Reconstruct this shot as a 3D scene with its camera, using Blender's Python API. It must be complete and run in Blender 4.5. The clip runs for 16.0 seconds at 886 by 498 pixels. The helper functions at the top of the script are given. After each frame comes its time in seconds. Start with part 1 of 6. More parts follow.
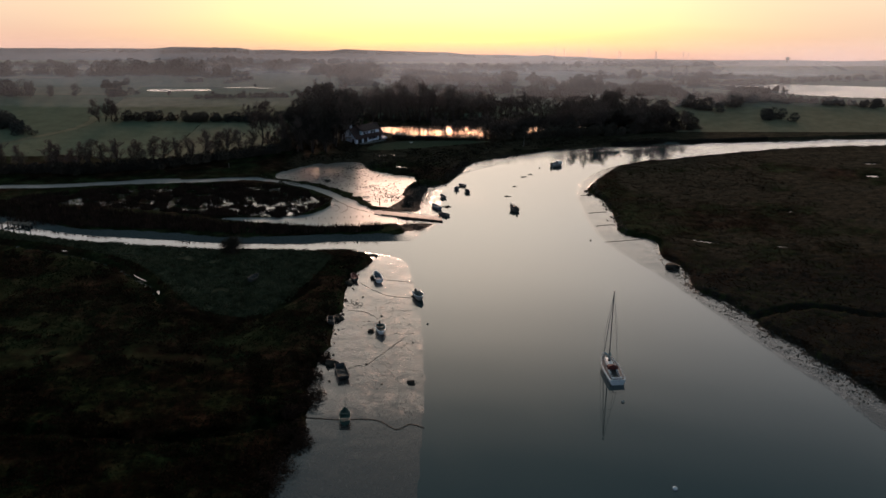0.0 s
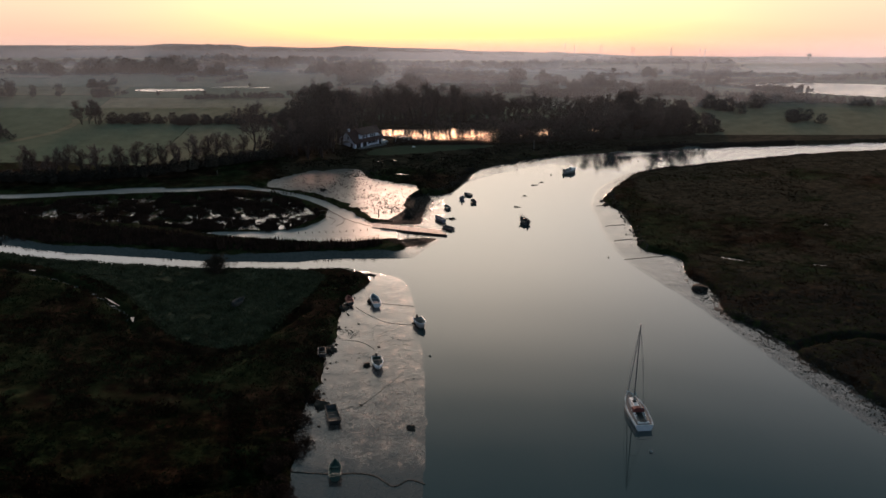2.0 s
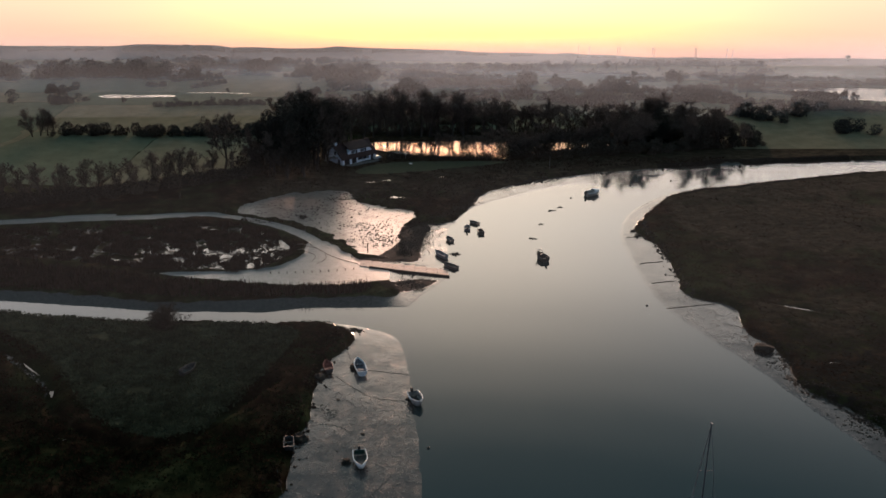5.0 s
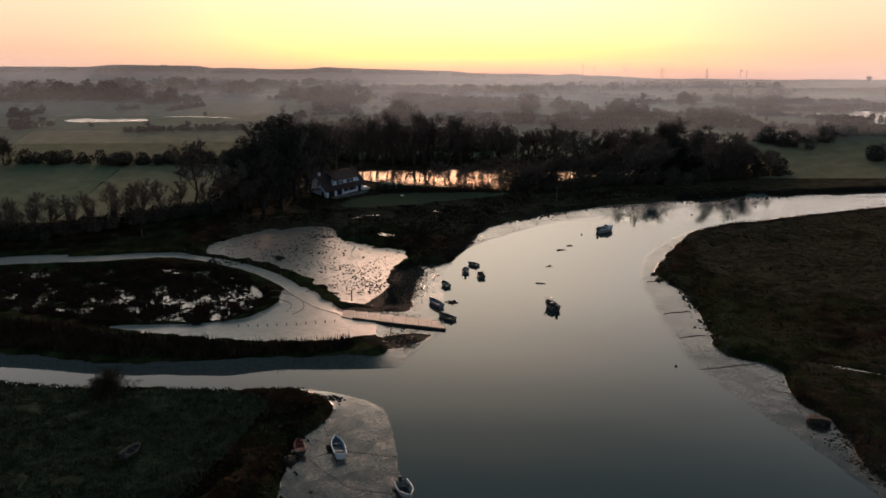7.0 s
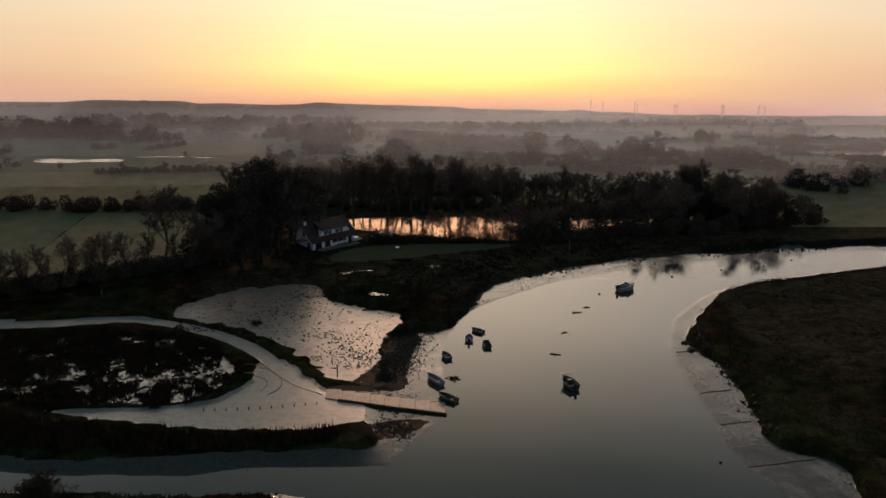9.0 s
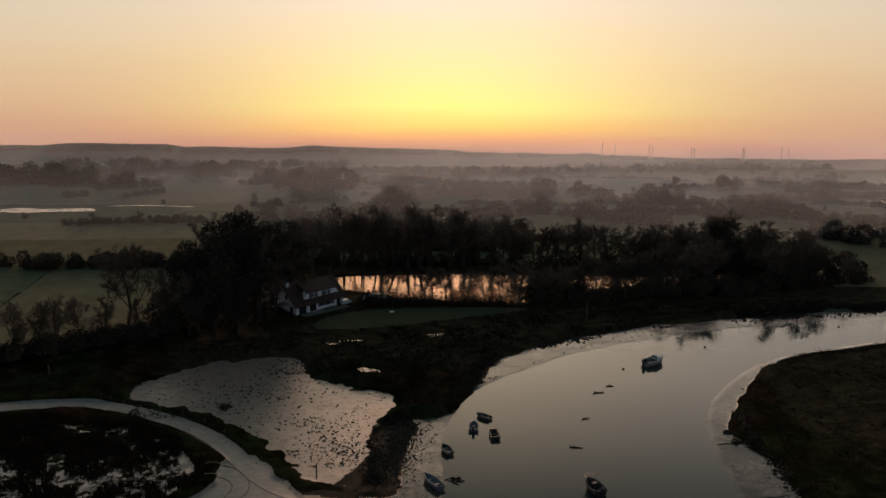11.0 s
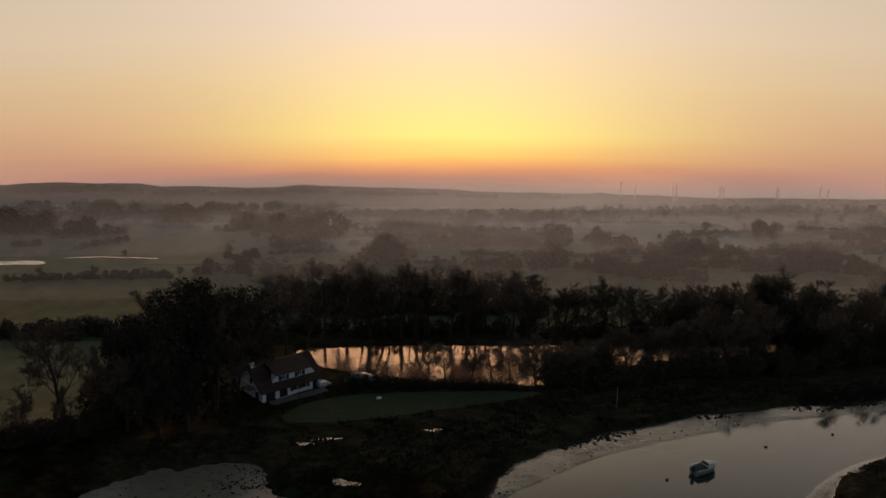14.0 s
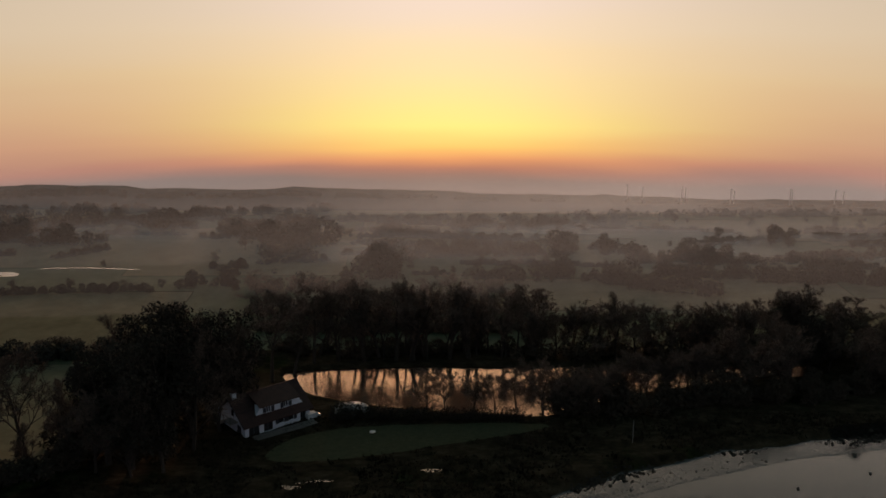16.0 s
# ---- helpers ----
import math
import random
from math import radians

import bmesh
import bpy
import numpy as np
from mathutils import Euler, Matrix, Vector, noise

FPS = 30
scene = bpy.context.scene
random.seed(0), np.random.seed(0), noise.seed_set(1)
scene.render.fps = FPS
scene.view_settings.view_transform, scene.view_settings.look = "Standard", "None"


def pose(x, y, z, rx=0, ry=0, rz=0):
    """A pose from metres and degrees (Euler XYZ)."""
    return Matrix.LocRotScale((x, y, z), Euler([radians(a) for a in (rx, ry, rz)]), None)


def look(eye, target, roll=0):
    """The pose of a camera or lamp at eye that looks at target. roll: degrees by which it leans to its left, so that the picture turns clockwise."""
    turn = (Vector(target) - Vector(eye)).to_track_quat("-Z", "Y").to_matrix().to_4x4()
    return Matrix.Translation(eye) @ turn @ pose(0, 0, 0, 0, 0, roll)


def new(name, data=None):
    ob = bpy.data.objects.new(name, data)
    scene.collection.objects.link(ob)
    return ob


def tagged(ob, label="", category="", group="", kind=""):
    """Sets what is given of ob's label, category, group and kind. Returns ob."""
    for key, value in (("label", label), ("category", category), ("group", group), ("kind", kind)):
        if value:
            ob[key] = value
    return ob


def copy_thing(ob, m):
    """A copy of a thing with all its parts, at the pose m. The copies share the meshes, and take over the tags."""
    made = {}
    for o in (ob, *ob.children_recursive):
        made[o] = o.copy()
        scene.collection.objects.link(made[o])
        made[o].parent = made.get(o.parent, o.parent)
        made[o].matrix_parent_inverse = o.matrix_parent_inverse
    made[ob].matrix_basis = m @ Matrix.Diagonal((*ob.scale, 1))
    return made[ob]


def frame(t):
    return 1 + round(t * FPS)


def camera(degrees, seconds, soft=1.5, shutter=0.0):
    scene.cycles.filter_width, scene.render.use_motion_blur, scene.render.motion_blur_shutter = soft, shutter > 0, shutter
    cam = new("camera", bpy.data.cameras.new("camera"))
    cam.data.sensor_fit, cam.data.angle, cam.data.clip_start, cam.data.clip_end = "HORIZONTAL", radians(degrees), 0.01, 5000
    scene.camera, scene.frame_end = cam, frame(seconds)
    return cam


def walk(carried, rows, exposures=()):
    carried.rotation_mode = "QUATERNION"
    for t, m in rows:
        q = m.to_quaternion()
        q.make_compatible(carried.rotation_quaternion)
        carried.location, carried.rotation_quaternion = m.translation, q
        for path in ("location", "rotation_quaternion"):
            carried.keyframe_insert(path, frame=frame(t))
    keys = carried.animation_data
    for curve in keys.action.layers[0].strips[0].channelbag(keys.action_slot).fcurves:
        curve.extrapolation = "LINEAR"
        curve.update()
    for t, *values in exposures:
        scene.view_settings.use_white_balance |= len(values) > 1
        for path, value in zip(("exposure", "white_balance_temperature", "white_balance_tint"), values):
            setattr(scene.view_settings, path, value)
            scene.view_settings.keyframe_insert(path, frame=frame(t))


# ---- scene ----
cam = camera(48.0, 16.0, soft=1.6)
PATH = [
    (0.0, pose(0.07, 0.05, 90.16, 68.340, -0.464, -1.417)),
    (0.5, pose(0.37, 4.43, 90.24, 68.170, -0.394, -1.302)),
    (1.0, pose(0.48, 9.65, 89.44, 68.111, -0.362, -1.258)),
    (1.5, pose(0.63, 15.33, 88.59, 68.046, -0.337, -1.213)),
    (2.0, pose(0.83, 21.68, 87.48, 67.995, -0.331, -1.151)),
    (2.5, pose(1.02, 28.28, 86.54, 67.894, -0.329, -1.091)),
    (3.0, pose(1.24, 35.35, 85.29, 67.835, -0.291, -1.048)),
    (3.5, pose(1.31, 42.66, 83.92, 67.769, -0.253, -1.040)),
    (4.0, pose(1.37, 49.33, 82.84, 67.729, -0.281, -1.031)),
    (6.5, pose(1.93, 83.81, 75.66, 68.903, -0.376, -1.298)),
    (7.0, pose(2.18, 89.86, 74.57, 69.221, -0.366, -1.353)),
    (7.5, pose(2.24, 96.35, 73.48, 69.631, -0.353, -1.416)),
    (8.0, pose(2.04, 102.42, 72.59, 70.126, -0.399, -1.497)),
    (8.5, pose(2.21, 108.89, 71.98, 70.539, -0.405, -1.484)),
    (9.0, pose(2.44, 115.12, 71.21, 71.017, -0.422, -1.449)),
    (11.5, pose(3.61, 146.42, 67.08, 73.841, -0.354, -1.312)),
    (12.0, pose(3.78, 152.61, 66.37, 74.434, -0.335, -1.295)),
    (12.5, pose(4.08, 158.79, 66.08, 74.833, -0.315, -1.265)),
    (13.0, pose(4.23, 164.48, 65.49, 74.981, -0.309, -1.263)),
    (13.5, pose(4.68, 169.65, 65.34, 74.856, -0.307, -1.188)),
    (14.0, pose(5.18, 174.26, 64.97, 74.835, -0.251, -1.115)),
    (14.5, pose(5.28, 178.42, 64.84, 74.733, -0.225, -1.131)),
    (15.0, pose(5.49, 182.15, 64.83, 74.619, -0.227, -1.113)),
    (15.5, pose(5.28, 185.67, 65.03, 74.474, -0.229, -1.218)),
    (16.0, pose(5.19, 188.42, 65.46, 74.315, -0.185, -1.290)),
]
walk(cam, PATH, exposures=[(0, 0.72, 6000, 12), (2, 0.88, 6000, 12), (4, 0.95, 6000, 12), (6.5, 0.83, 6270, 13), (9, 0.44, 6700, 14), (11.5, 0.10, 7150, 15), (13, 0.02, 7350, 16), (16, 0.0, 7400, 16)])


def grey(v):
    return (v, v, v)


# ---- dawn sky: one dome, brightest low in the north, dim overhead ----
def make_world():
    world = bpy.data.worlds.new("dawn_sky")
    scene.world = world
    world.use_nodes = True
    nt = world.node_tree
    nt.nodes.clear()
    n, l = nt.nodes.new, nt.links.new
    out, bg = n("ShaderNodeOutputWorld"), n("ShaderNodeBackground")
    tc, sep = n("ShaderNodeTexCoord"), n("ShaderNodeSeparateXYZ")
    l(tc.outputs["Generated"], sep.inputs[0])

    def math_node(op, a, b=None):
        m = n("ShaderNodeMath")
        m.operation = op
        for k, v in enumerate((a, b)):
            if v is None:
                continue
            if isinstance(v, (int, float)):
                m.inputs[k].default_value = v
            else:
                l(v, m.inputs[k])
        return m.outputs[0]

    elev = math_node("MULTIPLY", math_node("ARCSINE", sep.outputs[2]), 57.2958)
    azim = math_node("MULTIPLY", math_node("ARCTAN2", sep.outputs[0], sep.outputs[1]), 57.2958)
    # a slow streakiness in the haze layers
    noise_tex = n("ShaderNodeTexNoise")
    mapping = n("ShaderNodeMapping")
    mapping.inputs["Scale"].default_value = (1.5, 1.5, 14)
    l(tc.outputs["Generated"], mapping.inputs[0])
    l(mapping.outputs[0], noise_tex.inputs[0])
    noise_tex.inputs["Scale"].default_value = 2.2
    wob = math_node("MULTIPLY", math_node("SUBTRACT", noise_tex.outputs[0], 0.5), 1.2)
    elev = math_node("ADD", elev, wob)
    # elevation from -20 to 90 degrees mapped to 0..1 in two ramps
    lo = math_node("DIVIDE", math_node("ADD", elev, 20.0), 40.0)
    hi = math_node("DIVIDE", elev, 90.0)

    def ramp(src, stops):
        r = n("ShaderNodeValToRGB")
        l(src, r.inputs[0])
        el = r.color_ramp.elements
        while len(el) > 1:
            el.remove(el[-1])
        el[0].position, el[0].color = stops[0][0], (*stops[0][1], 1)
        for p, c in stops[1:]:
            e = el.new(p)
            e.color = (*c, 1)
        return r.outputs[0]

    def at(e):
        return (e + 20.0) / 40.0

    sun_side = ramp(lo, [(at(-14), (0.17, 0.14, 0.14)), (at(-11.8), (0.22, 0.165, 0.15)), (at(-11.0), (0.48, 0.22, 0.15)), (at(-10.5), (0.84, 0.38, 0.165)),
                         (at(-9.9), (1.04, 0.64, 0.19)), (at(-8.5), (1.06, 0.91, 0.29)), (at(-6.9), (1.02, 0.85, 0.38)),
                         (at(-4.9), (0.98, 0.80, 0.48)), (at(-2), (0.88, 0.755, 0.65)), (at(3), (0.87, 0.765, 0.68)),
                         (at(11), (2.38, 1.78, 1.27)), (at(20), (2.12, 1.76, 1.33))])
    off_side = ramp(lo, [(at(-14), (0.18, 0.17, 0.17)), (at(-11.5), (0.23, 0.20, 0.20)), (at(-10.6), (0.45, 0.24, 0.20)),
                         (at(-9.3), (0.60, 0.345, 0.235)), (at(-7.6), (0.67, 0.45, 0.28)), (at(-5.6), (0.70, 0.54, 0.345)),
                         (at(-3.2), (0.70, 0.60, 0.45)), (at(3), (0.62, 0.575, 0.50)), (at(11), (1.38, 1.08, 0.83)), (at(20), (1.10, 1.01, 0.90))])
    back = ramp(lo, [(0.0, (0.07, 0.08, 0.11)), (at(0), (0.115, 0.13, 0.175)), (at(20), (0.11, 0.13, 0.17))])
    lift = ramp(hi, [(0.225, grey(0.0)), (0.255, grey(0.10)), (0.289, grey(0.40)), (0.317, grey(0.66)), (0.345, grey(0.85)), (0.375, grey(0.945)), (0.415, grey(0.985)), (0.47, grey(1.0))])

    def mix(fac, a, b, kind="MIX"):
        m = n("ShaderNodeMixRGB")
        m.blend_type = kind
        if isinstance(fac, (int, float)):
            m.inputs[0].default_value = fac
        else:
            l(fac, m.inputs[0])
        l(a, m.inputs[1]), l(b, m.inputs[2])
        return m.outputs[0]

    def bell(width, centre=2.0):
        d = math_node("DIVIDE", math_node("SUBTRACT", azim, centre), width)
        return math_node("POWER", 2.71828, math_node("MULTIPLY", math_node("MULTIPLY", d, d), -1.0))

    low = mix(bell(13.0), off_side, sun_side)
    low = mix(bell(75.0), back, low)
    zenith = n("ShaderNodeRGB")
    zenith.outputs[0].default_value = (0.044, 0.090, 0.106, 1)
    l(mix(lift, low, zenith.outputs[0]), bg.inputs[0])
    bg.inputs[1].default_value = 1.0
    l(bg.outputs[0], out.inputs[0])


make_world()
# the sun stands just at the hazy horizon: a faint, wide, warm glow
lamp = bpy.data.lights.new("sun", "SUN")
lamp.specular_factor = 0.03
lamp.energy, lamp.angle, lamp.color = 1.7, radians(12), (1.0, 0.56, 0.36)
sun = new("sun", lamp)
sun.matrix_world = look((6, 400, 54), (0, 0, 0))


# ---- materials ----
MATS = {}


def shader(name, build):
    m = bpy.data.materials.new(name)
    m.use_nodes = True
    nt = m.node_tree
    b = nt.nodes["Principled BSDF"]
    build(nt, b)
    MATS[name] = m
    return m


def node(nt, kind, **inputs):
    nd = nt.nodes.new(kind)
    for k, v in inputs.items():
        nd.inputs[k].default_value = v
    return nd


def noise_node(nt, scale, detail=6.0, rough=0.6, coord="Object", stretch=None):
    tc = nt.nodes.new("ShaderNodeTexCoord")
    nz = node(nt, "ShaderNodeTexNoise", Scale=scale, Detail=detail, Roughness=rough)
    if stretch:
        mp = nt.nodes.new("ShaderNodeMapping")
        mp.inputs["Scale"].default_value = stretch
        nt.links.new(tc.outputs[coord], mp.inputs[0])
        nt.links.new(mp.outputs[0], nz.inputs["Vector"])
    else:
        nt.links.new(tc.outputs[coord], nz.inputs["Vector"])
    return nz.outputs["Fac"]


def ramp_node(nt, src, stops):
    r = nt.nodes.new("ShaderNodeValToRGB")
    nt.links.new(src, r.inputs[0])
    el = r.color_ramp.elements
    while len(el) > 1:
        el.remove(el[-1])
    el[0].position, el[0].color = stops[0][0], (*stops[0][1], 1)
    for p, c in stops[1:]:
        el.new(p).color = (*c, 1)
    return r.outputs[0]


def mix_node(nt, fac, a, b):
    m = nt.nodes.new("ShaderNodeMixRGB")
    nt.links.new(fac, m.inputs[0])
    nt.links.new(a, m.inputs[1]), nt.links.new(b, m.inputs[2])
    return m.outputs[0]


def bump_node(nt, b, src, strength, distance):
    bp = node(nt, "ShaderNodeBump", Strength=strength, Distance=distance)
    nt.links.new(src, bp.inputs["Height"])
    nt.links.new(bp.outputs[0], b.inputs["Normal"])


def two_tone(name, c1, c2, scale, rough=0.8, metal=0.0, bump=0.2, dist=0.02, detail=6.0, by_object=0.0, stretch=None, spec=0.5):
    """Two colours mottled by a coarse and a fine noise, with fine relief."""
    def build(nt, b):
        f = noise_node(nt, scale, detail, 0.65, stretch=stretch)
        col = ramp_node(nt, f, [(0.3, c1), (0.7, c2)])
        if by_object:
            oi = nt.nodes.new("ShaderNodeObjectInfo")
            hsv = nt.nodes.new("ShaderNodeHueSaturation")
            mr = node(nt, "ShaderNodeMapRange")
            mr.inputs[3].default_value, mr.inputs[4].default_value = 1 - by_object, 1 + by_object
            nt.links.new(oi.outputs["Random"], mr.inputs[0])
            nt.links.new(mr.outputs[0], hsv.inputs["Value"])
            nt.links.new(col, hsv.inputs["Color"])
            col = hsv.outputs[0]
        nt.links.new(col, b.inputs["Base Color"])
        b.inputs["Roughness"].default_value, b.inputs["Metallic"].default_value = rough, metal
        b.inputs["Specular IOR Level"].default_value = spec
        bump_node(nt, b, noise_node(nt, scale * 6, 4.0), bump, dist)
    return shader(name, build)


def ground_material():
    def build(nt, b):
        def attr(n):
            a = nt.nodes.new("ShaderNodeAttribute")
            a.attribute_name = n
            return a.outputs["Fac"]

        def edge(src, amount=0.5, scale=0.5):
            """Breaks a zone's soft border into a ragged one."""
            nz = noise_node(nt, scale, 5.0, 0.7)
            add = nt.nodes.new("ShaderNodeMath")
            add.operation = "MULTIPLY_ADD"
            nt.links.new(nz, add.inputs[0])
            add.inputs[1].default_value = amount
            nt.links.new(src, add.inputs[2])
            mr = node(nt, "ShaderNodeMapRange")
            mr.inputs[1].default_value, mr.inputs[2].default_value = 0.45 + amount / 2, 0.55 + amount / 2
            nt.links.new(add.outputs[0], mr.inputs[0])
            return mr.outputs[0]

        def calc(op, p, q):
            m = nt.nodes.new("ShaderNodeMath")
            m.operation = op
            for k, v in enumerate((p, q)):
                if isinstance(v, (int, float)):
                    m.inputs[k].default_value = v
                else:
                    nt.links.new(v, m.inputs[k])
            return m.outputs[0]

        specks = noise_node(nt, 1.5, 6.0, 0.75, stretch=(0.6, 1, 1))
        big, mid, fine = noise_node(nt, 0.06, 5.0, 0.65), noise_node(nt, 0.22, 6.0, 0.7), noise_node(nt, 1.6, 5.0, 0.7)
        # near-black tones for the south marsh, foreground darkening put into the colour
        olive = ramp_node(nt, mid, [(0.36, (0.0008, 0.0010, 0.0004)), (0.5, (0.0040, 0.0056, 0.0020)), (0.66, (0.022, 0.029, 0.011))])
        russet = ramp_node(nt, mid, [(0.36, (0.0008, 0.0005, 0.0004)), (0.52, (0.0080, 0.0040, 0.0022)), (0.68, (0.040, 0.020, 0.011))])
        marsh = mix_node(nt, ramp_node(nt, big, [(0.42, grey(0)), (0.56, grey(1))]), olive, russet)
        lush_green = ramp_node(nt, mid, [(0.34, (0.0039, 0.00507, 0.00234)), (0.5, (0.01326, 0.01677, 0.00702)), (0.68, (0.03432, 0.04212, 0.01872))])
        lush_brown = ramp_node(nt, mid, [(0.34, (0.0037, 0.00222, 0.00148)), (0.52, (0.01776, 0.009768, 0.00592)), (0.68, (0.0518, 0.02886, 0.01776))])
        undimmed_marsh = mix_node(nt, ramp_node(nt, big, [(0.45, grey(0)), (0.58, grey(1))]), lush_green, lush_brown)
        marsh = mix_node(nt, edge(attr("undimmed_marsh"), 0.8, 0.1), marsh, undimmed_marsh)
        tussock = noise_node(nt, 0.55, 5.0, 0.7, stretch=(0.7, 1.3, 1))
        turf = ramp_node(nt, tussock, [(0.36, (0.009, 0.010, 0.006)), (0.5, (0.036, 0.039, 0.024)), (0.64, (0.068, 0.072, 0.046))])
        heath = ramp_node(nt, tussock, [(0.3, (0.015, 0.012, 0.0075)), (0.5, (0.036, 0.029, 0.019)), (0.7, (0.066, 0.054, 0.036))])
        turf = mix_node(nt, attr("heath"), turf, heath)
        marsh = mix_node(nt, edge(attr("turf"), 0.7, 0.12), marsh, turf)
        lawn = ramp_node(nt, fine, [(0.25, (0.050, 0.055, 0.034)), (0.75, (0.086, 0.092, 0.056))])
        marsh = mix_node(nt, edge(attr("lawn"), 0.1), marsh, lawn)
        # pasture and stubble tones raised; some distance haze sits in their colour
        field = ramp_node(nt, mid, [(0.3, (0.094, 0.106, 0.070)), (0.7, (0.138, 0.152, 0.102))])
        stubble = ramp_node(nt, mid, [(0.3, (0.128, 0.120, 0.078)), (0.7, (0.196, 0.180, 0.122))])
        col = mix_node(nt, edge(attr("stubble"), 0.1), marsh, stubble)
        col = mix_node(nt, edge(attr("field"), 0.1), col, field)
        mud = ramp_node(nt, fine, [(0.25, (0.023, 0.0215, 0.0205)), (0.75, (0.058, 0.051, 0.048))])
        mud_f = calc("MAXIMUM", edge(attr("mud"), 0.55, 0.62), edge(attr("flood"), 1.6, 0.85))
        col = mix_node(nt, mud_f, col, mud)
        silt = ramp_node(nt, specks, [(0.30, (0.190, 0.166, 0.146)), (0.57, (0.135, 0.118, 0.105)), (0.65, (0.030, 0.025, 0.022))])
        col = mix_node(nt, calc("MULTIPLY", mud_f, attr("pan")), col, silt)
        weed = ramp_node(nt, fine, [(0.3, (0.005, 0.0048, 0.004)), (0.7, (0.022, 0.020, 0.017))])
        weed_f = edge(attr("weed"), 0.9, 0.8)
        col = mix_node(nt, weed_f, col, weed)
        gravel = ramp_node(nt, specks, [(0.28, (0.12, 0.116, 0.112)), (0.5, (0.185, 0.178, 0.170)), (0.72, (0.25, 0.242, 0.23))])
        track_f = edge(attr("track"), 0.35, 0.9)
        col = mix_node(nt, track_f, col, gravel)
        # mud shines where a film of water stands on it, and less where it has drained
        wet = noise_node(nt, 0.5, 6.0, 0.65, stretch=(1, 0.7, 1))
        mud_rough = ramp_node(nt, wet, [(0.40, grey(0.11)), (0.56, grey(0.16)), (0.74, grey(0.28))])
        film_rough = ramp_node(nt, specks, [(0.30, grey(0.26)), (0.56, grey(0.36)), (0.63, grey(0.5)), (0.74, grey(0.6))])
        dry_rough = ramp_node(nt, specks, [(0.34, grey(0.30)), (0.46, grey(0.42)), (0.60, grey(0.6))])
        film_f = edge(attr("film"), 0.9, 0.35)
        mud_rough = mix_node(nt, attr("pan"), mud_rough, mix_node(nt, film_f, dry_rough, film_rough))
        smooth_mud = node(nt, "ShaderNodeMixRGB", Color2=(0.10, 0.10, 0.10, 1))
        nt.links.new(attr("sheet"), smooth_mud.inputs[0]), nt.links.new(mud_rough, smooth_mud.inputs[1])
        mud_rough = smooth_mud.outputs[0]
        rough = mix_node(nt, mud_f, ramp_node(nt, fine, [(0, grey(0.85)), (1, grey(0.97))]), mud_rough)
        hard_f = edge(attr("hard"), 0.3, 0.4)
        rough = mix_node(nt, track_f, rough, ramp_node(nt, fine, [(0.3, grey(0.30)), (0.7, grey(0.55))]))
        rough = mix_node(nt, hard_f, rough, ramp_node(nt, fine, [(0.3, grey(0.30)), (0.7, grey(0.46))]))
        rough = mix_node(nt, weed_f, rough, ramp_node(nt, fine, [(0.3, grey(0.5)), (0.6, grey(0.95))]))
        nt.links.new(rough, b.inputs["Roughness"])

        shine = calc("MAXIMUM", mud_f, calc("MULTIPLY", hard_f, 0.7))
        shine = calc("MULTIPLY", shine, calc("SUBTRACT", 1.0, calc("MULTIPLY", weed_f, 0.93)))
        shine = calc("MULTIPLY", shine, calc("SUBTRACT", 1.0, attr("matte")))
        shine = calc("MAXIMUM", shine, calc("MULTIPLY", track_f, 0.34))
        nt.links.new(calc("ADD", calc("MULTIPLY", shine, 0.74), 0.004), b.inputs["Specular IOR Level"])
        # wooded hills tinted blue-grey, distance haze painted into their colour
        hazed_wood = ramp_node(nt, mid, [(0.3, (0.022, 0.032, 0.040)), (0.7, (0.048, 0.062, 0.072))])
        nt.links.new(mix_node(nt, edge(attr("hill"), 0.3, 0.05), col, hazed_wood), b.inputs["Base Color"])
        # turf is rough to the touch; mud is smooth in sheets and ribbed in patches
        turf_h = calc("ADD", fine, noise_node(nt, 5.0, 4.0))
        ribs = noise_node(nt, 4.6, 4.0, 0.65, stretch=(1.5, 0.6, 1))
        patch = ramp_node(nt, noise_node(nt, 0.16, 4.0, 0.6), [(0.44, grey(0.0)), (0.55, grey(1.0))])
        ribs = calc("MULTIPLY", calc("MULTIPLY", ribs, patch), calc("SUBTRACT", 1.0, calc("MAXIMUM", attr("pan"), attr("sheet"))))
        ribs = calc("ADD", calc("MULTIPLY", ribs, 0.46), calc("MULTIPLY", fine, 0.05))
        height = calc("ADD", calc("MULTIPLY", turf_h, calc("MULTIPLY", calc("SUBTRACT", 1.0, mud_f), calc("SUBTRACT", 1.0, calc("MULTIPLY", calc("MAXIMUM", hard_f, track_f), 0.82)))), calc("MULTIPLY", ribs, mud_f))
        bp = node(nt, "ShaderNodeBump", Distance=0.14, Strength=0.36)
        nt.links.new(height, bp.inputs["Height"])
        nt.links.new(bp.outputs[0], b.inputs["Normal"])
    return shader("marsh_ground", build)


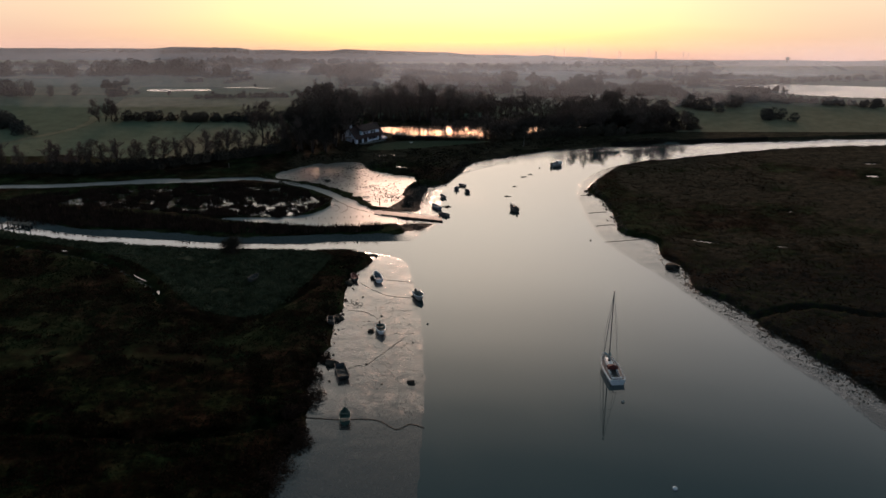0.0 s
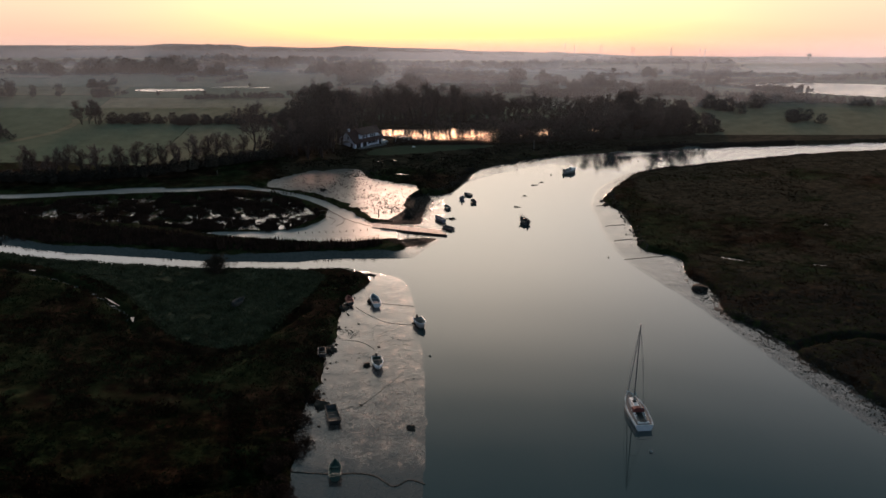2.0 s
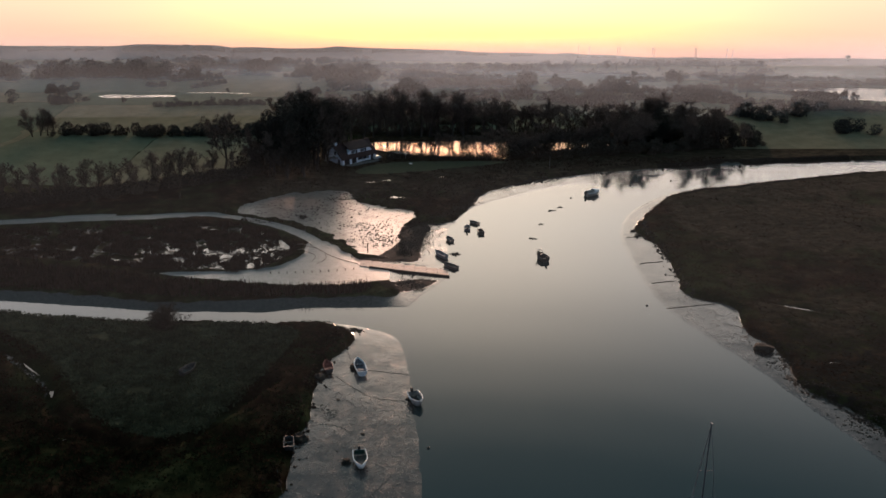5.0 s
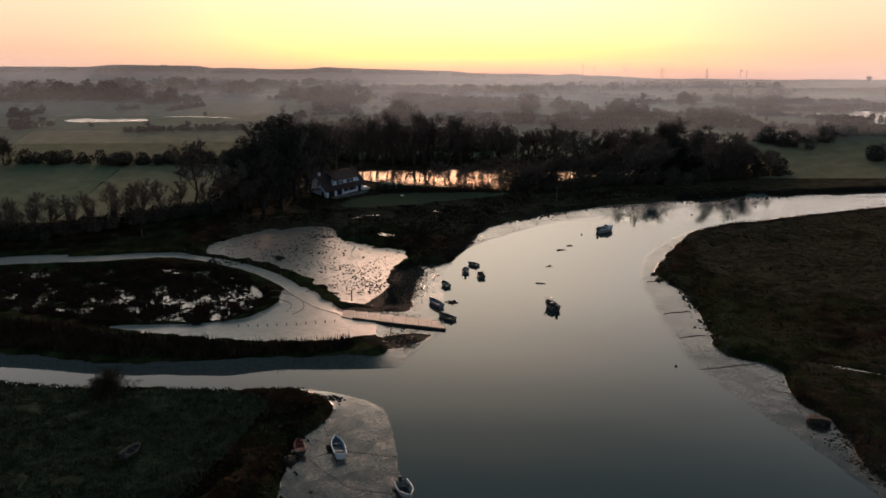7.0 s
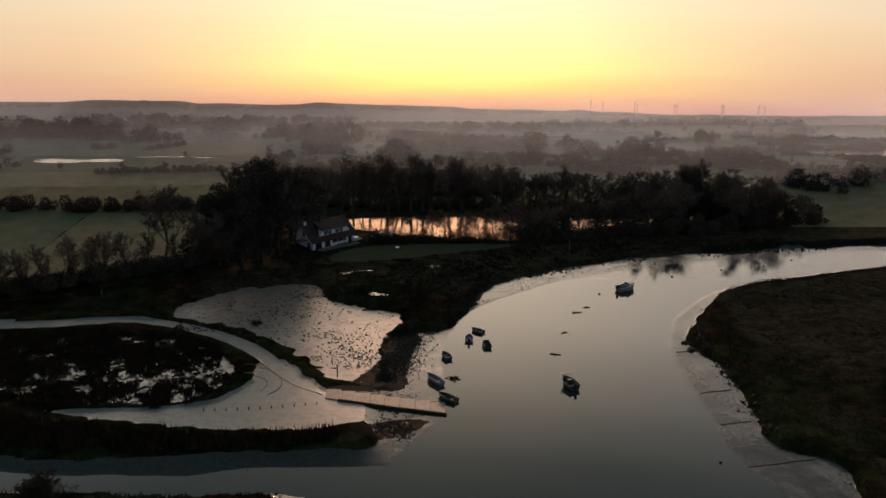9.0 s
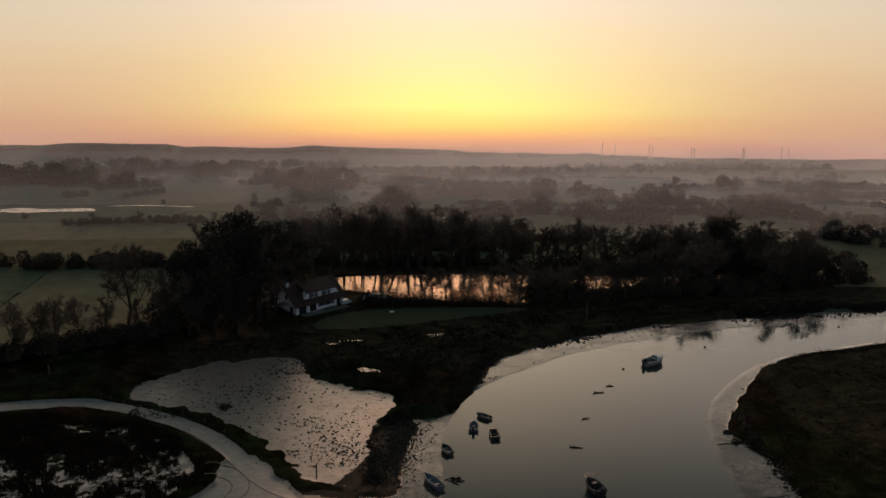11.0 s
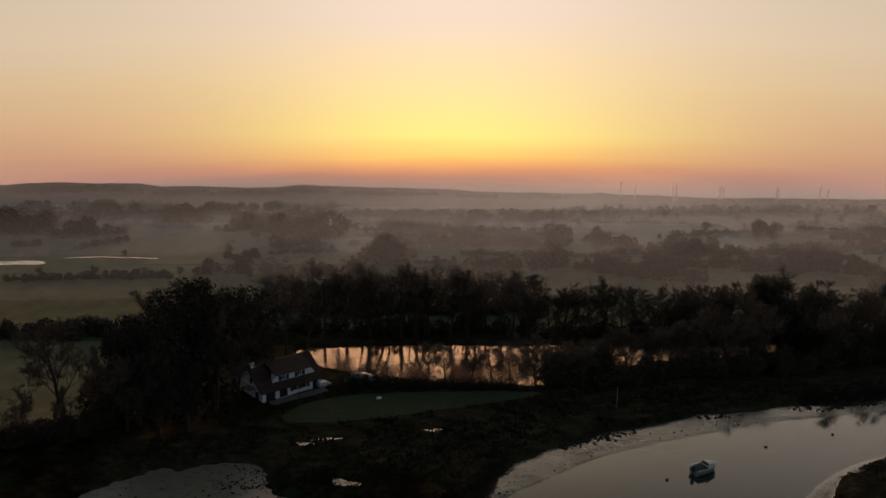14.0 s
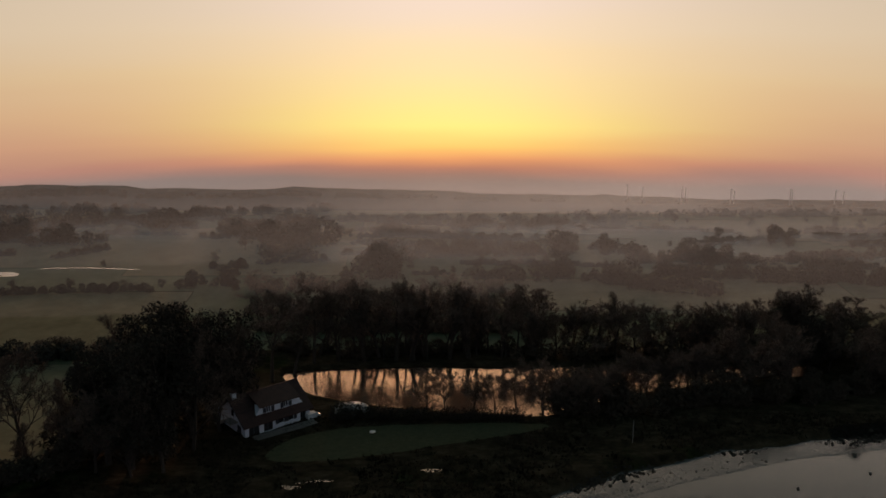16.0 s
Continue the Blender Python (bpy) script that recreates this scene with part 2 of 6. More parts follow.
def water_material(name, tint, ripple, ior=1.6, sheen=(1, 1, 1), ruffle=0.0, metal=0.0):
    def build(nt, b):
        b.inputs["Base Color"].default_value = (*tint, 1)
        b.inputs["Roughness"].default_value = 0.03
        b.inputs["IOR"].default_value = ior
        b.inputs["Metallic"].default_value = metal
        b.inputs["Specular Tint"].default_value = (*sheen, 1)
        swirl = noise_node(nt, 0.06, 4.0, 0.55, stretch=(1, 0.35, 1))
        rough = ramp_node(nt, swirl, [(0.35, grey(0.02)), (0.7, grey(0.09))])
        tc, sep = nt.nodes.new("ShaderNodeTexCoord"), nt.nodes.new("ShaderNodeSeparateXYZ")
        nt.links.new(tc.outputs["Object"], sep.inputs[0])
        breeze = node(nt, "ShaderNodeMapRange")
        for k, v in enumerate((286.0, 312.0, 0.0, ruffle)):
            breeze.inputs[k + 1].default_value = v
        nt.links.new(sep.outputs[1], breeze.inputs[0])
        total = nt.nodes.new("ShaderNodeMath")
        nt.links.new(rough, total.inputs[0]), nt.links.new(breeze.outputs[0], total.inputs[1])
        nt.links.new(total.outputs[0], b.inputs["Roughness"])
        bump_node(nt, b, noise_node(nt, 0.9, 3.0, 0.5, stretch=(1, 0.6, 1)), ripple, 0.05)
    return shader(name, build)


def mist_material(name, tint, scatter="ShaderNodeBsdfDiffuse"):
    """Thin ground mist: lets most light through, scatters the rest; thicker northward and in drifts."""
    def build(nt, b):
        out = nt.nodes["Material Output"]
        nt.nodes.remove(b)
        tr = nt.nodes.new("ShaderNodeBsdfTransparent")
        both = node(nt, scatter, Color=(*tint, 1))
        a = nt.nodes.new("ShaderNodeAttribute")
        a.attribute_name = "veil"
        nz = noise_node(nt, 0.022, 2.5, 0.5, stretch=(0.55, 1.4, 1))
        drift = node(nt, "ShaderNodeMapRange")
        drift.inputs[1].default_value, drift.inputs[2].default_value = 0.32, 0.68
        drift.inputs[3].default_value, drift.inputs[4].default_value = 0.6, 1.2
        nt.links.new(nz, drift.inputs[0])
        f = nt.nodes.new("ShaderNodeMath")
        f.operation, f.use_clamp = "MULTIPLY", True
        nt.links.new(a.outputs["Fac"], f.inputs[0]), nt.links.new(drift.outputs[0], f.inputs[1])
        mx = nt.nodes.new("ShaderNodeMixShader")
        nt.links.new(f.outputs[0], mx.inputs[0])
        nt.links.new(tr.outputs[0], mx.inputs[1]), nt.links.new(both.outputs[0], mx.inputs[2])
        nt.links.new(mx.outputs[0], out.inputs[0])
    return shader(name, build)


GROUND = ground_material()
WATER = water_material("calm_river_water", (0.016, 0.030, 0.032), 0.02, ruffle=0.04)
# orange sky reflection painted in: metallic base for the pond, specular tint for pools
POND = water_material("sky_tinted_pond_water", (0.24, 0.155, 0.115), 0.16, 1.5, (1.0, 0.76, 0.6), ruffle=0.05, metal=0.6)
PUDDLE = water_material("flood_water", (0.03, 0.025, 0.02), 0.03, 1.9, (1.0, 0.86, 0.76), ruffle=0.14)
HAZE = mist_material("morning_haze", (0.80, 0.86, 0.95))
MIST = mist_material("pale_ground_mist", (0.95, 0.88, 0.83))
VEIL = mist_material("backlit_haze", (0.77, 0.86, 0.99), "ShaderNodeBsdfTranslucent")
BARK = two_tone("grey_brown_bark", (0.030, 0.025, 0.022), (0.07, 0.058, 0.05), 3.0, 0.9, bump=0.4, spec=0.2, by_object=0.25)
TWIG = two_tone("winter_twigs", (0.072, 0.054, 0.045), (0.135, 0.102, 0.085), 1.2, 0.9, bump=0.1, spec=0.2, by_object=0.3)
DARK_TWIG = two_tone("dark_willow_twigs", (0.011, 0.0095, 0.007), (0.042, 0.035, 0.025), 0.8, 0.9, bump=0.0, spec=0.05)
IVY = two_tone("dark_ivy_foliage", (0.022, 0.020, 0.016), (0.052, 0.046, 0.037), 1.5, 0.97, spec=0.2, bump=0.1, by_object=0.25)
SCRUB = two_tone("hedge_scrub", (0.045, 0.036, 0.027), (0.10, 0.080, 0.060), 1.5, 0.9, spec=0.2, bump=0.1, by_object=0.3)
FARWOOD = two_tone("far_woodland", (0.022, 0.024, 0.022), (0.056, 0.057, 0.050), 0.5, 0.95, spec=0.2, bump=0.1, by_object=0.2)
REED = two_tone("dry_reed", (0.012, 0.0076, 0.0056), (0.060, 0.037, 0.027), 0.4, 0.9, bump=0.1, spec=0.1)
WHITE_GEL = two_tone("white_gelcoat", (0.48, 0.53, 0.57), (0.64, 0.69, 0.73), 2.0, 0.35, bump=0.05)
GREY_PAINT = two_tone("weathered_grey_paint", (0.16, 0.16, 0.16), (0.30, 0.30, 0.29), 3.0, 0.6)
BLUE_GREY = two_tone("faded_blue_paint", (0.06, 0.08, 0.115), (0.115, 0.145, 0.19), 3.0, 0.55)
DARK_HULL = two_tone("dark_tarred_hull", (0.018, 0.020, 0.022), (0.045, 0.048, 0.05), 3.0, 0.5)
GREEN_HULL = two_tone("dark_green_paint", (0.02, 0.05, 0.042), (0.045, 0.085, 0.07), 3.0, 0.55)
RED_PAINT = two_tone("dull_red_paint", (0.12, 0.018, 0.013), (0.20, 0.035, 0.024), 3.0, 0.6)
CANVAS = two_tone("maroon_canvas", (0.09, 0.02, 0.018), (0.14, 0.035, 0.03), 5.0, 0.85)
DECK = two_tone("grey_deck", (0.22, 0.23, 0.24), (0.34, 0.35, 0.36), 4.0, 0.6)
BLACK = two_tone("black_rubber", (0.012, 0.012, 0.012), (0.03, 0.03, 0.03), 6.0, 0.6)
ALLOY = two_tone("dull_alloy", (0.10, 0.10, 0.11), (0.18, 0.18, 0.19), 5.0, 0.45, metal=0.6)
WOOD = two_tone("weathered_wood", (0.045, 0.036, 0.028), (0.11, 0.09, 0.07), 3.0, 0.85, bump=0.3)
ROPE = two_tone("muddy_rope", (0.045, 0.04, 0.035), (0.09, 0.08, 0.07), 8.0, 0.9)
ROCK = two_tone("weedy_rock", (0.012, 0.012, 0.010), (0.04, 0.036, 0.03), 2.5, 0.8, bump=0.6, dist=0.08, spec=0.12)
CONCRETE = two_tone("wet_concrete", (0.075, 0.073, 0.071), (0.150, 0.146, 0.142), 1.2, 0.5, bump=0.2)
RENDER_WHITE = two_tone("white_house_render", (0.60, 0.68, 0.79), (0.73, 0.80, 0.91), 0.8, 0.85, bump=0.1)
TILE = two_tone("brown_red_roof_tiles", (0.024, 0.0115, 0.011), (0.052, 0.023, 0.021), 1.5, 0.8, bump=0.3, by_object=0.2)
SHUTTER = two_tone("dark_shutter_paint", (0.018, 0.022, 0.032), (0.035, 0.042, 0.06), 4.0, 0.6)
GLASS = two_tone("dark_window_glass", (0.02, 0.022, 0.026), (0.03, 0.032, 0.036), 1.0, 0.06, bump=0.0)
TURBINE = two_tone("pale_turbine_paint", (0.55, 0.53, 0.53), (0.65, 0.63, 0.63), 1.0, 0.5)
MEMBRANE = two_tone("white_pool_cover", (0.55, 0.56, 0.58), (0.70, 0.71, 0.73), 1.0, 0.3)


# ---- plan helpers ----
def smooth_line(pts, steps=6, closed=False):
    """A flowing line through the plan's points."""
    p = np.array(pts, float)
    n = len(p)
    out = []
    for i in range(n if closed else n - 1):
        if closed:
            a, b, c, d = p[(i - 1) % n], p[i], p[(i + 1) % n], p[(i + 2) % n]
        else:
            a, b, c, d = p[max(i - 1, 0)], p[i], p[i + 1], p[min(i + 2, n - 1)]
        for k in range(steps):
            t = k / steps
            out.append(0.5 * (2 * b + (c - a) * t + (2 * a - 5 * b + 4 * c - d) * t * t + (3 * b - a - 3 * c + d) * t ** 3))
    if not closed:
        out.append(p[-1])
    return np.array(out)


def line_dist(X, Y, line, closed=False):
    d = np.full(X.shape, 1e9)
    n = len(line)
    for i in range(n if closed else n - 1):
        a, b = line[i], line[(i + 1) % n]
        ab = b - a
        t = np.clip(((X - a[0]) * ab[0] + (Y - a[1]) * ab[1]) / max(ab @ ab, 1e-9), 0, 1)
        d = np.minimum(d, np.hypot(X - a[0] - t * ab[0], Y - a[1] - t * ab[1]))
    return d


def inside(X, Y, poly):
    r = np.zeros(X.shape, bool)
    n = len(poly)
    for i in range(n):
        (x0, y0), (x1, y1) = poly[i], poly[(i + 1) % n]
        if y0 == y1:
            continue
        r ^= ((y0 > Y) != (y1 > Y)) & (X < (x1 - x0) * (Y - y0) / (y1 - y0) + x0)
    return r


def signed(X, Y, poly):
    """Distance to a closed outline, negative within it."""
    d = line_dist(X, Y, poly, True)
    return np.where(inside(X, Y, poly), -d, d)


LATTICE = np.random.RandomState(7).rand(256, 256)


def lumps(X, Y, size, octaves=3, seed=0):
    """Soft value noise, 0 to 1."""
    tot, amp, out = 0.0, 1.0, np.zeros(np.shape(X))
    for o in range(octaves):
        u, v = X / size + 17.3 * (o + seed), Y / size + 5.7 * (o + 3 * seed)
        i, j = np.floor(u).astype(int), np.floor(v).astype(int)
        f, g = u - i, v - j
        f, g = f * f * (3 - 2 * f), g * g * (3 - 2 * g)
        i, j, i1, j1 = i % 256, j % 256, (i + 1) % 256, (j + 1) % 256
        out += amp * ((LATTICE[i, j] * (1 - f) + LATTICE[i1, j] * f) * (1 - g) + (LATTICE[i, j1] * (1 - f) + LATTICE[i1, j1] * f) * g)
        tot += amp
        amp *= 0.5
        size *= 0.5
    return out / tot


def ease(a, b, x):
    t = np.clip((x - a) / (b - a), 0, 1)
    return t * t * (3 - 2 * t)


# ---- the plan: shores, banks, tracks ----
CREEK_SOUTH = [(-170, 262), (-130, 248), (-106, 239.5), (-90, 233.5), (-75, 230.2), (-61, 228), (-47, 226.6), (-36, 225.8), (-27, 225), (-16, 226)]
WEST_SHORE = [(-12, 225), (-8.6, 223.6), (-4.5, 221), (-2.4, 218), (-0.8, 207), (0.7, 189), (1.5, 170), (1.2, 150), (0.8, 140), (0.2, 125), (-1, 95), (-4, 40), (-8, -100)]
EAST_SHORE = [(130, -100), (104, 60), (88, 115), (79, 143), (74.8, 157.4), (70.9, 167), (65, 184.4), (57.4, 206.3), (47.2, 231), (45.3, 249), (45, 262), (46, 272), (50, 283.3),
              (59.2, 294.5), (68.3, 300.8), (78.6, 304.2), (101, 310.2), (158, 321), (420, 345)]
NORTH_SHORE = [(420, 352), (158.8, 325.6), (105.4, 320.6), (86, 318.6), (70, 315), (57.3, 312.4), (44.4, 307.8), (31.9, 302.4), (22, 295.3), (15.1, 289.5),
               (11.3, 284), (7.6, 275), (6.8, 266), (6.7, 258), (6.6, 250), (6.4, 246.3), (1.8, 238.3), (-1.3, 232.4)]
CREEK_NORTH = [(-11, 232.2), (-20, 232), (-28, 230.3), (-38, 230.7), (-46, 230.6), (-56, 232.4), (-65, 233.6), (-86, 237.5), (-106, 245), (-130, 254), (-170, 268)]
WATERLINE = np.vstack([smooth_line(s) for s in (CREEK_SOUTH, WEST_SHORE, EAST_SHORE, NORTH_SHORE, CREEK_NORTH)])

CREEK_LINE = smooth_line(CREEK_NORTH)
SW_EDGE = [(-14.5, 224.3), (-11.6, 219), (-15.2, 210.5), (-16, 198), (-17.5, 184), (-18.6, 172), (-20.2, 160), (-19.2, 151), (-20.8, 140), (-22.4, 131), (-23, 124), (-28, 90), (-36, 20), (-45, -100)]
SW_TOP = [(-420, 340), (-170, 260), (-130, 246.5), (-106, 238.2), (-90, 232.2), (-75, 229), (-61, 226.8), (-47, 225.4), (-36, 224.6), (-27, 223.8)]
SW_MARSH = np.vstack([smooth_line(SW_EDGE), [(-420, -100)], smooth_line(SW_TOP)])
SE_EDGE = [(142, -100), (114, 60), (97, 115), (87.5, 143), (83, 157), (79.6, 166), (75.6, 175.5), (72.2, 182), (70.6, 188.5), (67.3, 196.5), (62.4, 201.5), (63, 208), (62.6, 214.6), (60.4, 220.5), (59.4, 225), (60.2, 231.5),
           (54.6, 236), (52.6, 241), (53, 248), (53.4, 254), (52.4, 263), (50.4, 271),
           (51.4, 276.5), (55, 283.5), (59.4, 290.5), (67.2, 298), (77.4, 301.6), (99, 307.5), (156, 318.7), (420, 342)]
SE_MARSH = np.vstack([smooth_line(SE_EDGE), [(420, -100)]])
BANK_CREEK = [(-420, 350), (-170, 272), (-130, 258), (-106, 249), (-86, 240.5), (-62, 237), (-48, 234.6), (-38, 233.8), (-24, 235), (-12, 235.8), (-5.5, 236.6), (-4, 240)]
BANK_POINT = [(-6, 244.5), (-12, 246.5), (-16, 254), (-10, 256), (-3.5, 256.5), (-2.2, 262), (-3.2, 270), (0.5, 276), (5.8, 277.2), (9, 281), (12.2, 290.6), (17.8, 300.2), (29.6, 307.8), (39, 312.4)]
BANK_RIVER = [(50.4, 316.6), (69.5, 319.6), (86, 322.6), (107, 325), (156, 330), (420, 358)]
NORTH_LAND = np.vstack([smooth_line(BANK_CREEK), smooth_line(BANK_POINT), smooth_line(BANK_RIVER), [(420, 700), (-420, 700)]])

MUD_PAN = smooth_line([(-43, 282.5), (-41, 290), (-33, 297.5), (-18.5, 301), (-13.5, 292.5), (-7, 288), (-1, 285), (0.6, 280), (-1.6, 273), (-3, 260), (-2, 255), (-10.5, 256), (-16, 263), (-23.5, 272.5), (-32, 278.5)], 5, True)
REED_OVAL = smooth_line([(-112, 262), (-96, 269.8), (-74, 274.8), (-58, 276.6), (-44, 275.6), (-35, 272.6), (-28, 266), (-25.2, 259.5), (-28, 253), (-34, 248.5), (-50, 248.3), (-74, 253.5), (-98, 258.2)], 5, True)
TRACK = smooth_line([(-170, 270), (-120, 273.4), (-104, 274.2), (-87, 276.8), (-65, 278.9), (-52, 280.8), (-46, 280.6), (-38, 277.8), (-29, 272.2), (-23, 266), (-18.5, 258.5), (-14.5, 253.5)])
SPUR = smooth_line([(-88, 276.6), (-80, 279.5), (-70, 280.5)])
HARD = smooth_line([(-52, 247.0), (-42, 248), (-36, 248.4), (-28.5, 250.5), (-24, 256), (-23.5, 262), (-20, 264.5), (-16, 260), (-11.5, 254.2), (-6, 252.2), (-5.5, 249.6), (-5.6, 244.5), (-9, 241.8), (-16.5, 241.3), (-24, 241.2), (-32, 242.2), (-40, 243.6), (-48, 245.4)], 5, True)
FAR_TRACK = smooth_line([(-140, 312), (-129.5, 325.5), (-118.4, 338.5), (-115.4, 350), (-117, 354)])
DITCH = smooth_line([(-112, 232), (-85.3, 223.5), (-71.5, 215.4), (-65.9, 210.2), (-59, 203), (-56, 197), (-50.5, 190), (-42, 185), (-33, 186.5), (-27, 196), (-22, 204)])
EAST_DITCH = smooth_line([(58.5, 190), (70, 187), (84, 191), (100, 186), (125, 189), (160, 182)])
SOUTH_DITCH = smooth_line([(-110, 147), (-68, 143.8), (-55.7, 142.4), (-44, 141.4), (-38.7, 140.7), (-30.5, 143.6), (-22, 146.5)])
POND_EDGE = smooth_line([(-18, 343), (-12.5, 345.3), (5, 346.3), (20, 346), (35, 346.2), (50, 344.6), (72, 346.5), (72, 341), (50, 337), (35, 331.8), (25, 326), (18, 326.3), (1, 329), (-8, 332), (-13.5, 335.5)], 5, True)
TURF_EDGE = smooth_line([(-130, 246), (-102, 232), (-88, 228), (-76.5, 222.5), (-64, 214.5), (-54.5, 202), (-47.3, 192), (-39, 187), (-33.5, 187.5), (-29, 192), (-24.5, 204.5), (-21.4, 214), (-20.5, 220), (-27, 223.4), (-46, 224.6), (-74, 229), (-96, 235), (-130, 250)], 4, True)
WEED = smooth_line([(-3.6, 273.6), (1.5, 277.2), (3.4, 272.9), (1.8, 267.2), (0.8, 255.2), (-3.1, 253.8), (-8.2, 255.5), (-6.0, 260.5), (-3.6, 265.8)], 4, True)
SLIP_WEED = smooth_line([(-7.6, 242.6), (-3.8, 244.2), (1.0, 245.6), (4.6, 244.6), (1.6, 240.6), (-3.6, 238.4), (-6.4, 239)], 4, True)
LAWN = smooth_line([(-16.2, 312.3), (-11.3, 319.5), (1.3, 322.4), (19.7, 322.6), (23.5, 321), (9.5, 316.2), (-6, 311.8)], 5, True)
FIELD_A = np.array([(-113, 305), (-106.5, 346), (-77, 346.5), (-80.5, 300.5)])
FIELD_B = np.array([(-141, 326), (-121.5, 356), (-127, 384.5), (-210, 387), (-210, 326)])
FIELD_D = np.array([(-115.8, 303.5), (-109, 346.5), (-112, 352), (-121, 355.5), (-141, 325), (-210, 325), (-210, 303.5)])
FIELD_C = np.array([(-76, 347), (-79, 302), (-54, 306.5), (-47, 311), (-42, 347)])
STUBBLE = [(-114, 352, -42, 386), (-200, 390, -112, 404), (-60, 398, -12, 440), (14, 374, 95, 394), (-130, 404, -60, 436), (60, 395, 150, 412), (-10, 440, 90, 448), (90, 335, 210, 380)]
# shallow pools: x, y, half length, half width, turn
POOLS = [(-56.3, 199.5, 0.3, 1.0, 20), (-50, 186.5, 1.3, 0.2, -25), (-62.5, 207.5, 2.4, 0.16, -45), (-84.6, 224, 0.7, 0.22, -15), (71, 229.6, 4.3, 0.26, -24), (91, 252, 1.3, 0.3, 0), (100.5, 251.6, 1.3, 0.45, -15),
         (69.6, 208.5, 0.8, 0.16, 0), (90, 225.8, 1.8, 0.2, -10), (142.8, 296.5, 2.0, 0.6, 0), (137.5, 283.5, 1.6, 0.8, 0), (-5.2, 293, 2.0, 0.8, -15), (-11.8, 304.5, 1.2, 0.5, 0), (-8.5, 306, 2.2, 0.3, 8), (6.9, 308.8, 1.7, 0.45, 5)]


def blob_dist(X, Y, p):
    x, y, a, b, turn = p
    c, s = math.cos(radians(turn)), math.sin(radians(turn))
    u, v = (X - x) * c + (Y - y) * s, -(X - x) * s + (Y - y) * c
    return np.hypot(u / a, v / b)


def ground_height(X, Y):
    """Height and the zones' weights over the plan."""
    wob = (lumps(X, Y, 5.0, 3, 2) - 0.5) * 2.6
    fine = (lumps(X, Y, 1.6, 2, 5) - 0.5)
    d_water = signed(X, Y, WATERLINE) + (lumps(X, Y, 3.0, 2, 9) - 0.5) * 0.5
    land = np.minimum(np.minimum(signed(X, Y, SW_MARSH), signed(X, Y, SE_MARSH)), signed(X, Y, NORTH_LAND))
    land = land + wob
    ragged = (lumps(X, Y, 1.7, 2, 48) - 0.5) * 2.4
    pan = signed(X, Y, MUD_PAN) + wob * 0.7 + ragged
    oval = signed(X, Y, REED_OVAL)
    hard = signed(X, Y, HARD) + 0.7 * ragged
    track = np.minimum(line_dist(X, Y, TRACK) - 1.5, line_dist(X, Y, SPUR) - 0.7)
    back = line_dist(X, Y, FAR_TRACK) - 1.5
    # mud falls from the foot of the bank to the water's edge, and on below it
    dw, dl = np.maximum(d_water, 0), np.maximum(land, 0)
    north_land = signed(X, Y, NORTH_LAND)
    steep = ease(-3, -9, X) * (north_land < signed(X, Y, SW_MARSH)) * (Y < 275)
    gully = 0.05 * (np.abs(lumps(X + 0.35 * Y, Y * 0.55, 2.4, 2, 44) - 0.5) - 0.12) * ease(40, 50, X) * ease(262, 226, Y)
    shelf = (0.19 + 0.90 * steep) * dw / (dw + dl + 0.8 - 0.5 * steep) + (0.018 * (lumps(X, Y, 1.9, 3, 4) - 0.45) + gully) * ease(0.3, 2.5, dw)
    bed = -0.12 * np.minimum(np.maximum(-d_water, 0), 12)
    h = np.where(d_water > 0, shelf, bed)
    top = 1.05 + 0.3 * (lumps(X, Y, 14, 2, 1) - 0.5) + 0.35 * fine
    bank = ease(0.5, -0.7, land)
    h = h * (1 - bank) + top * bank
    # the mud pan, reed bed and hard lie lower than the turf
    in_pan = ease(0.6, -0.8, pan)
    h = h * (1 - in_pan) + (0.34 + 0.08 * (lumps(X, Y, 2.0, 3, 6) - 0.5)) * in_pan
    in_oval = ease(0.5, -1.5, oval)
    h = h * (1 - in_oval) + (0.50 + 0.16 * (lumps(X, Y, 2.2, 3, 8) - 0.5)) * in_oval
    strip = np.minimum(np.minimum(track, hard), back + 0.2)
    on_track = ease(0.5, -0.4, strip)
    h = h * (1 - on_track) + (0.72 - 0.3 * ease(-60, -40, X) * (Y < 300)) * on_track
    ramp_down = ease(-9, 6, X) * on_track * (Y < 262) * (X > -12)
    h = h - 0.2 * ramp_down
    # low verges round the hard and the pan
    verge = ease(3.5, 1.2, np.maximum(pan, np.minimum(strip, hard))) * (X > -60)
    h = np.where(d_water > 1, h * (1 - verge) + np.minimum(h, 0.55) * verge, h)
    slip_head = ease(1.5, 0.8, blob_dist(X, Y, (-8.2, 254.0, 4.6, 1.9, -14)))
    h = h * (1 - slip_head) + np.minimum(h, 0.36) * slip_head
    # ditches and pools
    ditch = np.minimum(np.minimum(line_dist(X, Y, DITCH), line_dist(X, Y, EAST_DITCH)), line_dist(X, Y, SOUTH_DITCH) - 0.5)
    h = h - 0.9 * ease(1.6, 0.2, ditch + 0.8 * fine) * (h > 0.5)
    pool = np.full(X.shape, 9.0)
    for p in POOLS:
        pool = np.minimum(pool, blob_dist(X, Y, p))
    h = np.where(pool < 1.6, np.minimum(h, 0.80 + 0.12 * (pool - 1.0)), h)
    pond = signed(X, Y, POND_EDGE)
    h = h * ease(-1.0, 0.8, pond) - 0.3 * ease(0.8, -1.0, pond)
    # farmland is flat and calm, hills close the view in the north
    calm = ease(300, 350, Y)
    h = np.where((land < -2) & (pond > 1), h * (1 - calm) + 0.8 * calm, h)
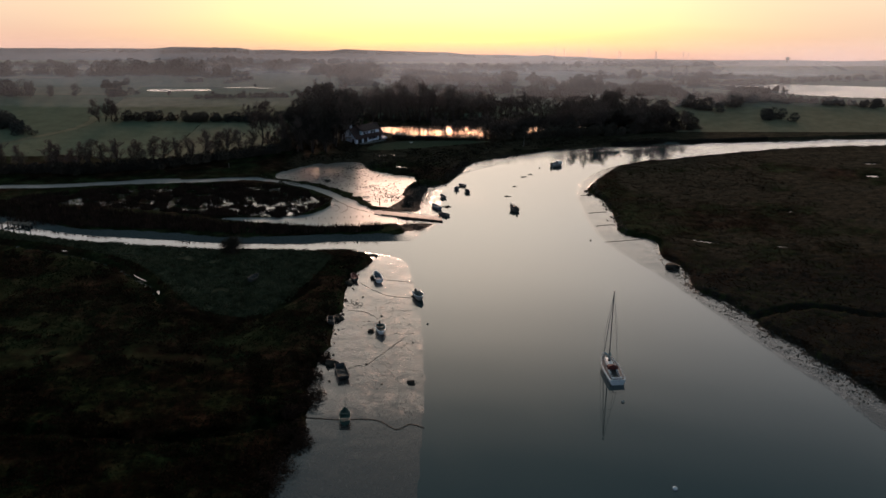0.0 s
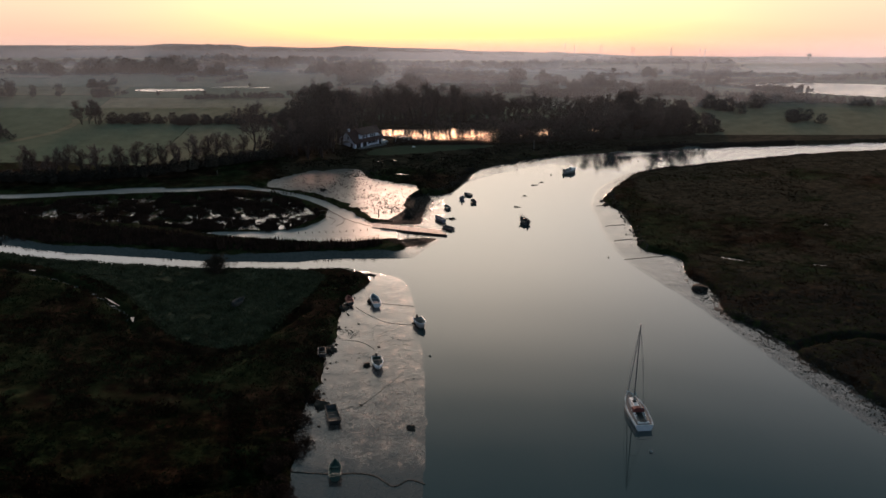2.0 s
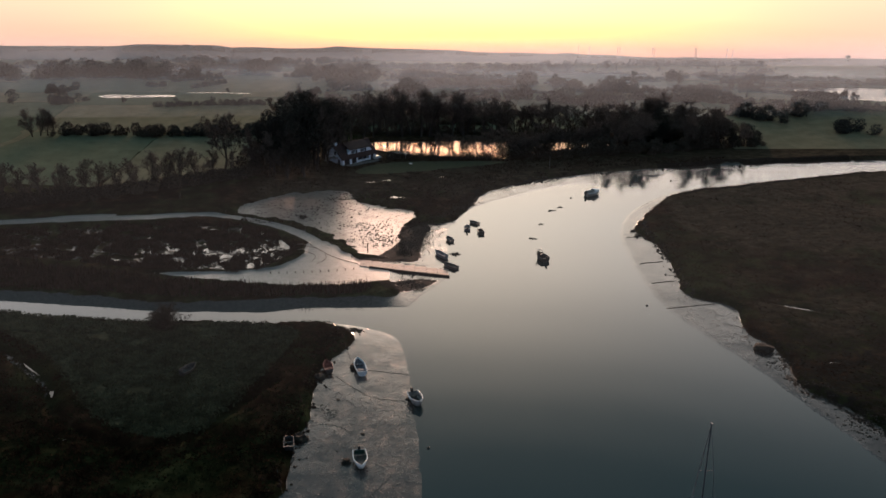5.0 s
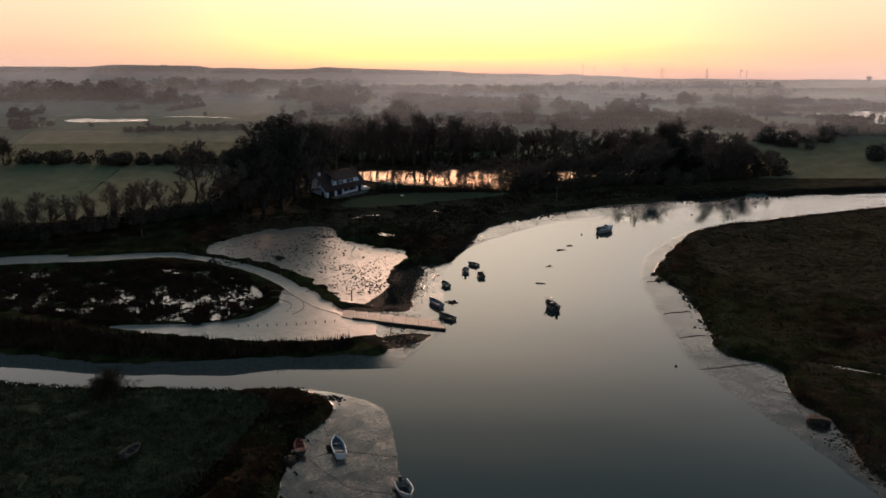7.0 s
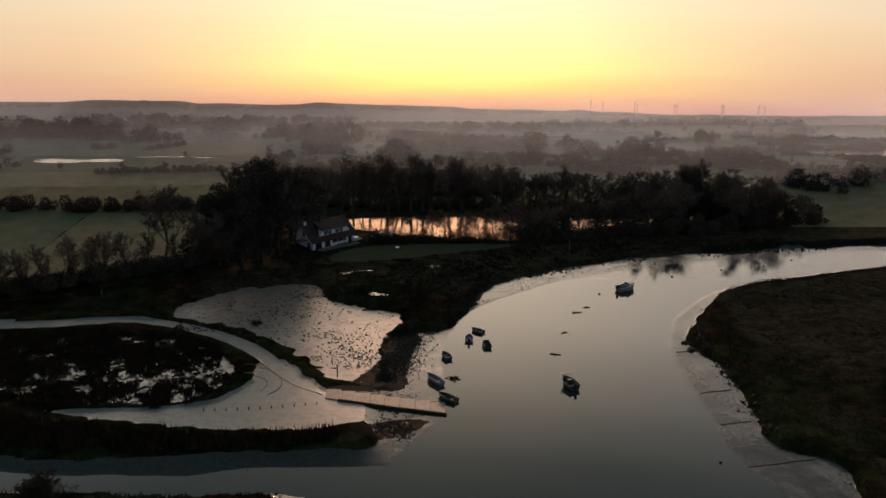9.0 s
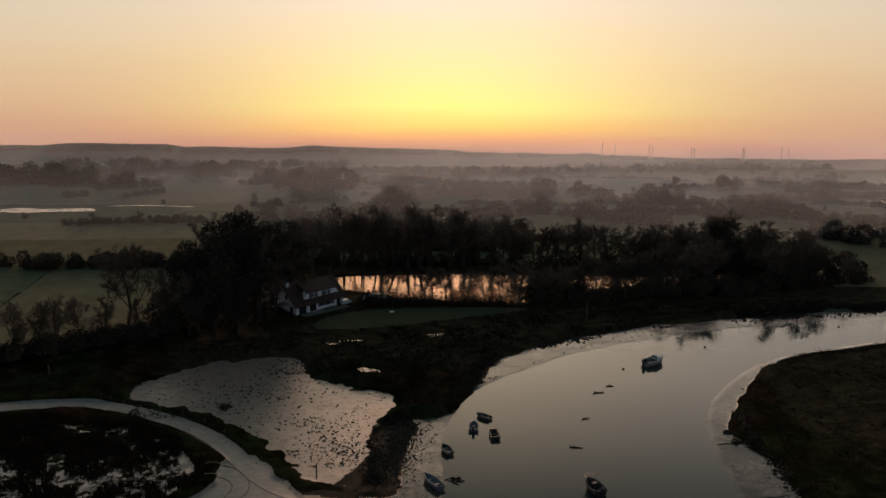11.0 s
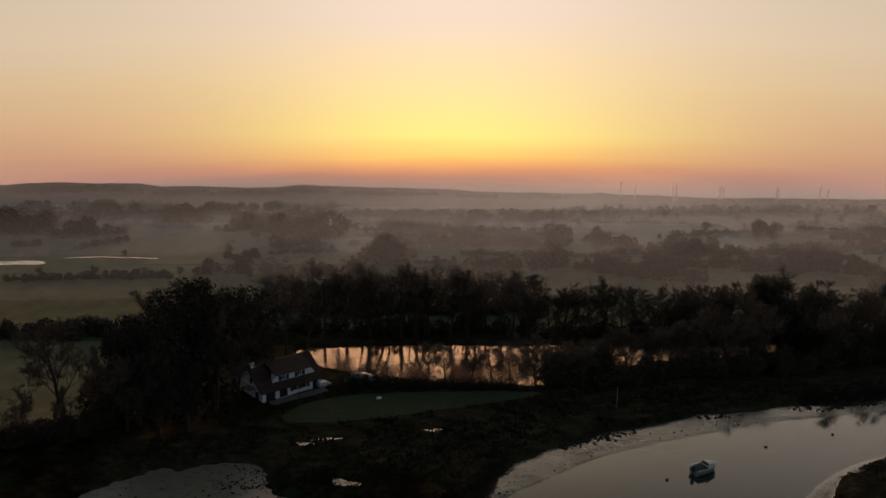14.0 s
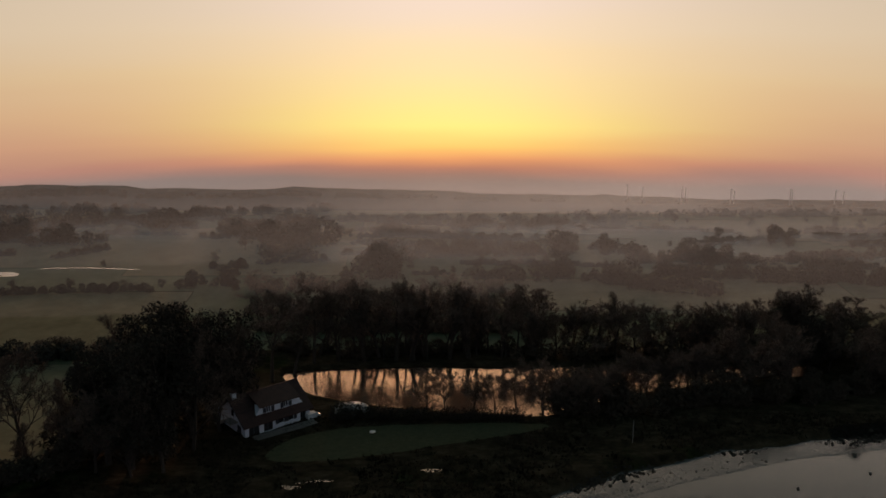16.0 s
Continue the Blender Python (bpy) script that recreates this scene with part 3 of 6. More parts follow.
    rim = np.interp(X, [-420, -125, -116, -86, -79, -40, -34, 16, 22, 60, 62, 70, 100, 170, 420], [3.0, 2.9, 3.6, 3.4, 2.2, 1.9, 2.7, 1.5, 0.9, -0.2, 0.3, -0.5, -1.3, -2.0, -2.0])
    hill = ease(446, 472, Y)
    h = h + hill * (rim + 0.9 * (lumps(X, Y * 0.2, 16, 3, 11) - 0.5)) - 3.0 * ease(474, 490, Y)
    shore_mud = ease(0.4, 1.0, land)
    flood = (0.39 + 0.55 * (lumps(X * 0.4, Y, 8.0, 3, 14) - 0.5) + 0.34 * ease(-4.5, -2, oval) * ease(-44, -28, X)) * ease(-0.6, -2.0, oval)
    mud = np.maximum(shore_mud, ease(-0.8, -1.6, pan))
    mud = np.maximum(mud, ease(1.3, 0.4, ditch) * 0.5 * (h > -0.2) * (Y < 240) * (Y > 150) * (X < -57))
    stubble = np.zeros(X.shape)
    for x0, y0, x1, y1 in STUBBLE:
        stubble = np.maximum(stubble, ((X > x0) & (X < x1) & (Y > y0) & (Y < y1)) * 1.0)
    stubble = np.maximum(stubble, np.where((Y > 420) & (lumps(X * 0.5, Y, 9, 1, 12) > 0.5), 0.9, 0))
    stubble = np.maximum(stubble, ease(0.5, -0.5, signed(X, Y, FIELD_C)))
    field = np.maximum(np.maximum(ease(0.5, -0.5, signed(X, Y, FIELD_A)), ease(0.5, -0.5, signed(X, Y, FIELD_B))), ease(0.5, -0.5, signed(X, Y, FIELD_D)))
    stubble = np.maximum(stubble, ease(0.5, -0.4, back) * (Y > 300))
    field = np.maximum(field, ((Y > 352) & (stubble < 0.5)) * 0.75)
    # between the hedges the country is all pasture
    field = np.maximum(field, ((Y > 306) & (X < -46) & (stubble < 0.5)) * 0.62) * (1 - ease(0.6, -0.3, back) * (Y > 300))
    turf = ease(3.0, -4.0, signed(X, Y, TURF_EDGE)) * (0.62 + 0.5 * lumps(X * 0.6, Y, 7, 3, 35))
    # north and east turf pale with distance; part of this is haze in colour
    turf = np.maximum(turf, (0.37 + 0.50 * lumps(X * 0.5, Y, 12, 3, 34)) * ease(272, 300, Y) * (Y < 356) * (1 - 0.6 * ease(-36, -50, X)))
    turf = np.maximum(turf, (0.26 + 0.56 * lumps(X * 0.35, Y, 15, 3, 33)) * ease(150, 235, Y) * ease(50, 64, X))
    weed = np.maximum(0.70 * ease(1.2, -1.0, signed(X, Y, WEED)), 0.62 * ease(0.8, -0.8, signed(X, Y, SLIP_WEED)))
    weed = np.maximum(weed, 0.66 * slip_head * (Y > 253.2))
    hump = ease(1.2, 0.7, blob_dist(X, Y, (82.5, 319.8, 6.2, 2.0, 18)) + 0.5 * fine)
    mud = np.maximum(mud, hump)
    weed = np.maximum(weed, (0.70 - 0.32 * ease(13, 19, X) * ease(70, 60, X)) * ease(4.0, 0.8, np.abs(land)) * (Y > 281) * (X > 2) * (X < 120) * (d_water > 0.6)) * (1 - hump)
    weed = np.maximum(weed, (0.38 + 0.14 * ease(236, 205, Y)) * ease(6.5, 0.8, land) * (X > 46) * (Y < 292) * (Y > 100) * (d_water > 0.3))
    film = 0.38 + 0.8 * (lumps(X * 0.6, Y, 8, 3, 41) - 0.5) + 0.5 * ease(-32, -14, X + 0.5 * (Y - 285)) - 0.4 * ease(3.0, 0.0, blob_dist(X, Y, (-28, 283, 3.6, 1.6, -10)))
    # smooth slopes of slick mud: below the runnel and along the creek
    slick = ease(151, 146.5, Y + 0.6 * wob) * (X < 20)
    slick = np.maximum(slick, ease(11, 8, line_dist(X, Y, CREEK_LINE)) * (d_water > 0) * (north_land < signed(X, Y, SW_MARSH)) * ease(1, -5, X))
    on_mud = np.where(Y > 328, 0, mud)
    # the final mask darkens the marsh southward, foreground dimming kept as colour
    return h, dict(mud=on_mud, track=on_track * (Y < 300), hard=ease(0.6, -1.0, np.minimum(hard, track + 40 * ease(-28, -50, X))), stubble=stubble, field=field, turf=turf,
                   lawn=ease(0.6, -0.6, signed(X, Y, LAWN)), pan=in_pan, flood=flood, hill=ease(450, 462, Y), weed=weed, film=film, sheet=slick, heath=np.maximum(ease(40, 56, X), ease(262, 280, Y)), matte=np.maximum(0.55 * ease(-2, -8, X) * ease(224, 227, Y) * slick, ease(0.3, 1.2, d_water) * (0.34 + 0.16 * lumps(X, Y, 4, 3, 61)) * ease(40, 44, X) * (Y < 300)), undimmed_marsh=ease(148, 182, Y + 3 * wob))


def sheet(name, xs, ys, fn, material):
    X, Y = np.meshgrid(xs, ys)
    h, zones = fn(X, Y)
    nx, ny = len(xs), len(ys)
    co = np.stack([X, Y, h], -1).reshape(-1, 3)
    i = (np.arange(ny - 1)[:, None] * nx + np.arange(nx - 1)[None, :]).ravel()
    quads = np.stack([i, i + 1, i + nx + 1, i + nx], 1)
    me = bpy.data.meshes.new(name)
    me.vertices.add(len(co))
    me.vertices.foreach_set("co", co.ravel())
    me.loops.add(quads.size)
    me.loops.foreach_set("vertex_index", quads.ravel())
    me.polygons.add(len(quads))
    me.polygons.foreach_set("loop_start", np.arange(len(quads)) * 4)
    me.polygons.foreach_set("use_smooth", np.ones(len(quads), bool))
    me.update(calc_edges=True)
    for k, v in zones.items():
        a = me.attributes.new(k, "FLOAT", "POINT")
        a.data.foreach_set("value", np.asarray(v, np.float32).ravel())
    me.materials.append(material)
    return new(name, me), X, Y, h


XS = np.concatenate([np.arange(-420, -176, 12), np.arange(-176, -26, 0.75), np.arange(-26, 12, 0.4), np.arange(12, 42, 0.75), np.arange(42, 92, 0.5), np.arange(92, 176, 0.75), np.arange(176, 421, 12)])
YS = np.concatenate([np.arange(-100, 92, 6), np.arange(92, 130, 0.7), np.arange(130, 306, 0.5), np.arange(306, 352, 0.7), np.arange(352, 492, 1.6)])
ground, GX, GY, GH = sheet("ground", XS, YS, ground_height, GROUND)
tagged(ground, "dark tidal marsh and farmland with grey mud banks", "ground", kind="structure")


def height_at(x, y):
    i = min(max(int(np.searchsorted(XS, x)) - 1, 0), len(XS) - 2)
    j = min(max(int(np.searchsorted(YS, y)) - 1, 0), len(YS) - 2)
    u, v = (x - XS[i]) / (XS[i + 1] - XS[i]), (y - YS[j]) / (YS[j + 1] - YS[j])
    return float((GH[j, i] * (1 - u) + GH[j, i + 1] * u) * (1 - v) + (GH[j + 1, i] * (1 - u) + GH[j + 1, i + 1] * u) * v)


# ---- mesh helpers ----
def raw_mesh(name, verts, faces, material, smooth=False):
    me = bpy.data.meshes.new(name)
    me.from_pydata([tuple(v) for v in verts], [], [tuple(f) for f in faces])
    me.materials.append(material)
    if smooth:
        for p in me.polygons:
            p.use_smooth = True
    me.update()
    return me


def tri_mesh(name, tris, material):
    """A mesh of loose triangles from an array (n, 3, 3)."""
    tris = np.asarray(tris, np.float32)
    n = len(tris)
    me = bpy.data.meshes.new(name)
    me.vertices.add(n * 3)
    me.vertices.foreach_set("co", tris.ravel())
    me.loops.add(n * 3)
    me.loops.foreach_set("vertex_index", np.arange(n * 3))
    me.polygons.add(n)
    me.polygons.foreach_set("loop_start", np.arange(n) * 3)
    me.update(calc_edges=True)
    me.materials.append(material)
    return me


def part(name, bm, material, parent, label=""):
    """Links a bmesh, or a ready mesh, as one object under a thing or a part."""
    if isinstance(bm, bmesh.types.BMesh):
        me = bpy.data.meshes.new(name)
        bm.to_mesh(me)
        bm.free()
        me.materials.append(material)
    else:
        me = bm
    ob = new(name, me)
    ob.parent = parent
    if label:
        ob["label"] = label
    return ob


def thing(name, label, category, group="", kind="", at=(0, 0, 0), turn=0.0, scale=1.0):
    e = new(name)
    e.empty_display_size = 0.2
    e.matrix_world = pose(*at, 0, 0, turn) @ Matrix.Scale(scale, 4)
    return tagged(e, label, category, group, kind)


# ---- water ----
def flat_patch(name, outline, z, material, label, category, kind):
    bm = bmesh.new()
    f = bm.faces.new([bm.verts.new((x, y, z)) for x, y in outline])
    if f.normal.z < 0:
        f.normal_flip()
    bmesh.ops.triangulate(bm, faces=bm.faces[:])
    me = bpy.data.meshes.new(name)
    bm.to_mesh(me)
    bm.free()
    me.materials.append(material)
    for p in me.polygons:
        if p.normal.z < 0:
            p.flip()
    return tagged(new(name, me), label, category, kind=kind)


flat_patch("river_water", [(-200, -100), (200, -100), (420, 200), (420, 365), (150, 335), (40, 318), (0, 312), (-4, 240), (-170, 276), (-200, 240)], 0.0, WATER, "still grey river water mirroring the dawn sky", "river", "structure")
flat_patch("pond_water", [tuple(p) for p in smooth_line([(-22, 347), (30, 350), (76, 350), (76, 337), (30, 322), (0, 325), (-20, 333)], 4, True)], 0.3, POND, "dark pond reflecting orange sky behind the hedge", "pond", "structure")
flat_patch("field_pond_water", [tuple(p) for p in smooth_line([(-108.5, 397.5), (-102, 395.3), (-92, 396.5), (-83, 397.3), (-85, 400.2), (-96, 399.6), (-104, 400.4)], 5, True)], 0.95, PUDDLE, "shallow flooded hollow in a far field", "pond", "structure")
flat_patch("field_pool_water", [tuple(p) for p in smooth_line([(-80, 402.6), (-70, 403), (-58, 401.8), (-60, 402.6), (-72, 403.8)], 5, True)], 0.95, PUDDLE, "thin strip of flood water in a field", "pond", "structure")
flat_patch("lake_water", [tuple(p) for p in smooth_line([(120, 405.5), (150, 412), (195, 407), (240, 400), (240, 386), (186, 387), (160, 391)], 5, True)], 0.95, PUDDLE, "pale misty lake among far fields", "lake", "structure")
for px, py, pa, pb, pt in POOLS:
    ring = []
    for k in range(18):
        a = 2 * math.pi * k / 18
        r = 1.0 + 0.28 * math.sin(3 * a + px) + 0.15 * math.sin(5 * a + py)
        u, v = pa * r * math.cos(a), pb * r * math.sin(a)
        c, s = math.cos(radians(pt)), math.sin(radians(pt))
        ring.append((px + u * c - v * s, py + u * s + v * c))
    flat_patch("puddle", ring, 0.86, PUDDLE, "small bright pool lying in the marsh grass", "puddle", "")


# ---- mist lying over the far fields ----
def mist_layer(z, material, label, fn, seed, far=498, near=300):
    """A level sheet of thin mist that follows the land; fn gives its thickness over the plan."""
    xs, ys = np.linspace(-340, 340, 86), np.arange(near, far, 3.0)
    X, Y = np.meshgrid(xs, ys)
    Z = z + ground_height(X, np.minimum(Y, 472))[0] * ease(400, 460, Y) + 1.2 * (lumps(X, Y, 40, 2, seed) - 0.5)
    d = np.clip(fn(X, Y), 0, 1)
    nx = len(xs)
    i = (np.arange(len(ys) - 1)[:, None] * nx + np.arange(nx - 1)[None, :]).ravel()
    me = raw_mesh("mist_layer", np.stack([X, Y, Z], -1).reshape(-1, 3), np.stack([i, i + 1, i + nx + 1, i + nx], 1), material, True)
    me.attributes.new("veil", "FLOAT", "POINT").data.foreach_set("value", d.astype(np.float32).ravel())
    return tagged(new("mist_layer", me), label, "mist", "layers of mist", "stuff")


mist_layer(1.6, HAZE, "thin grey haze over the far country", lambda X, Y: 0.13 * ease(368, 440, Y) * ease(474, 452, Y), 0)
mist_layer(1.3, MIST, "pale mist lying low in the meadows", lambda X, Y: 0.32 * ease(380, 415, Y) * ease(446, 430, Y) * (0.15 + 0.85 * ease(-50, 20, X)) * ease(0.36, 0.62, lumps(X * 0.4, Y, 16, 3, 31)), 5, 450)


def mist_veil(y, top, dense, seed, base=0.0):
    """An upright drift of fine haze with the low sun behind it."""
    xs, us = np.linspace(-340, 340, 69), np.linspace(0.98 * base, 1, 33)
    X, U = np.meshgrid(xs, us)
    Z = -0.5 + U * top * (1.0 + (0.3 if base == 0 else 0.01) * (lumps(X, U * 0, 45, 3, seed) - 0.5))
    Yv = y + (8 if base == 0 else 2) * (lumps(X, U * 0, 70, 2, seed + 3) - 0.5)
    d = dense * ease(base, base + 0.05, U) * ease(1.0, max(0.5, 0.99 * (base > 0)), U) * (0.55 + 0.45 * ease(-70, 20, X))
    nx = len(xs)
    i = (np.arange(len(us) - 1)[:, None] * nx + np.arange(nx - 1)[None, :]).ravel()
    me = raw_mesh("mist_veil", np.stack([X, Yv, Z], -1).reshape(-1, 3), np.stack([i, i + 1, i + nx + 1, i + nx], 1), VEIL, True)
    me.attributes.new("veil", "FLOAT", "POINT").data.foreach_set("value", d.astype(np.float32).ravel())
    return tagged(new("mist_veil", me), "faint backlit haze hanging between the trees", "mist", "layers of mist", "stuff")


# haze sheets: first one added high over the marsh for distance haze; thicker northward
mist_veil(78, 76.2, 0.010, 66, 0.925)
mist_veil(372, 23, 0.078, 63)
mist_veil(405, 17, 0.080, 65)
mist_veil(430, 15, 0.100, 69)
mist_veil(455, 15, 0.20, 64)


# ---- trees ----
def prism(p0, p1, r0, r1, sides=3):
    """Triangles of a tapered stick."""
    d = p1 - p0
    n = np.linalg.norm(d)
    if n < 1e-6:
        return []
    d = d / n
    u = np.cross(d, (0.3, 0.9, 0.2))
    u /= np.linalg.norm(u)
    v = np.cross(d, u)
    a = [p0 + r0 * (math.cos(2 * math.pi * k / sides) * u + math.sin(2 * math.pi * k / sides) * v) for k in range(sides)]
    b = [p1 + r1 * (math.cos(2 * math.pi * k / sides) * u + math.sin(2 * math.pi * k / sides) * v) for k in range(sides)]
    out = []
    for k in range(sides):
        j = (k + 1) % sides
        out += [(a[k], a[j], b[j]), (a[k], b[j], b[k])]
    return out


def bare_tree(seed, h=10.0, spread=0.9, up=0.25, kids=(8, 5, 4), clear=0.16, twigs=20):
    """Sticks of trunk and limbs, and blades of twigs, of a leafless tree h high."""
    rng = np.random.RandomState(seed)
    limbs, fine = [], []

    def branch(p, d, length, r, level):
        n = 4 if level == 0 else 3
        pts = [p]
        for k in range(n):
            d = d + rng.normal(0, 0.10 if level == 0 else 0.22, 3) + np.array((0, 0, up * (0.4 if level else 0.1)))
            d /= np.linalg.norm(d)
            pts.append(pts[-1] + d * length / n)
        for k in range(n):
            limbs.extend(prism(pts[k], pts[k + 1], r * (1 - 0.8 * k / n), r * (1 - 0.8 * (k + 1) / n), 5 if level == 0 else 3))
        if level == len(kids):
            for k in range(twigs):
                t = rng.rand()
                i = min(int(t * n), n - 1)
                q = pts[i] + (pts[i + 1] - pts[i]) * (t * n - i)
                e = d * 0.6 + rng.normal(0, 0.75, 3) + np.array((0, 0, 0.15))
                e /= np.linalg.norm(e)
                L = length * rng.uniform(0.4, 0.9)
                w = np.cross(e, rng.normal(0, 1, 3))
                w *= 0.028 * h / 10 / max(np.linalg.norm(w), 1e-6)
                fine.append((q - w, q + w, q + e * L))
            return
        for k in range(kids[level]):
            t = clear + (1 - clear) * (k + rng.rand()) / kids[level] if level == 0 else 0.25 + 0.75 * (k + rng.rand()) / kids[level]
            t = min(t, 0.98)
            i = min(int(t * n), n - 1)
            q = pts[i] + (pts[i + 1] - pts[i]) * (t * n - i)
            a = rng.rand() * 6.283
            side = np.array((math.cos(a), math.sin(a), 0))
            axis = (pts[i + 1] - pts[i]) / np.linalg.norm(pts[i + 1] - pts[i])
            e = axis * (0.55 + up) + side * spread * rng.uniform(0.7, 1.2)
            e /= np.linalg.norm(e)
            frac = (0.55 if level == 0 else 0.6) * rng.uniform(0.75, 1.15) * (1.15 - 0.5 * t)
            branch(q, e, length * frac, r * (1 - 0.75 * t) * 0.55, level + 1)

    branch(np.zeros(3), np.array((0, 0, 1.0)), h * 0.92, h * 0.022, 0)
    return np.array(limbs), np.array(fine)


def clump_cloud(rng, lobes, n, size):
    """Loose leaf-like triangles filling lobes (x, y, z, rx, rz), ragged at the rim."""
    lobes = np.array(lobes, float)
    w = lobes[:, 3] ** 2 * lobes[:, 4]
    pick = rng.choice(len(lobes), n, p=w / w.sum())
    d = rng.normal(0, 1, (n, 3))
    d /= np.linalg.norm(d, axis=1)[:, None]
    rad = rng.uniform(0.45, 1.12, n) ** 0.6
    L = lobes[pick]
    c = L[:, :3] + d * np.stack([L[:, 3], L[:, 3], L[:, 4]], 1) * rad[:, None]
    a = rng.normal(0, 1, (n, 3, 3))
    a /= np.linalg.norm(a, axis=2)[:, :, None]
    return c[:, None, :] + a * (size * rng.uniform(0.5, 1.4, n))[:, None, None]


def round_tree(seed, h=10.0, n=1500, size=0.45, squat=1.0, lobe_count=9):
    rng = np.random.RandomState(seed)
    limbs = prism(np.zeros(3), np.array((0, 0, h * 0.5)), h * 0.028, h * 0.016, 5)
    lobes = []
    for k in range(lobe_count):
        a, r = rng.rand() * 6.283, h * 0.25 * rng.rand() ** 0.5 * squat
        z = h * rng.uniform(0.24, 0.86)
        s = h * rng.uniform(0.13, 0.2) * (9 / lobe_count) ** 0.45
        lobes.append((r * math.cos(a), r * math.sin(a), z, s * squat, s))
        limbs += prism(np.array((0, 0, h * 0.25)), np.array((r * math.cos(a), r * math.sin(a), z)), h * 0.012, h * 0.004)
    return np.array(limbs), clump_cloud(rng, lobes, n, size * h / 10)


def tree_kind(name, limbs, fine, crown_material, label, category="tree"):
    k = 10.0 / max(limbs[..., 2].max(), np.percentile(fine[..., 2], 99.5))
    limbs, fine = limbs * (1, 1, k), fine * (1, 1, k)
    t = thing(name, label, category)
    part("trunk", tri_mesh(name + "_trunk", limbs, BARK), BARK, t)
    part("crown", tri_mesh(name + "_crown", fine, crown_material), crown_material, t)
    t.location = (0, 0, -400)
    return t


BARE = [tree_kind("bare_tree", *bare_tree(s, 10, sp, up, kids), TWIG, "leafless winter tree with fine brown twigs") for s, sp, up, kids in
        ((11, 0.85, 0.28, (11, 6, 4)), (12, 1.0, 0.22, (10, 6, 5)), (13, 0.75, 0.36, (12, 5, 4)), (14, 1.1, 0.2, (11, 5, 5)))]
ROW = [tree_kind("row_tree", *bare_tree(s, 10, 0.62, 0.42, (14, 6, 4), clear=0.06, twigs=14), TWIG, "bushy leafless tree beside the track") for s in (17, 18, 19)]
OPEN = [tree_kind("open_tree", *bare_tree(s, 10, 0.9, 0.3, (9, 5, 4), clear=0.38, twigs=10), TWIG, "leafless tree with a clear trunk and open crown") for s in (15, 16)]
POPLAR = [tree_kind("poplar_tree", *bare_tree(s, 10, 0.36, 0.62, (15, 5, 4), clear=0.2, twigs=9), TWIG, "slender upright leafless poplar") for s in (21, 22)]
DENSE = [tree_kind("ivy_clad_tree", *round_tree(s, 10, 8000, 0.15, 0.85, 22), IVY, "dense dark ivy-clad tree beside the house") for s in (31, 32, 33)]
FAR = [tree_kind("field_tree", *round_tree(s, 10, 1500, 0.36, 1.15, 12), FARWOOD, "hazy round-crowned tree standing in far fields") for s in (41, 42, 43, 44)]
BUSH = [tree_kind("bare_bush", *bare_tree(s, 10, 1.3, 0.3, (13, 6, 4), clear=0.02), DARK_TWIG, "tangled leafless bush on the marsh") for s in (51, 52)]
TREES = []


def plant(kinds, x, y, h, rng, label="", group="", width=1.0):
    src = kinds[rng.randint(len(kinds))]
    m = pose(x, y, height_at(x, y) - 0.08, rng.uniform(-3, 3), rng.uniform(-3, 3), rng.uniform(0, 360))
    t = copy_thing(src, m)
    t.scale = (width * h / 10, width * h / 10, h / 10)
    tagged(t, label, "", group)
    TREES.append(t)
    return t


rng = np.random.RandomState(3)
# the dark clump beside the house
for x, y, h in ((-37, 311, 17), (-33.5, 309.5, 18.5), (-30, 313, 20), (-35.5, 317, 19), (-27.5, 319, 18), (-31, 321, 20), (-25.5, 325, 17.5), (-39.5, 315, 14), (-29, 308.5, 11), (-22, 328, 16.5)):
    plant(DENSE, x, y, h, rng, group="dark trees round the house")
for x, y, h in ((-41.5, 312, 12), (-38, 308.5, 13), (-33, 307.5, 14), (-26.5, 315, 17), (-24, 321, 18), (-21, 326, 17), (-36, 320, 18)):
    plant(ROW, x, y, h, rng, "leafless tree at the rim of the dark clump", "dark trees round the house", width=0.8)
# wood round the pond
for x, y, h in ((-19, 339, 16.5), (-16, 343, 15), (-13, 347, 15), (-9, 348, 13), (-6, 350, 12), (20, 350, 10), (24, 351, 9)):
    plant(OPEN, x, y, h, rng, group="wood round the pond")
for x, y, h in ((-4.5, 347.5, 13.5), (-2, 349.5, 14.5), (1, 348, 14.8), (3.5, 348, 15), (5.8, 349.5, 14), (10.2, 348.5, 13.6), (13.3, 349, 13), (14.8, 350.5, 11.5)):
    plant(POPLAR, x, y, h, rng, group="poplars behind the pond", width=1.25)
for k in range(22):
    plant((OPEN, POPLAR)[k % 2], -13 + 2.5 * k + rng.uniform(-0.9, 0.9), rng.uniform(347.5, 352), rng.uniform(8.5, 12), rng, "slim leafless tree in the wood behind the pond", "wood round the pond")
for x, y, h in ((6, 328, 6.6), (8.8, 327.5, 7.2), (13, 327, 6.6), (16.2, 326.8, 7.2), (19.5, 326.4, 8.8), (23.6, 325.2, 8.6), (25.8, 327, 7)):
    plant(BARE, x, y, h, rng, "gnarled leafless tree at the pond's edge", "trees before the pond")
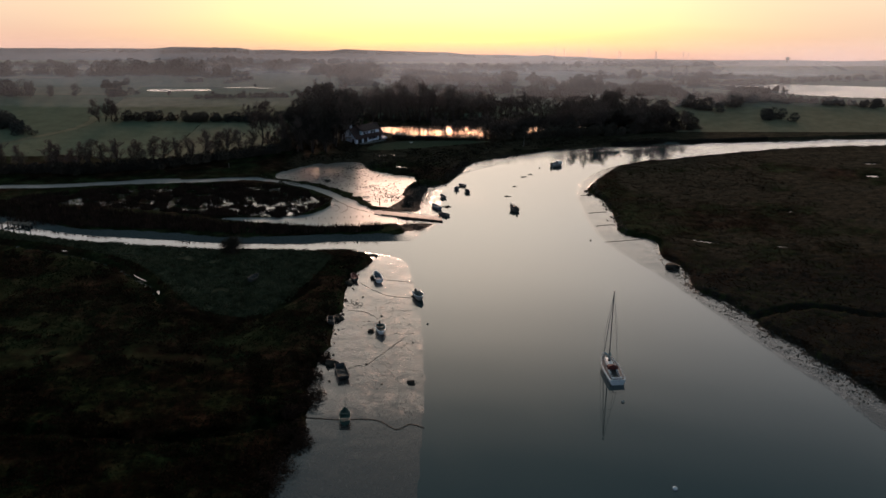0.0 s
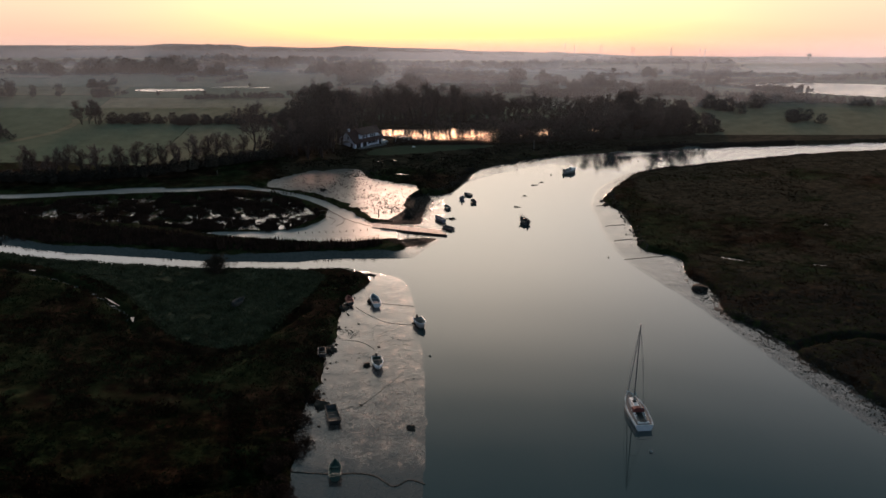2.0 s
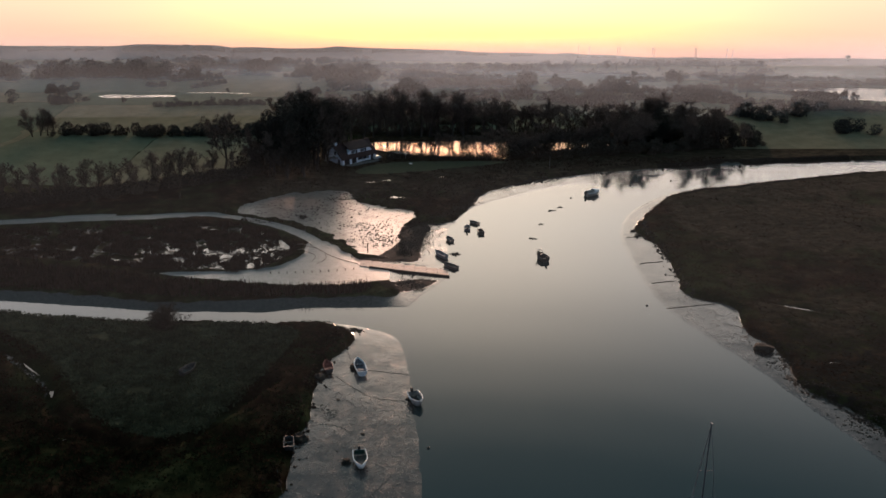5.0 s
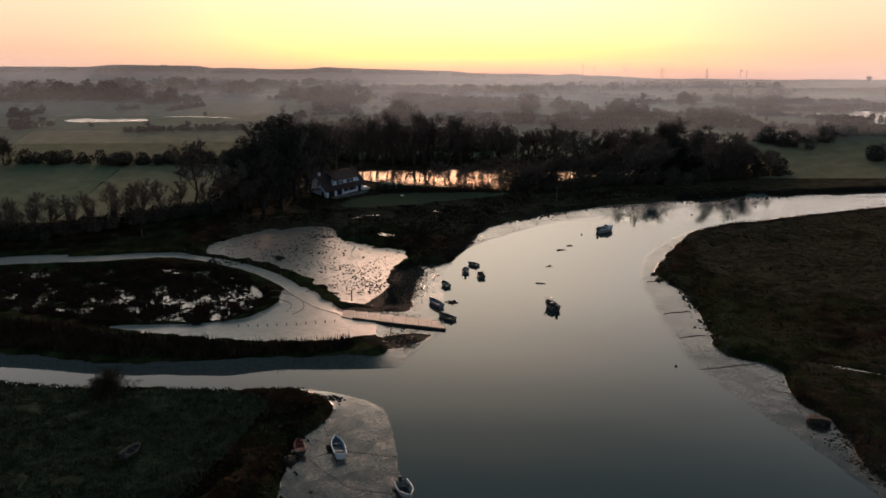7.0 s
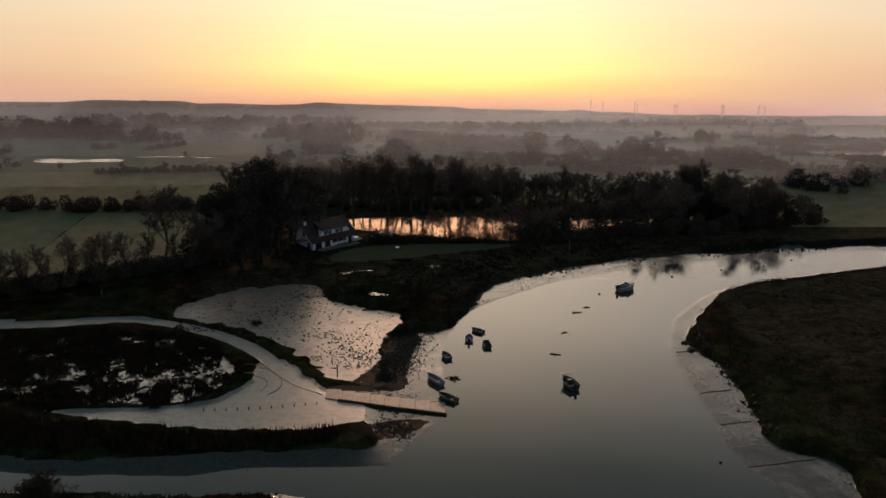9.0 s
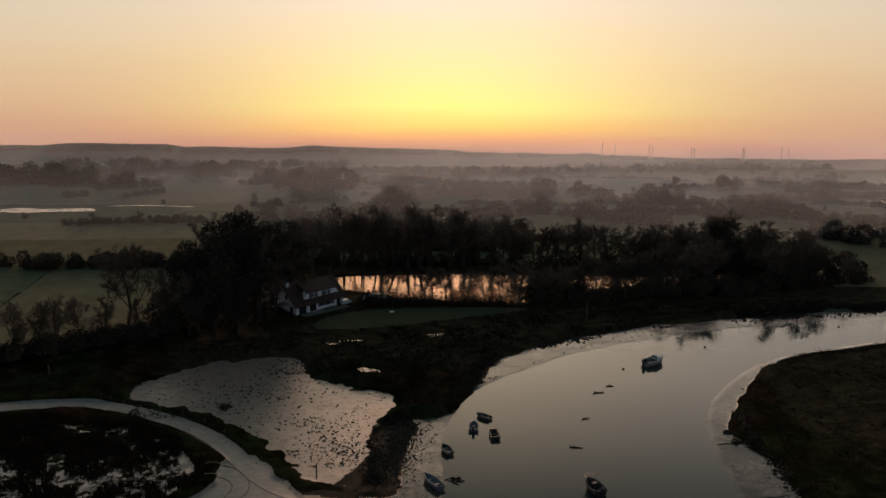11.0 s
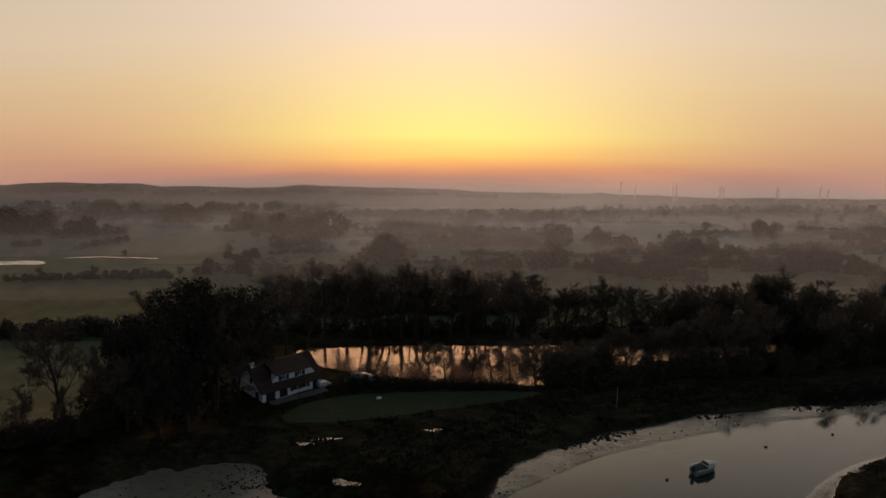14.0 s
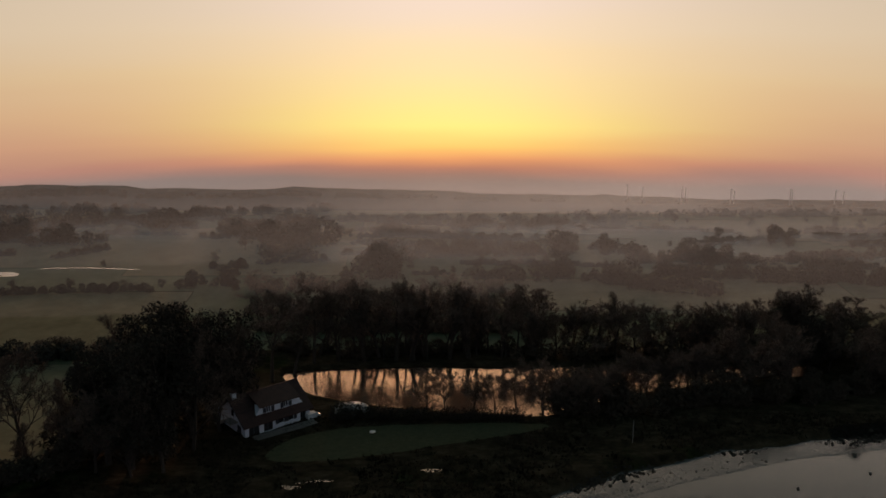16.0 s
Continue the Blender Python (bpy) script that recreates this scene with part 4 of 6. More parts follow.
for k in range(64):
    x = 25 + 70 * (k + rng.rand()) / 64
    y = rng.choice((333, 337, 341, 345, 349)) + rng.uniform(-1.5, 1.5) + max(0, x - 60) * 0.12
    h = rng.uniform(8.0, 10.6) + (1.8 if 64 < x < 74 else 0) - max(0, x - 84) * 0.3
    kinds = (BARE, ROW, DENSE)[(rng.rand() > 0.55) + (rng.rand() > 0.8)]
    if x < 52:
        # open bare trees on the pond's south rim, the rest behind its north rim
        front = k % 3 > 0
        kinds, y, h = BARE, (np.interp(x, [25, 35, 50, 60], [325.5, 331, 336, 338]) - rng.uniform(0.3, 1.6)) if front else rng.uniform(347.5, 351), h * (0.78 if front else 1.0)
    plant(kinds, x, y, h, rng, group="riverside wood", width=1.1)
for k in range(40):
    x = -30 + 60 * (k + rng.rand()) / 40
    plant(BARE, x, rng.uniform(364, 382), rng.uniform(4.5, 6.5), rng, group="wood beyond the pond", width=1.25)
# the row along the track, with one tall tree
plant(BARE[:1], -50.3, 313.4, 16.5, rng, "tall gaunt leafless tree above the row")
for x, y, h in ((-42.8, 313.4, 8.5), (-110.7, 289.5, 9.3), (-104, 288, 7), (-97.6, 287.2, 9.6), (-89.2, 289.4, 9.3), (-82, 291, 7.5), (-77, 293.5, 8), (-73, 295.5, 8.2), (-66, 299.6, 9.9), (-62.5, 301.2, 8.4),
                (-59.3, 302.3, 9.5), (-55.3, 303, 8.9), (-117, 288, 8), (-124, 287, 9), (-131, 287, 8.5), (-46.5, 309, 6.5), (-93.5, 288.6, 8.2), (-86, 290.2, 8.8), (-79.5, 292, 9.0), (-69.5, 297.6, 8.8), (-100.8, 287.6, 8.6), (-52, 305, 7.6), (-107.5, 288.4, 8.0)):
    plant(ROW, x, y, h * 1.05, rng, group="trees along the track", width=0.95)
for x, y, h in ((-112.5, 347.5, 8.4), (-110.6, 348.5, 8.8), (-108.8, 349.4, 7.2), (-107, 350, 5.2)):
    plant(ROW, x, y, h, rng, "bushy leafless tree at the hedge's end", width=1.1)
# lone bush on the near marsh
plant(BUSH, -44.4, 221.4, 4.4, rng, "bare bush on the creek bank", width=1.7)
plant(BUSH, -43.2, 221.9, 3.9, rng, "bare bush on the creek bank", width=1.6)
plant(BUSH, -44.9, 220.8, 3.4, rng, "bare bush on the creek bank", width=2.0)
plant(BUSH, -43.6, 220.6, 3.6, rng, "bare bush on the creek bank", width=1.8)
# far trees, singly
for x, y, h in ((20.9, 412.1, 3.8), (25.1, 412.2, 3.4), (29.2, 412.2, 3.6), (31.8, 411.4, 3.0), (90.7, 420.6, 4.0), (94.8, 419.8, 4.6), (79.5, 426.7, 3.4), (125.4, 386.8, 4.5), (135.7, 382.6, 5.4), (-133, 386.8, 5.4), (-150, 385, 6.5), (-143, 386, 5.2), (22, 416.4, 3.0), (26.5, 416, 2.6), (28.5, 416.2, 2.7), (31.5, 416, 2.8),
                (39, 416.5, 2.8), (14.5, 417, 2.6), (19, 417.5, 2.4), (95.8, 421.5, 3.9), (91, 422, 3.0), (-14.5, 427.7, 4.0), (-19.8, 421, 7.5), (-36.5, 418, 5.0), (71, 405.9, 5.6), (-4.6, 399.2, 5.8), (-1, 398.5, 5), (35.7, 397, 6),
                (66, 386, 2.6), (-68, 388.4, 2.6), (-80, 388, 2.2), (-57, 388.5, 2.2), (-49, 388, 2.4), (-97, 388, 2.5), (-66, 404, 1.8), (88, 350, 6), (97, 346, 5)):
    plant(FAR, x, y, h, rng, group="trees scattered in far fields")
BELTS_WEST = [(-44, 390, -34, 392, 3.9), (-29, 386, -9, 390, 3.2), (-32, 414, -20, 414, 5.7), (-45, 435, -22, 439, 4.3), (-69, 444, -54, 448, 3.5), (-94, 442, -73, 443, 4.4), (-106, 434, -93, 436, 6.9), (-11, 435, 7, 430, 2.8), (-80, 411, -69, 419, 1.7), (-97, 413, -90, 414, 1.7), (-86, 385, -50, 387, 1.9), (-72, 349, -46, 350, 3.3), (-114, 453, -67, 455, 2.5), (-66, 451, -19, 455, 2.5), (-9, 396, 0, 397, 5.3), (-118, 464, -78, 467, 2.0)]
BELTS_EAST = [(42, 393, 51, 391, 5.3), (50, 389, 58, 384, 3.2), (56, 396, 81, 395, 3.4), (81, 393, 108, 389, 3.7), (53, 407, 86, 405, 2.8), (86, 405, 118, 410, 2.8), (30, 398, 38, 398, 5.4), (14, 438, 45, 438, 3.9), (7, 413, 33, 413, 2.9), (46, 418, 58, 413, 3.6), (63, 407, 74, 407, 4.2), (14, 395, 28, 394, 4.0), (-18, 448, 44, 446, 1.9), (45, 451, 137, 452, 2.3), (61, 383, 67, 383, 2.8), (93, 430, 101, 429, 3.7)]
BELTS_OUTER = [(-164, 388, -149, 390, 6.7), (-149, 348, -130, 329, 5.0), (-179, 425, -149, 428, 5.3), (-148, 425, -104, 432, 5.4), (116, 372, 130, 381, 6.2), (131, 383, 179, 372, 4.0), (126, 354, 138, 354, 4.2), (100, 376, 114, 363, 5.4), (-187, 445, -137, 446, 3.0), (132, 412, 202, 424, 2.4)]

BELTS_RIDGE = [(-113, 466, -86, 466, 1.2), (-76, 466, -64, 466, 1.3), (-35, 467, -23, 467, 1.3), (-19, 467, -5, 467, 1.1)]
BELTS_FILL_WEST = [(-137, 426, -116, 429, 6.7), (-116, 430, -91, 429, 6.7), (-89, 422, -71, 424, 4.7), (-68, 440, -54, 442, 5.5), (-45, 435, -33, 431, 4.9), (-33, 426, -13, 422, 6.6), (-128, 402, -119, 407, 3.2), (-122, 387, -113, 389, 4.8), (-76, 447, -47, 449, 2.0), (-34, 448, 6, 444, 1.8), (-7, 410, 0, 407, 6.4), (2, 418, 18, 416, 3.4), (-6, 431, 13, 429, 1.9)]
BELTS_FILL_EAST = [(37, 422, 40, 410, 5.2), (40, 395, 56, 387, 3.5), (57, 391, 67, 384, 2.8), (48, 418, 57, 416, 2.8), (64, 410, 78, 410, 4.6), (73, 395, 98, 391, 3.2), (91, 402, 106, 400, 2.5), (98, 391, 114, 387, 3.8), (113, 384, 140, 381, 3.1), (123, 427, 159, 423, 1.7), (8, 442, 45, 436, 1.6), (45, 435, 87, 431, 1.6), (19, 426, 36, 426, 1.7)]


def belt(x0, y0, x1, y1, h, seed, material=FARWOOD, label="hazy belt of far woodland and hedge", name="woodland_belt"):
    """A run of scrub and tree crowns of uneven height."""
    rng = np.random.RandomState(seed)
    length = math.hypot(x1 - x0, y1 - y0)
    count = max(4, int(length / (0.45 * h)))
    lobes = []
    for k in range(count):
        t = (k + rng.rand()) / count
        x, y = x0 + (x1 - x0) * t, y0 + (y1 - y0) * t + rng.normal(0, 0.35 * h)
        hh = h * rng.uniform(0.45, 1.05)
        z = height_at(x, y)
        lobes.append((x, y, z + hh * 0.5, hh * rng.uniform(0.35, 0.6), hh * 0.5))
        lobes.append((x + rng.normal(0, 0.3 * h), y, z + hh * 0.2, hh * 0.5, hh * 0.25))
    n = int(min(16000, 460 * count + 60 * length))
    tris = clump_cloud(rng, lobes, n, min(0.45, 0.055 * h + 0.09))
    return tagged(new(name, tri_mesh(name, tris, material)), label, "woodland", "belts of far woodland", "stuff")


for k, b in enumerate(BELTS_WEST + BELTS_EAST + BELTS_OUTER + BELTS_FILL_WEST + BELTS_FILL_EAST + BELTS_RIDGE):
    belt(*b, 100 + k)
# short hedgerows and copses between the misty meadows
hedge_rng = np.random.RandomState(77)
for k in range(64):
    hx, hy = hedge_rng.uniform(-110, 140), hedge_rng.uniform(388, 446)
    if -125 < hx < -45 and hy < 426:
        continue
    length, slope = hedge_rng.uniform(7, 22), hedge_rng.uniform(-0.15, 0.15)
    belt(hx, hy, hx + length, hy + slope * length, hedge_rng.uniform(1.1, 2.4), 400 + k, label="low misty hedgerow between far meadows", name="hedgerow")
for k in range(110):
    tx, ty = hedge_rng.uniform(-120, 140), hedge_rng.uniform(386, 446)
    if tx < -45 and ty < 426:
        continue
    plant(FAR, tx, ty, hedge_rng.uniform(1.4, 3.2), hedge_rng, group="trees scattered in far fields")
# woods along the crest of the far rise
for k in range(16):
    rx = -160 + 20 * k + hedge_rng.uniform(-6, 6)
    belt(rx, 466.5, rx + hedge_rng.uniform(8, 19), 468.5, hedge_rng.uniform(0.7, 1.4), 500 + k, label="low wood along the hazy skyline", name="skyline_wood")
# rows of scrub nearer by
for k, b in enumerate([(-135, 286.5, -98, 286.5, 3.2), (-98, 286.5, -74, 293, 3.4), (-74, 294, -54, 303, 3.6), (-54, 304, -41, 311, 4.0), (-46, 314, -39, 316, 5.0),
                       (25, 325.5, 60, 331, 4.6), (60, 331, 100, 340, 4.4), (24, 350, 84, 350, 5), (-107, 350, -74, 349.5, 3.8), (-74, 349.5, -46, 352, 3.4), (-20, 352, 26, 352, 3.4), (-26, 362, 28, 362, 3.2), (-28, 372, 30, 374, 3.2)]):
    belt(*b, 200 + k, SCRUB, "dense brown scrub under the trees", "scrub_row")


# ---- building blocks for things ----
def box_bm(x0, y0, z0, x1, y1, z1, bevel=0.0):
    bm = bmesh.new()
    bmesh.ops.create_cube(bm, size=1)
    for v in bm.verts:
        v.co = Vector(((x0 + x1) / 2 + v.co.x * (x1 - x0), (y0 + y1) / 2 + v.co.y * (y1 - y0), (z0 + z1) / 2 + v.co.z * (z1 - z0)))
    if bevel:
        bmesh.ops.bevel(bm, geom=bm.edges[:], offset=bevel, segments=1, affect="EDGES")
    return bm


def prism_bm(profile, y0, y1, axis="y"):
    """A profile in x and z drawn out along y (or in y and z along x)."""
    bm = bmesh.new()
    ends = []
    for y in (y0, y1):
        ends.append([bm.verts.new((a, y, b) if axis == "y" else (y, a, b)) for a, b in profile])
    n = len(profile)
    bm.faces.new(ends[0])
    bm.faces.new(ends[1][::-1])
    for k in range(n):
        bm.faces.new((ends[0][k], ends[1][k], ends[1][(k + 1) % n], ends[0][(k + 1) % n]))
    bmesh.ops.recalc_face_normals(bm, faces=bm.faces[:])
    return bm


def rod_bm(points, r, sides=6, r_end=None):
    """A round rod through points."""
    bm = bmesh.new()
    rings = []
    pts = [Vector(p) for p in points]
    for i, p in enumerate(pts):
        d = (pts[min(i + 1, len(pts) - 1)] - pts[max(i - 1, 0)]).normalized()
        u = d.cross(Vector((0.31, 0.87, 0.38))).normalized()
        v = d.cross(u)
        rr = r if r_end is None else r + (r_end - r) * i / max(len(pts) - 1, 1)
        rings.append([bm.verts.new(p + rr * (math.cos(6.2832 * k / sides) * u + math.sin(6.2832 * k / sides) * v)) for k in range(sides)])
    for a, b in zip(rings, rings[1:]):
        for k in range(sides):
            bm.faces.new((a[k], a[(k + 1) % sides], b[(k + 1) % sides], b[k]))
    bm.faces.new(rings[0][::-1])
    bm.faces.new(rings[-1])
    return bm


def lathe_bm(profile, sides=14):
    """A turned shape from (radius, z) pairs."""
    bm = bmesh.new()
    rings = [[bm.verts.new((max(r, 0.002) * math.cos(6.2832 * k / sides), max(r, 0.002) * math.sin(6.2832 * k / sides), z)) for k in range(sides)] for r, z in profile]
    for a, b in zip(rings, rings[1:]):
        for k in range(sides):
            f = bm.faces.new((a[k], a[(k + 1) % sides], b[(k + 1) % sides], b[k]))
            f.smooth = True
    bm.faces.new(rings[0][::-1])
    bm.faces.new(rings[-1])
    return bm


def join_bm(*bms):
    out = bmesh.new()
    for b in bms:
        me = bpy.data.meshes.new("tmp")
        b.to_mesh(me)
        b.free()
        out.from_mesh(me)
        bpy.data.meshes.remove(me)
    return out


def rough_lump(seed, r, squash=0.6, sub=2, rag=0.35):
    rng = np.random.RandomState(seed)
    bm = bmesh.new()
    bmesh.ops.create_icosphere(bm, subdivisions=sub, radius=r)
    off = rng.rand(3) * 50
    for v in bm.verts:
        k = 1 + rag * 2 * (noise.noise(v.co * (1.6 / r) + Vector(off)))
        v.co = Vector((v.co.x * k, v.co.y * k, v.co.z * k * squash))
    return bm


# ---- boats: bow towards +y, z 0 at the waterline ----
def beam_at(t, beam, bow):
    """Half width along the hull; t runs from stern 0 to bow 1."""
    s = 0.86 + 0.14 * math.sin(min(t / 0.45, 1) * math.pi / 2)
    if t > 0.45:
        s *= max(0.0, 1 - ((t - 0.45) / 0.55) ** bow)
    return beam / 2 * s


def hull_bm(length, beam, free, depth, bow=2.2, open_top=True, rise=0.25, thick=0.07, sole=None, n=14):
    """A lofted hull; open boats get an inner skin and a sole."""
    bm = bmesh.new()

    def section(t, inset, keel):
        y = (t - 0.5) * length - inset * (t - 0.5) * 1.2
        b = max(beam_at(t, beam, bow) - inset, 0.015)
        top = free * (1 + rise * max(0, (t - 0.3) / 0.7) ** 2)
        k = keel if t < 0.75 else keel + (top - keel) * ((t - 0.75) / 0.25) ** 2 * 0.75
        shape = ((b, top), (b * 0.94, top * 0.45 + k * 0.12), (b * 0.66, k * 0.78), (0.0, k))
        half = [(x, z) for x, z in shape]
        pts = [(-x, z) for x, z in half] + [(x, z) for x, z in reversed(half[:-1])]
        return [bm.verts.new((x, y, z)) for x, z in pts]

    outer = [section(k / n, 0.0, -depth) for k in range(n + 1)]
    for a, b in zip(outer, outer[1:]):
        for k in range(len(a) - 1):
            bm.faces.new((a[k], a[k + 1], b[k + 1], b[k])).smooth = True
    bm.faces.new(outer[0])
    if open_top:
        inner = [section(k / n, thick, (sole if sole is not None else -depth + thick)) for k in range(n + 1)]
        for a, b in zip(inner, inner[1:]):
            for k in range(len(a) - 1):
                bm.faces.new((a[k], b[k], b[k + 1], a[k + 1])).smooth = True
        bm.faces.new(inner[0][::-1])
        for k in range(n):
            bm.faces.new((outer[k][0], outer[k + 1][0], inner[k + 1][0], inner[k][0]))
            bm.faces.new((outer[k][-1], inner[k][-1], inner[k + 1][-1], outer[k + 1][-1]))
        bm.faces.new((outer[0][0], inner[0][0], inner[0][-1], outer[0][-1]))
    else:
        for k in range(n):
            bm.faces.new((outer[k][0], outer[k + 1][0], outer[k + 1][-1], outer[k][-1]))
    bmesh.ops.recalc_face_normals(bm, faces=bm.faces[:])
    return bm


def rail_line(length, beam, free, bow, rise, lift=0.03, inset=0.0, n=12):
    """The gunwale's line, round from quarter to quarter by the bow."""
    right = []
    for k in range(n + 1):
        t = k / n
        right.append((max(beam_at(t, beam, bow) - inset, 0.0), (t - 0.5) * length, free * (1 + rise * max(0, (t - 0.3) / 0.7) ** 2) + lift))
    return right + [(-x, y, z) for x, y, z in reversed(right[:-1])]


def dinghy(name, label, at, turn, length=5.0, beam=2.0, hull=DARK_HULL, rim=WHITE_GEL, inside=DECK, bow=2.2, tilt=(0, 0), free=0.62, motor=False, benches=2, floor=None):
    b = thing(name, label, "boat", at=at, turn=turn)
    b.matrix_world = pose(*at, tilt[0], tilt[1], turn)
    length, beam = 0.86 * length, 0.86 * beam
    h = part("hull", hull_bm(length, beam, free, 0.28, bow, rise=0.3, sole=-0.02), hull, b)
    part("gunwale", rod_bm(rail_line(length, beam, free, bow, 0.3), 0.075, 5), rim, b, "pale rubbing strake")
    for k in range(benches):
        t = 0.25 + 0.4 * k
        w = beam_at(t, beam, bow) - 0.1
        y = (t - 0.5) * length
        part("thwart", box_bm(-w, y - 0.16, free * 0.55, w, y + 0.16, free * 0.55 + 0.06, 0.015), inside, b)
    if floor:
        part("lining", hull_bm(0.95 * length, 0.93 * beam, free - 0.05, 0.20, bow, rise=0.3, thick=0.03, sole=0.0), floor, b, "painted inside")
    w = beam_at(0.3, beam, bow) * 0.72
    part("floorboard", box_bm(-w, -0.42 * length, 0.0, w, 0.22 * length, 0.04, 0.01), inside, b)
    if motor:
        m = part("outboard_motor", box_bm(-0.2, -length / 2 - 0.36, free * 0.7, 0.2, -length / 2 + 0.1, free + 0.55, 0.09), BLACK, b, "black outboard motor")
        part("shaft", box_bm(-0.06, -length / 2 - 0.24, -0.3, 0.06, -length / 2 - 0.08, free * 0.7, 0.02), BLACK, m)
    return b


def punt(name, label, at, turn, length=5.6, beam=2.4, hull=DARK_HULL, rim=GREY_PAINT, inside=DECK):
    """A square-ended flat boat."""
    b = thing(name, label, "boat", at=at, turn=turn)
    hw, hl, t = beam / 2, length / 2, 0.09
    bm = bmesh.new()
    lo = [bm.verts.new((x * hw * 0.86, y * hl * 0.9, -0.12)) for x, y in ((-1, -1), (1, -1), (1, 1), (-1, 1))]
    hi = [bm.verts.new((x * hw * (1 if y < 0 else 0.86), y * hl, 0.62 + 0.1 * (y > 0))) for x, y in ((-1, -1), (1, -1), (1, 1), (-1, 1))]
    hi2 = [bm.verts.new((v.co.x * (1 - t / hw), v.co.y * (1 - t / hl), v.co.z)) for v in hi]
    lo2 = [bm.verts.new((v.co.x * 0.93, v.co.y * 0.95, 0.02)) for v in lo]
    for a, c in ((lo, hi), (hi, hi2), (hi2, lo2)):
        for k in range(4):
            bm.faces.new((a[k], a[(k + 1) % 4], c[(k + 1) % 4], c[k]))
    bm.faces.new(lo[::-1]), bm.faces.new(lo2)
    bmesh.ops.recalc_face_normals(bm, faces=bm.faces[:])
    part("hull", bm, hull, b)
    ring = [(-hw, -hl, 0.65), (hw, -hl, 0.65), (hw * 0.86, hl, 0.75), (-hw * 0.86, hl, 0.75), (-hw, -hl, 0.65)]
    for p, q in zip(ring, ring[1:]):
        part("gunwale", rod_bm([p, q], 0.085, 4), rim, b)
    for y in (-0.28 * length, 0.12 * length):
        part("thwart", box_bm(-hw * 0.9, y - 0.18, 0.34, hw * 0.9, y + 0.18, 0.42, 0.015), rim, b)
    part("floorboard", box_bm(-hw * 0.74, -hl * 0.82, 0.03, hw * 0.74, hl * 0.8, 0.07, 0.01), inside, b)
    return b


TEAK = two_tone("grey_weathered_teak", (0.055, 0.062, 0.068), (0.12, 0.13, 0.14), 4.0, 0.7, stretch=(6, 0.6, 1))
COVER_GREEN = two_tone("pale_green_canvas", (0.22, 0.30, 0.29), (0.33, 0.42, 0.40), 5.0, 0.85)


def sailing_yacht(at, turn):
    L, B, F = 10.6, 3.2, 1.05
    y = thing("sailing_yacht", "white sailing yacht at anchor with bare mast and maroon sprayhood", "yacht", at=at, turn=turn)
    part("hull", hull_bm(L, B, F, 0.45, 2.0, False, 0.22, n=18), WHITE_GEL, y)
    deck_pts = rail_line(L - 0.3, B - 0.25, F, 2.0, 0.22, 0.012)
    bm = bmesh.new()
    f = bm.faces.new([bm.verts.new(p) for p in deck_pts])
    bmesh.ops.triangulate(bm, faces=[f])
    part("deck", bm, TEAK, y, "grey weathered deck")
    part("toe_rail", rod_bm(rail_line(L, B, F, 2.0, 0.22, 0.06), 0.07, 5), WHITE_GEL, y)
    part("boot_stripe", rod_bm([(p[0] * 1.005, p[1], 0.16) for p in rail_line(L * 0.985, B * 0.965, F, 2.0, 0.0)], 0.035, 4), BLUE_GREY, y)
    prof = [(-0.98, F), (-0.80, F + 0.46), (-0.3, F + 0.56), (0.3, F + 0.56), (0.80, F + 0.46), (0.98, F)]
    cab = prism_bm(prof, -0.8, 2.9)
    for v in cab.verts:
        if v.co.y > 2:
            v.co.x *= 0.55
            v.co.z = F + 0.1 + (v.co.z - F) * 0.55
    coach = part("coachroof", cab, WHITE_GEL, y)
    for s in (-1, 1):
        for k in range(3):
            part("window", box_bm(s * 0.93 - 0.03, -0.5 + k * 0.9, F + 0.16, s * 0.93 + 0.03, 0.05 + k * 0.9, F + 0.34, 0.02), GLASS, coach)
    part("hatch", box_bm(-0.3, 1.0, F + 0.56, 0.3, 1.6, F + 0.62, 0.02), GLASS, coach)
    hood = [(-0.95, F + 0.3), (-0.85, F + 0.95), (-0.4, F + 1.15), (0.4, F + 1.15), (0.85, F + 0.95), (0.95, F + 0.3)]
    hb = prism_bm(hood, -1.75, -0.35)
    for v in hb.verts:
        if v.co.y > -1:
            v.co.z = F + 0.3 + (v.co.z - F - 0.3) * 0.45
    part("sprayhood", hb, CANVAS, y, "maroon canvas sprayhood")
    ck = join_bm(box_bm(-0.95, -4.6, F - 0.45, -0.55, -1.5, F + 0.2, 0.03), box_bm(0.55, -4.6, F - 0.45, 0.95, -1.5, F + 0.2, 0.03), box_bm(-0.95, -4.8, F - 0.45, 0.95, -4.6, F + 0.2, 0.03))
    part("cockpit_coaming", ck, WHITE_GEL, y)
    part("cockpit_sole", box_bm(-0.55, -4.6, F + 0.013, 0.55, -1.5, F + 0.03), BLACK, y)
    for s in (-1, 1):
        part("grab_rail", rod_bm([(s * 0.62, -0.4, F + 0.58), (s * 0.6, 0.8, F + 0.56), (s * 0.45, 2.2, F + 0.42)], 0.03, 5), WOOD, coach)
        part("winch", lathe_bm([(0.11, F + 0.2), (0.08, F + 0.3), (0.1, F + 0.38)], 8), ALLOY, y).location = (s * 0.75, -2.4, 0)
        part("cockpit_locker", box_bm(s * 0.75 - 0.18, -4.3, F + 0.2, s * 0.75 + 0.18, -2.9, F + 0.26, 0.02), TEAK, y)
    part("companionway", box_bm(-0.36, -0.86, F + 0.02, 0.36, -0.8, F + 0.5, 0.01), BLACK, y)
    part("foredeck_hatch", box_bm(-0.28, 3.2, F + 0.26, 0.28, 3.75, F + 0.36, 0.03), GLASS, y)
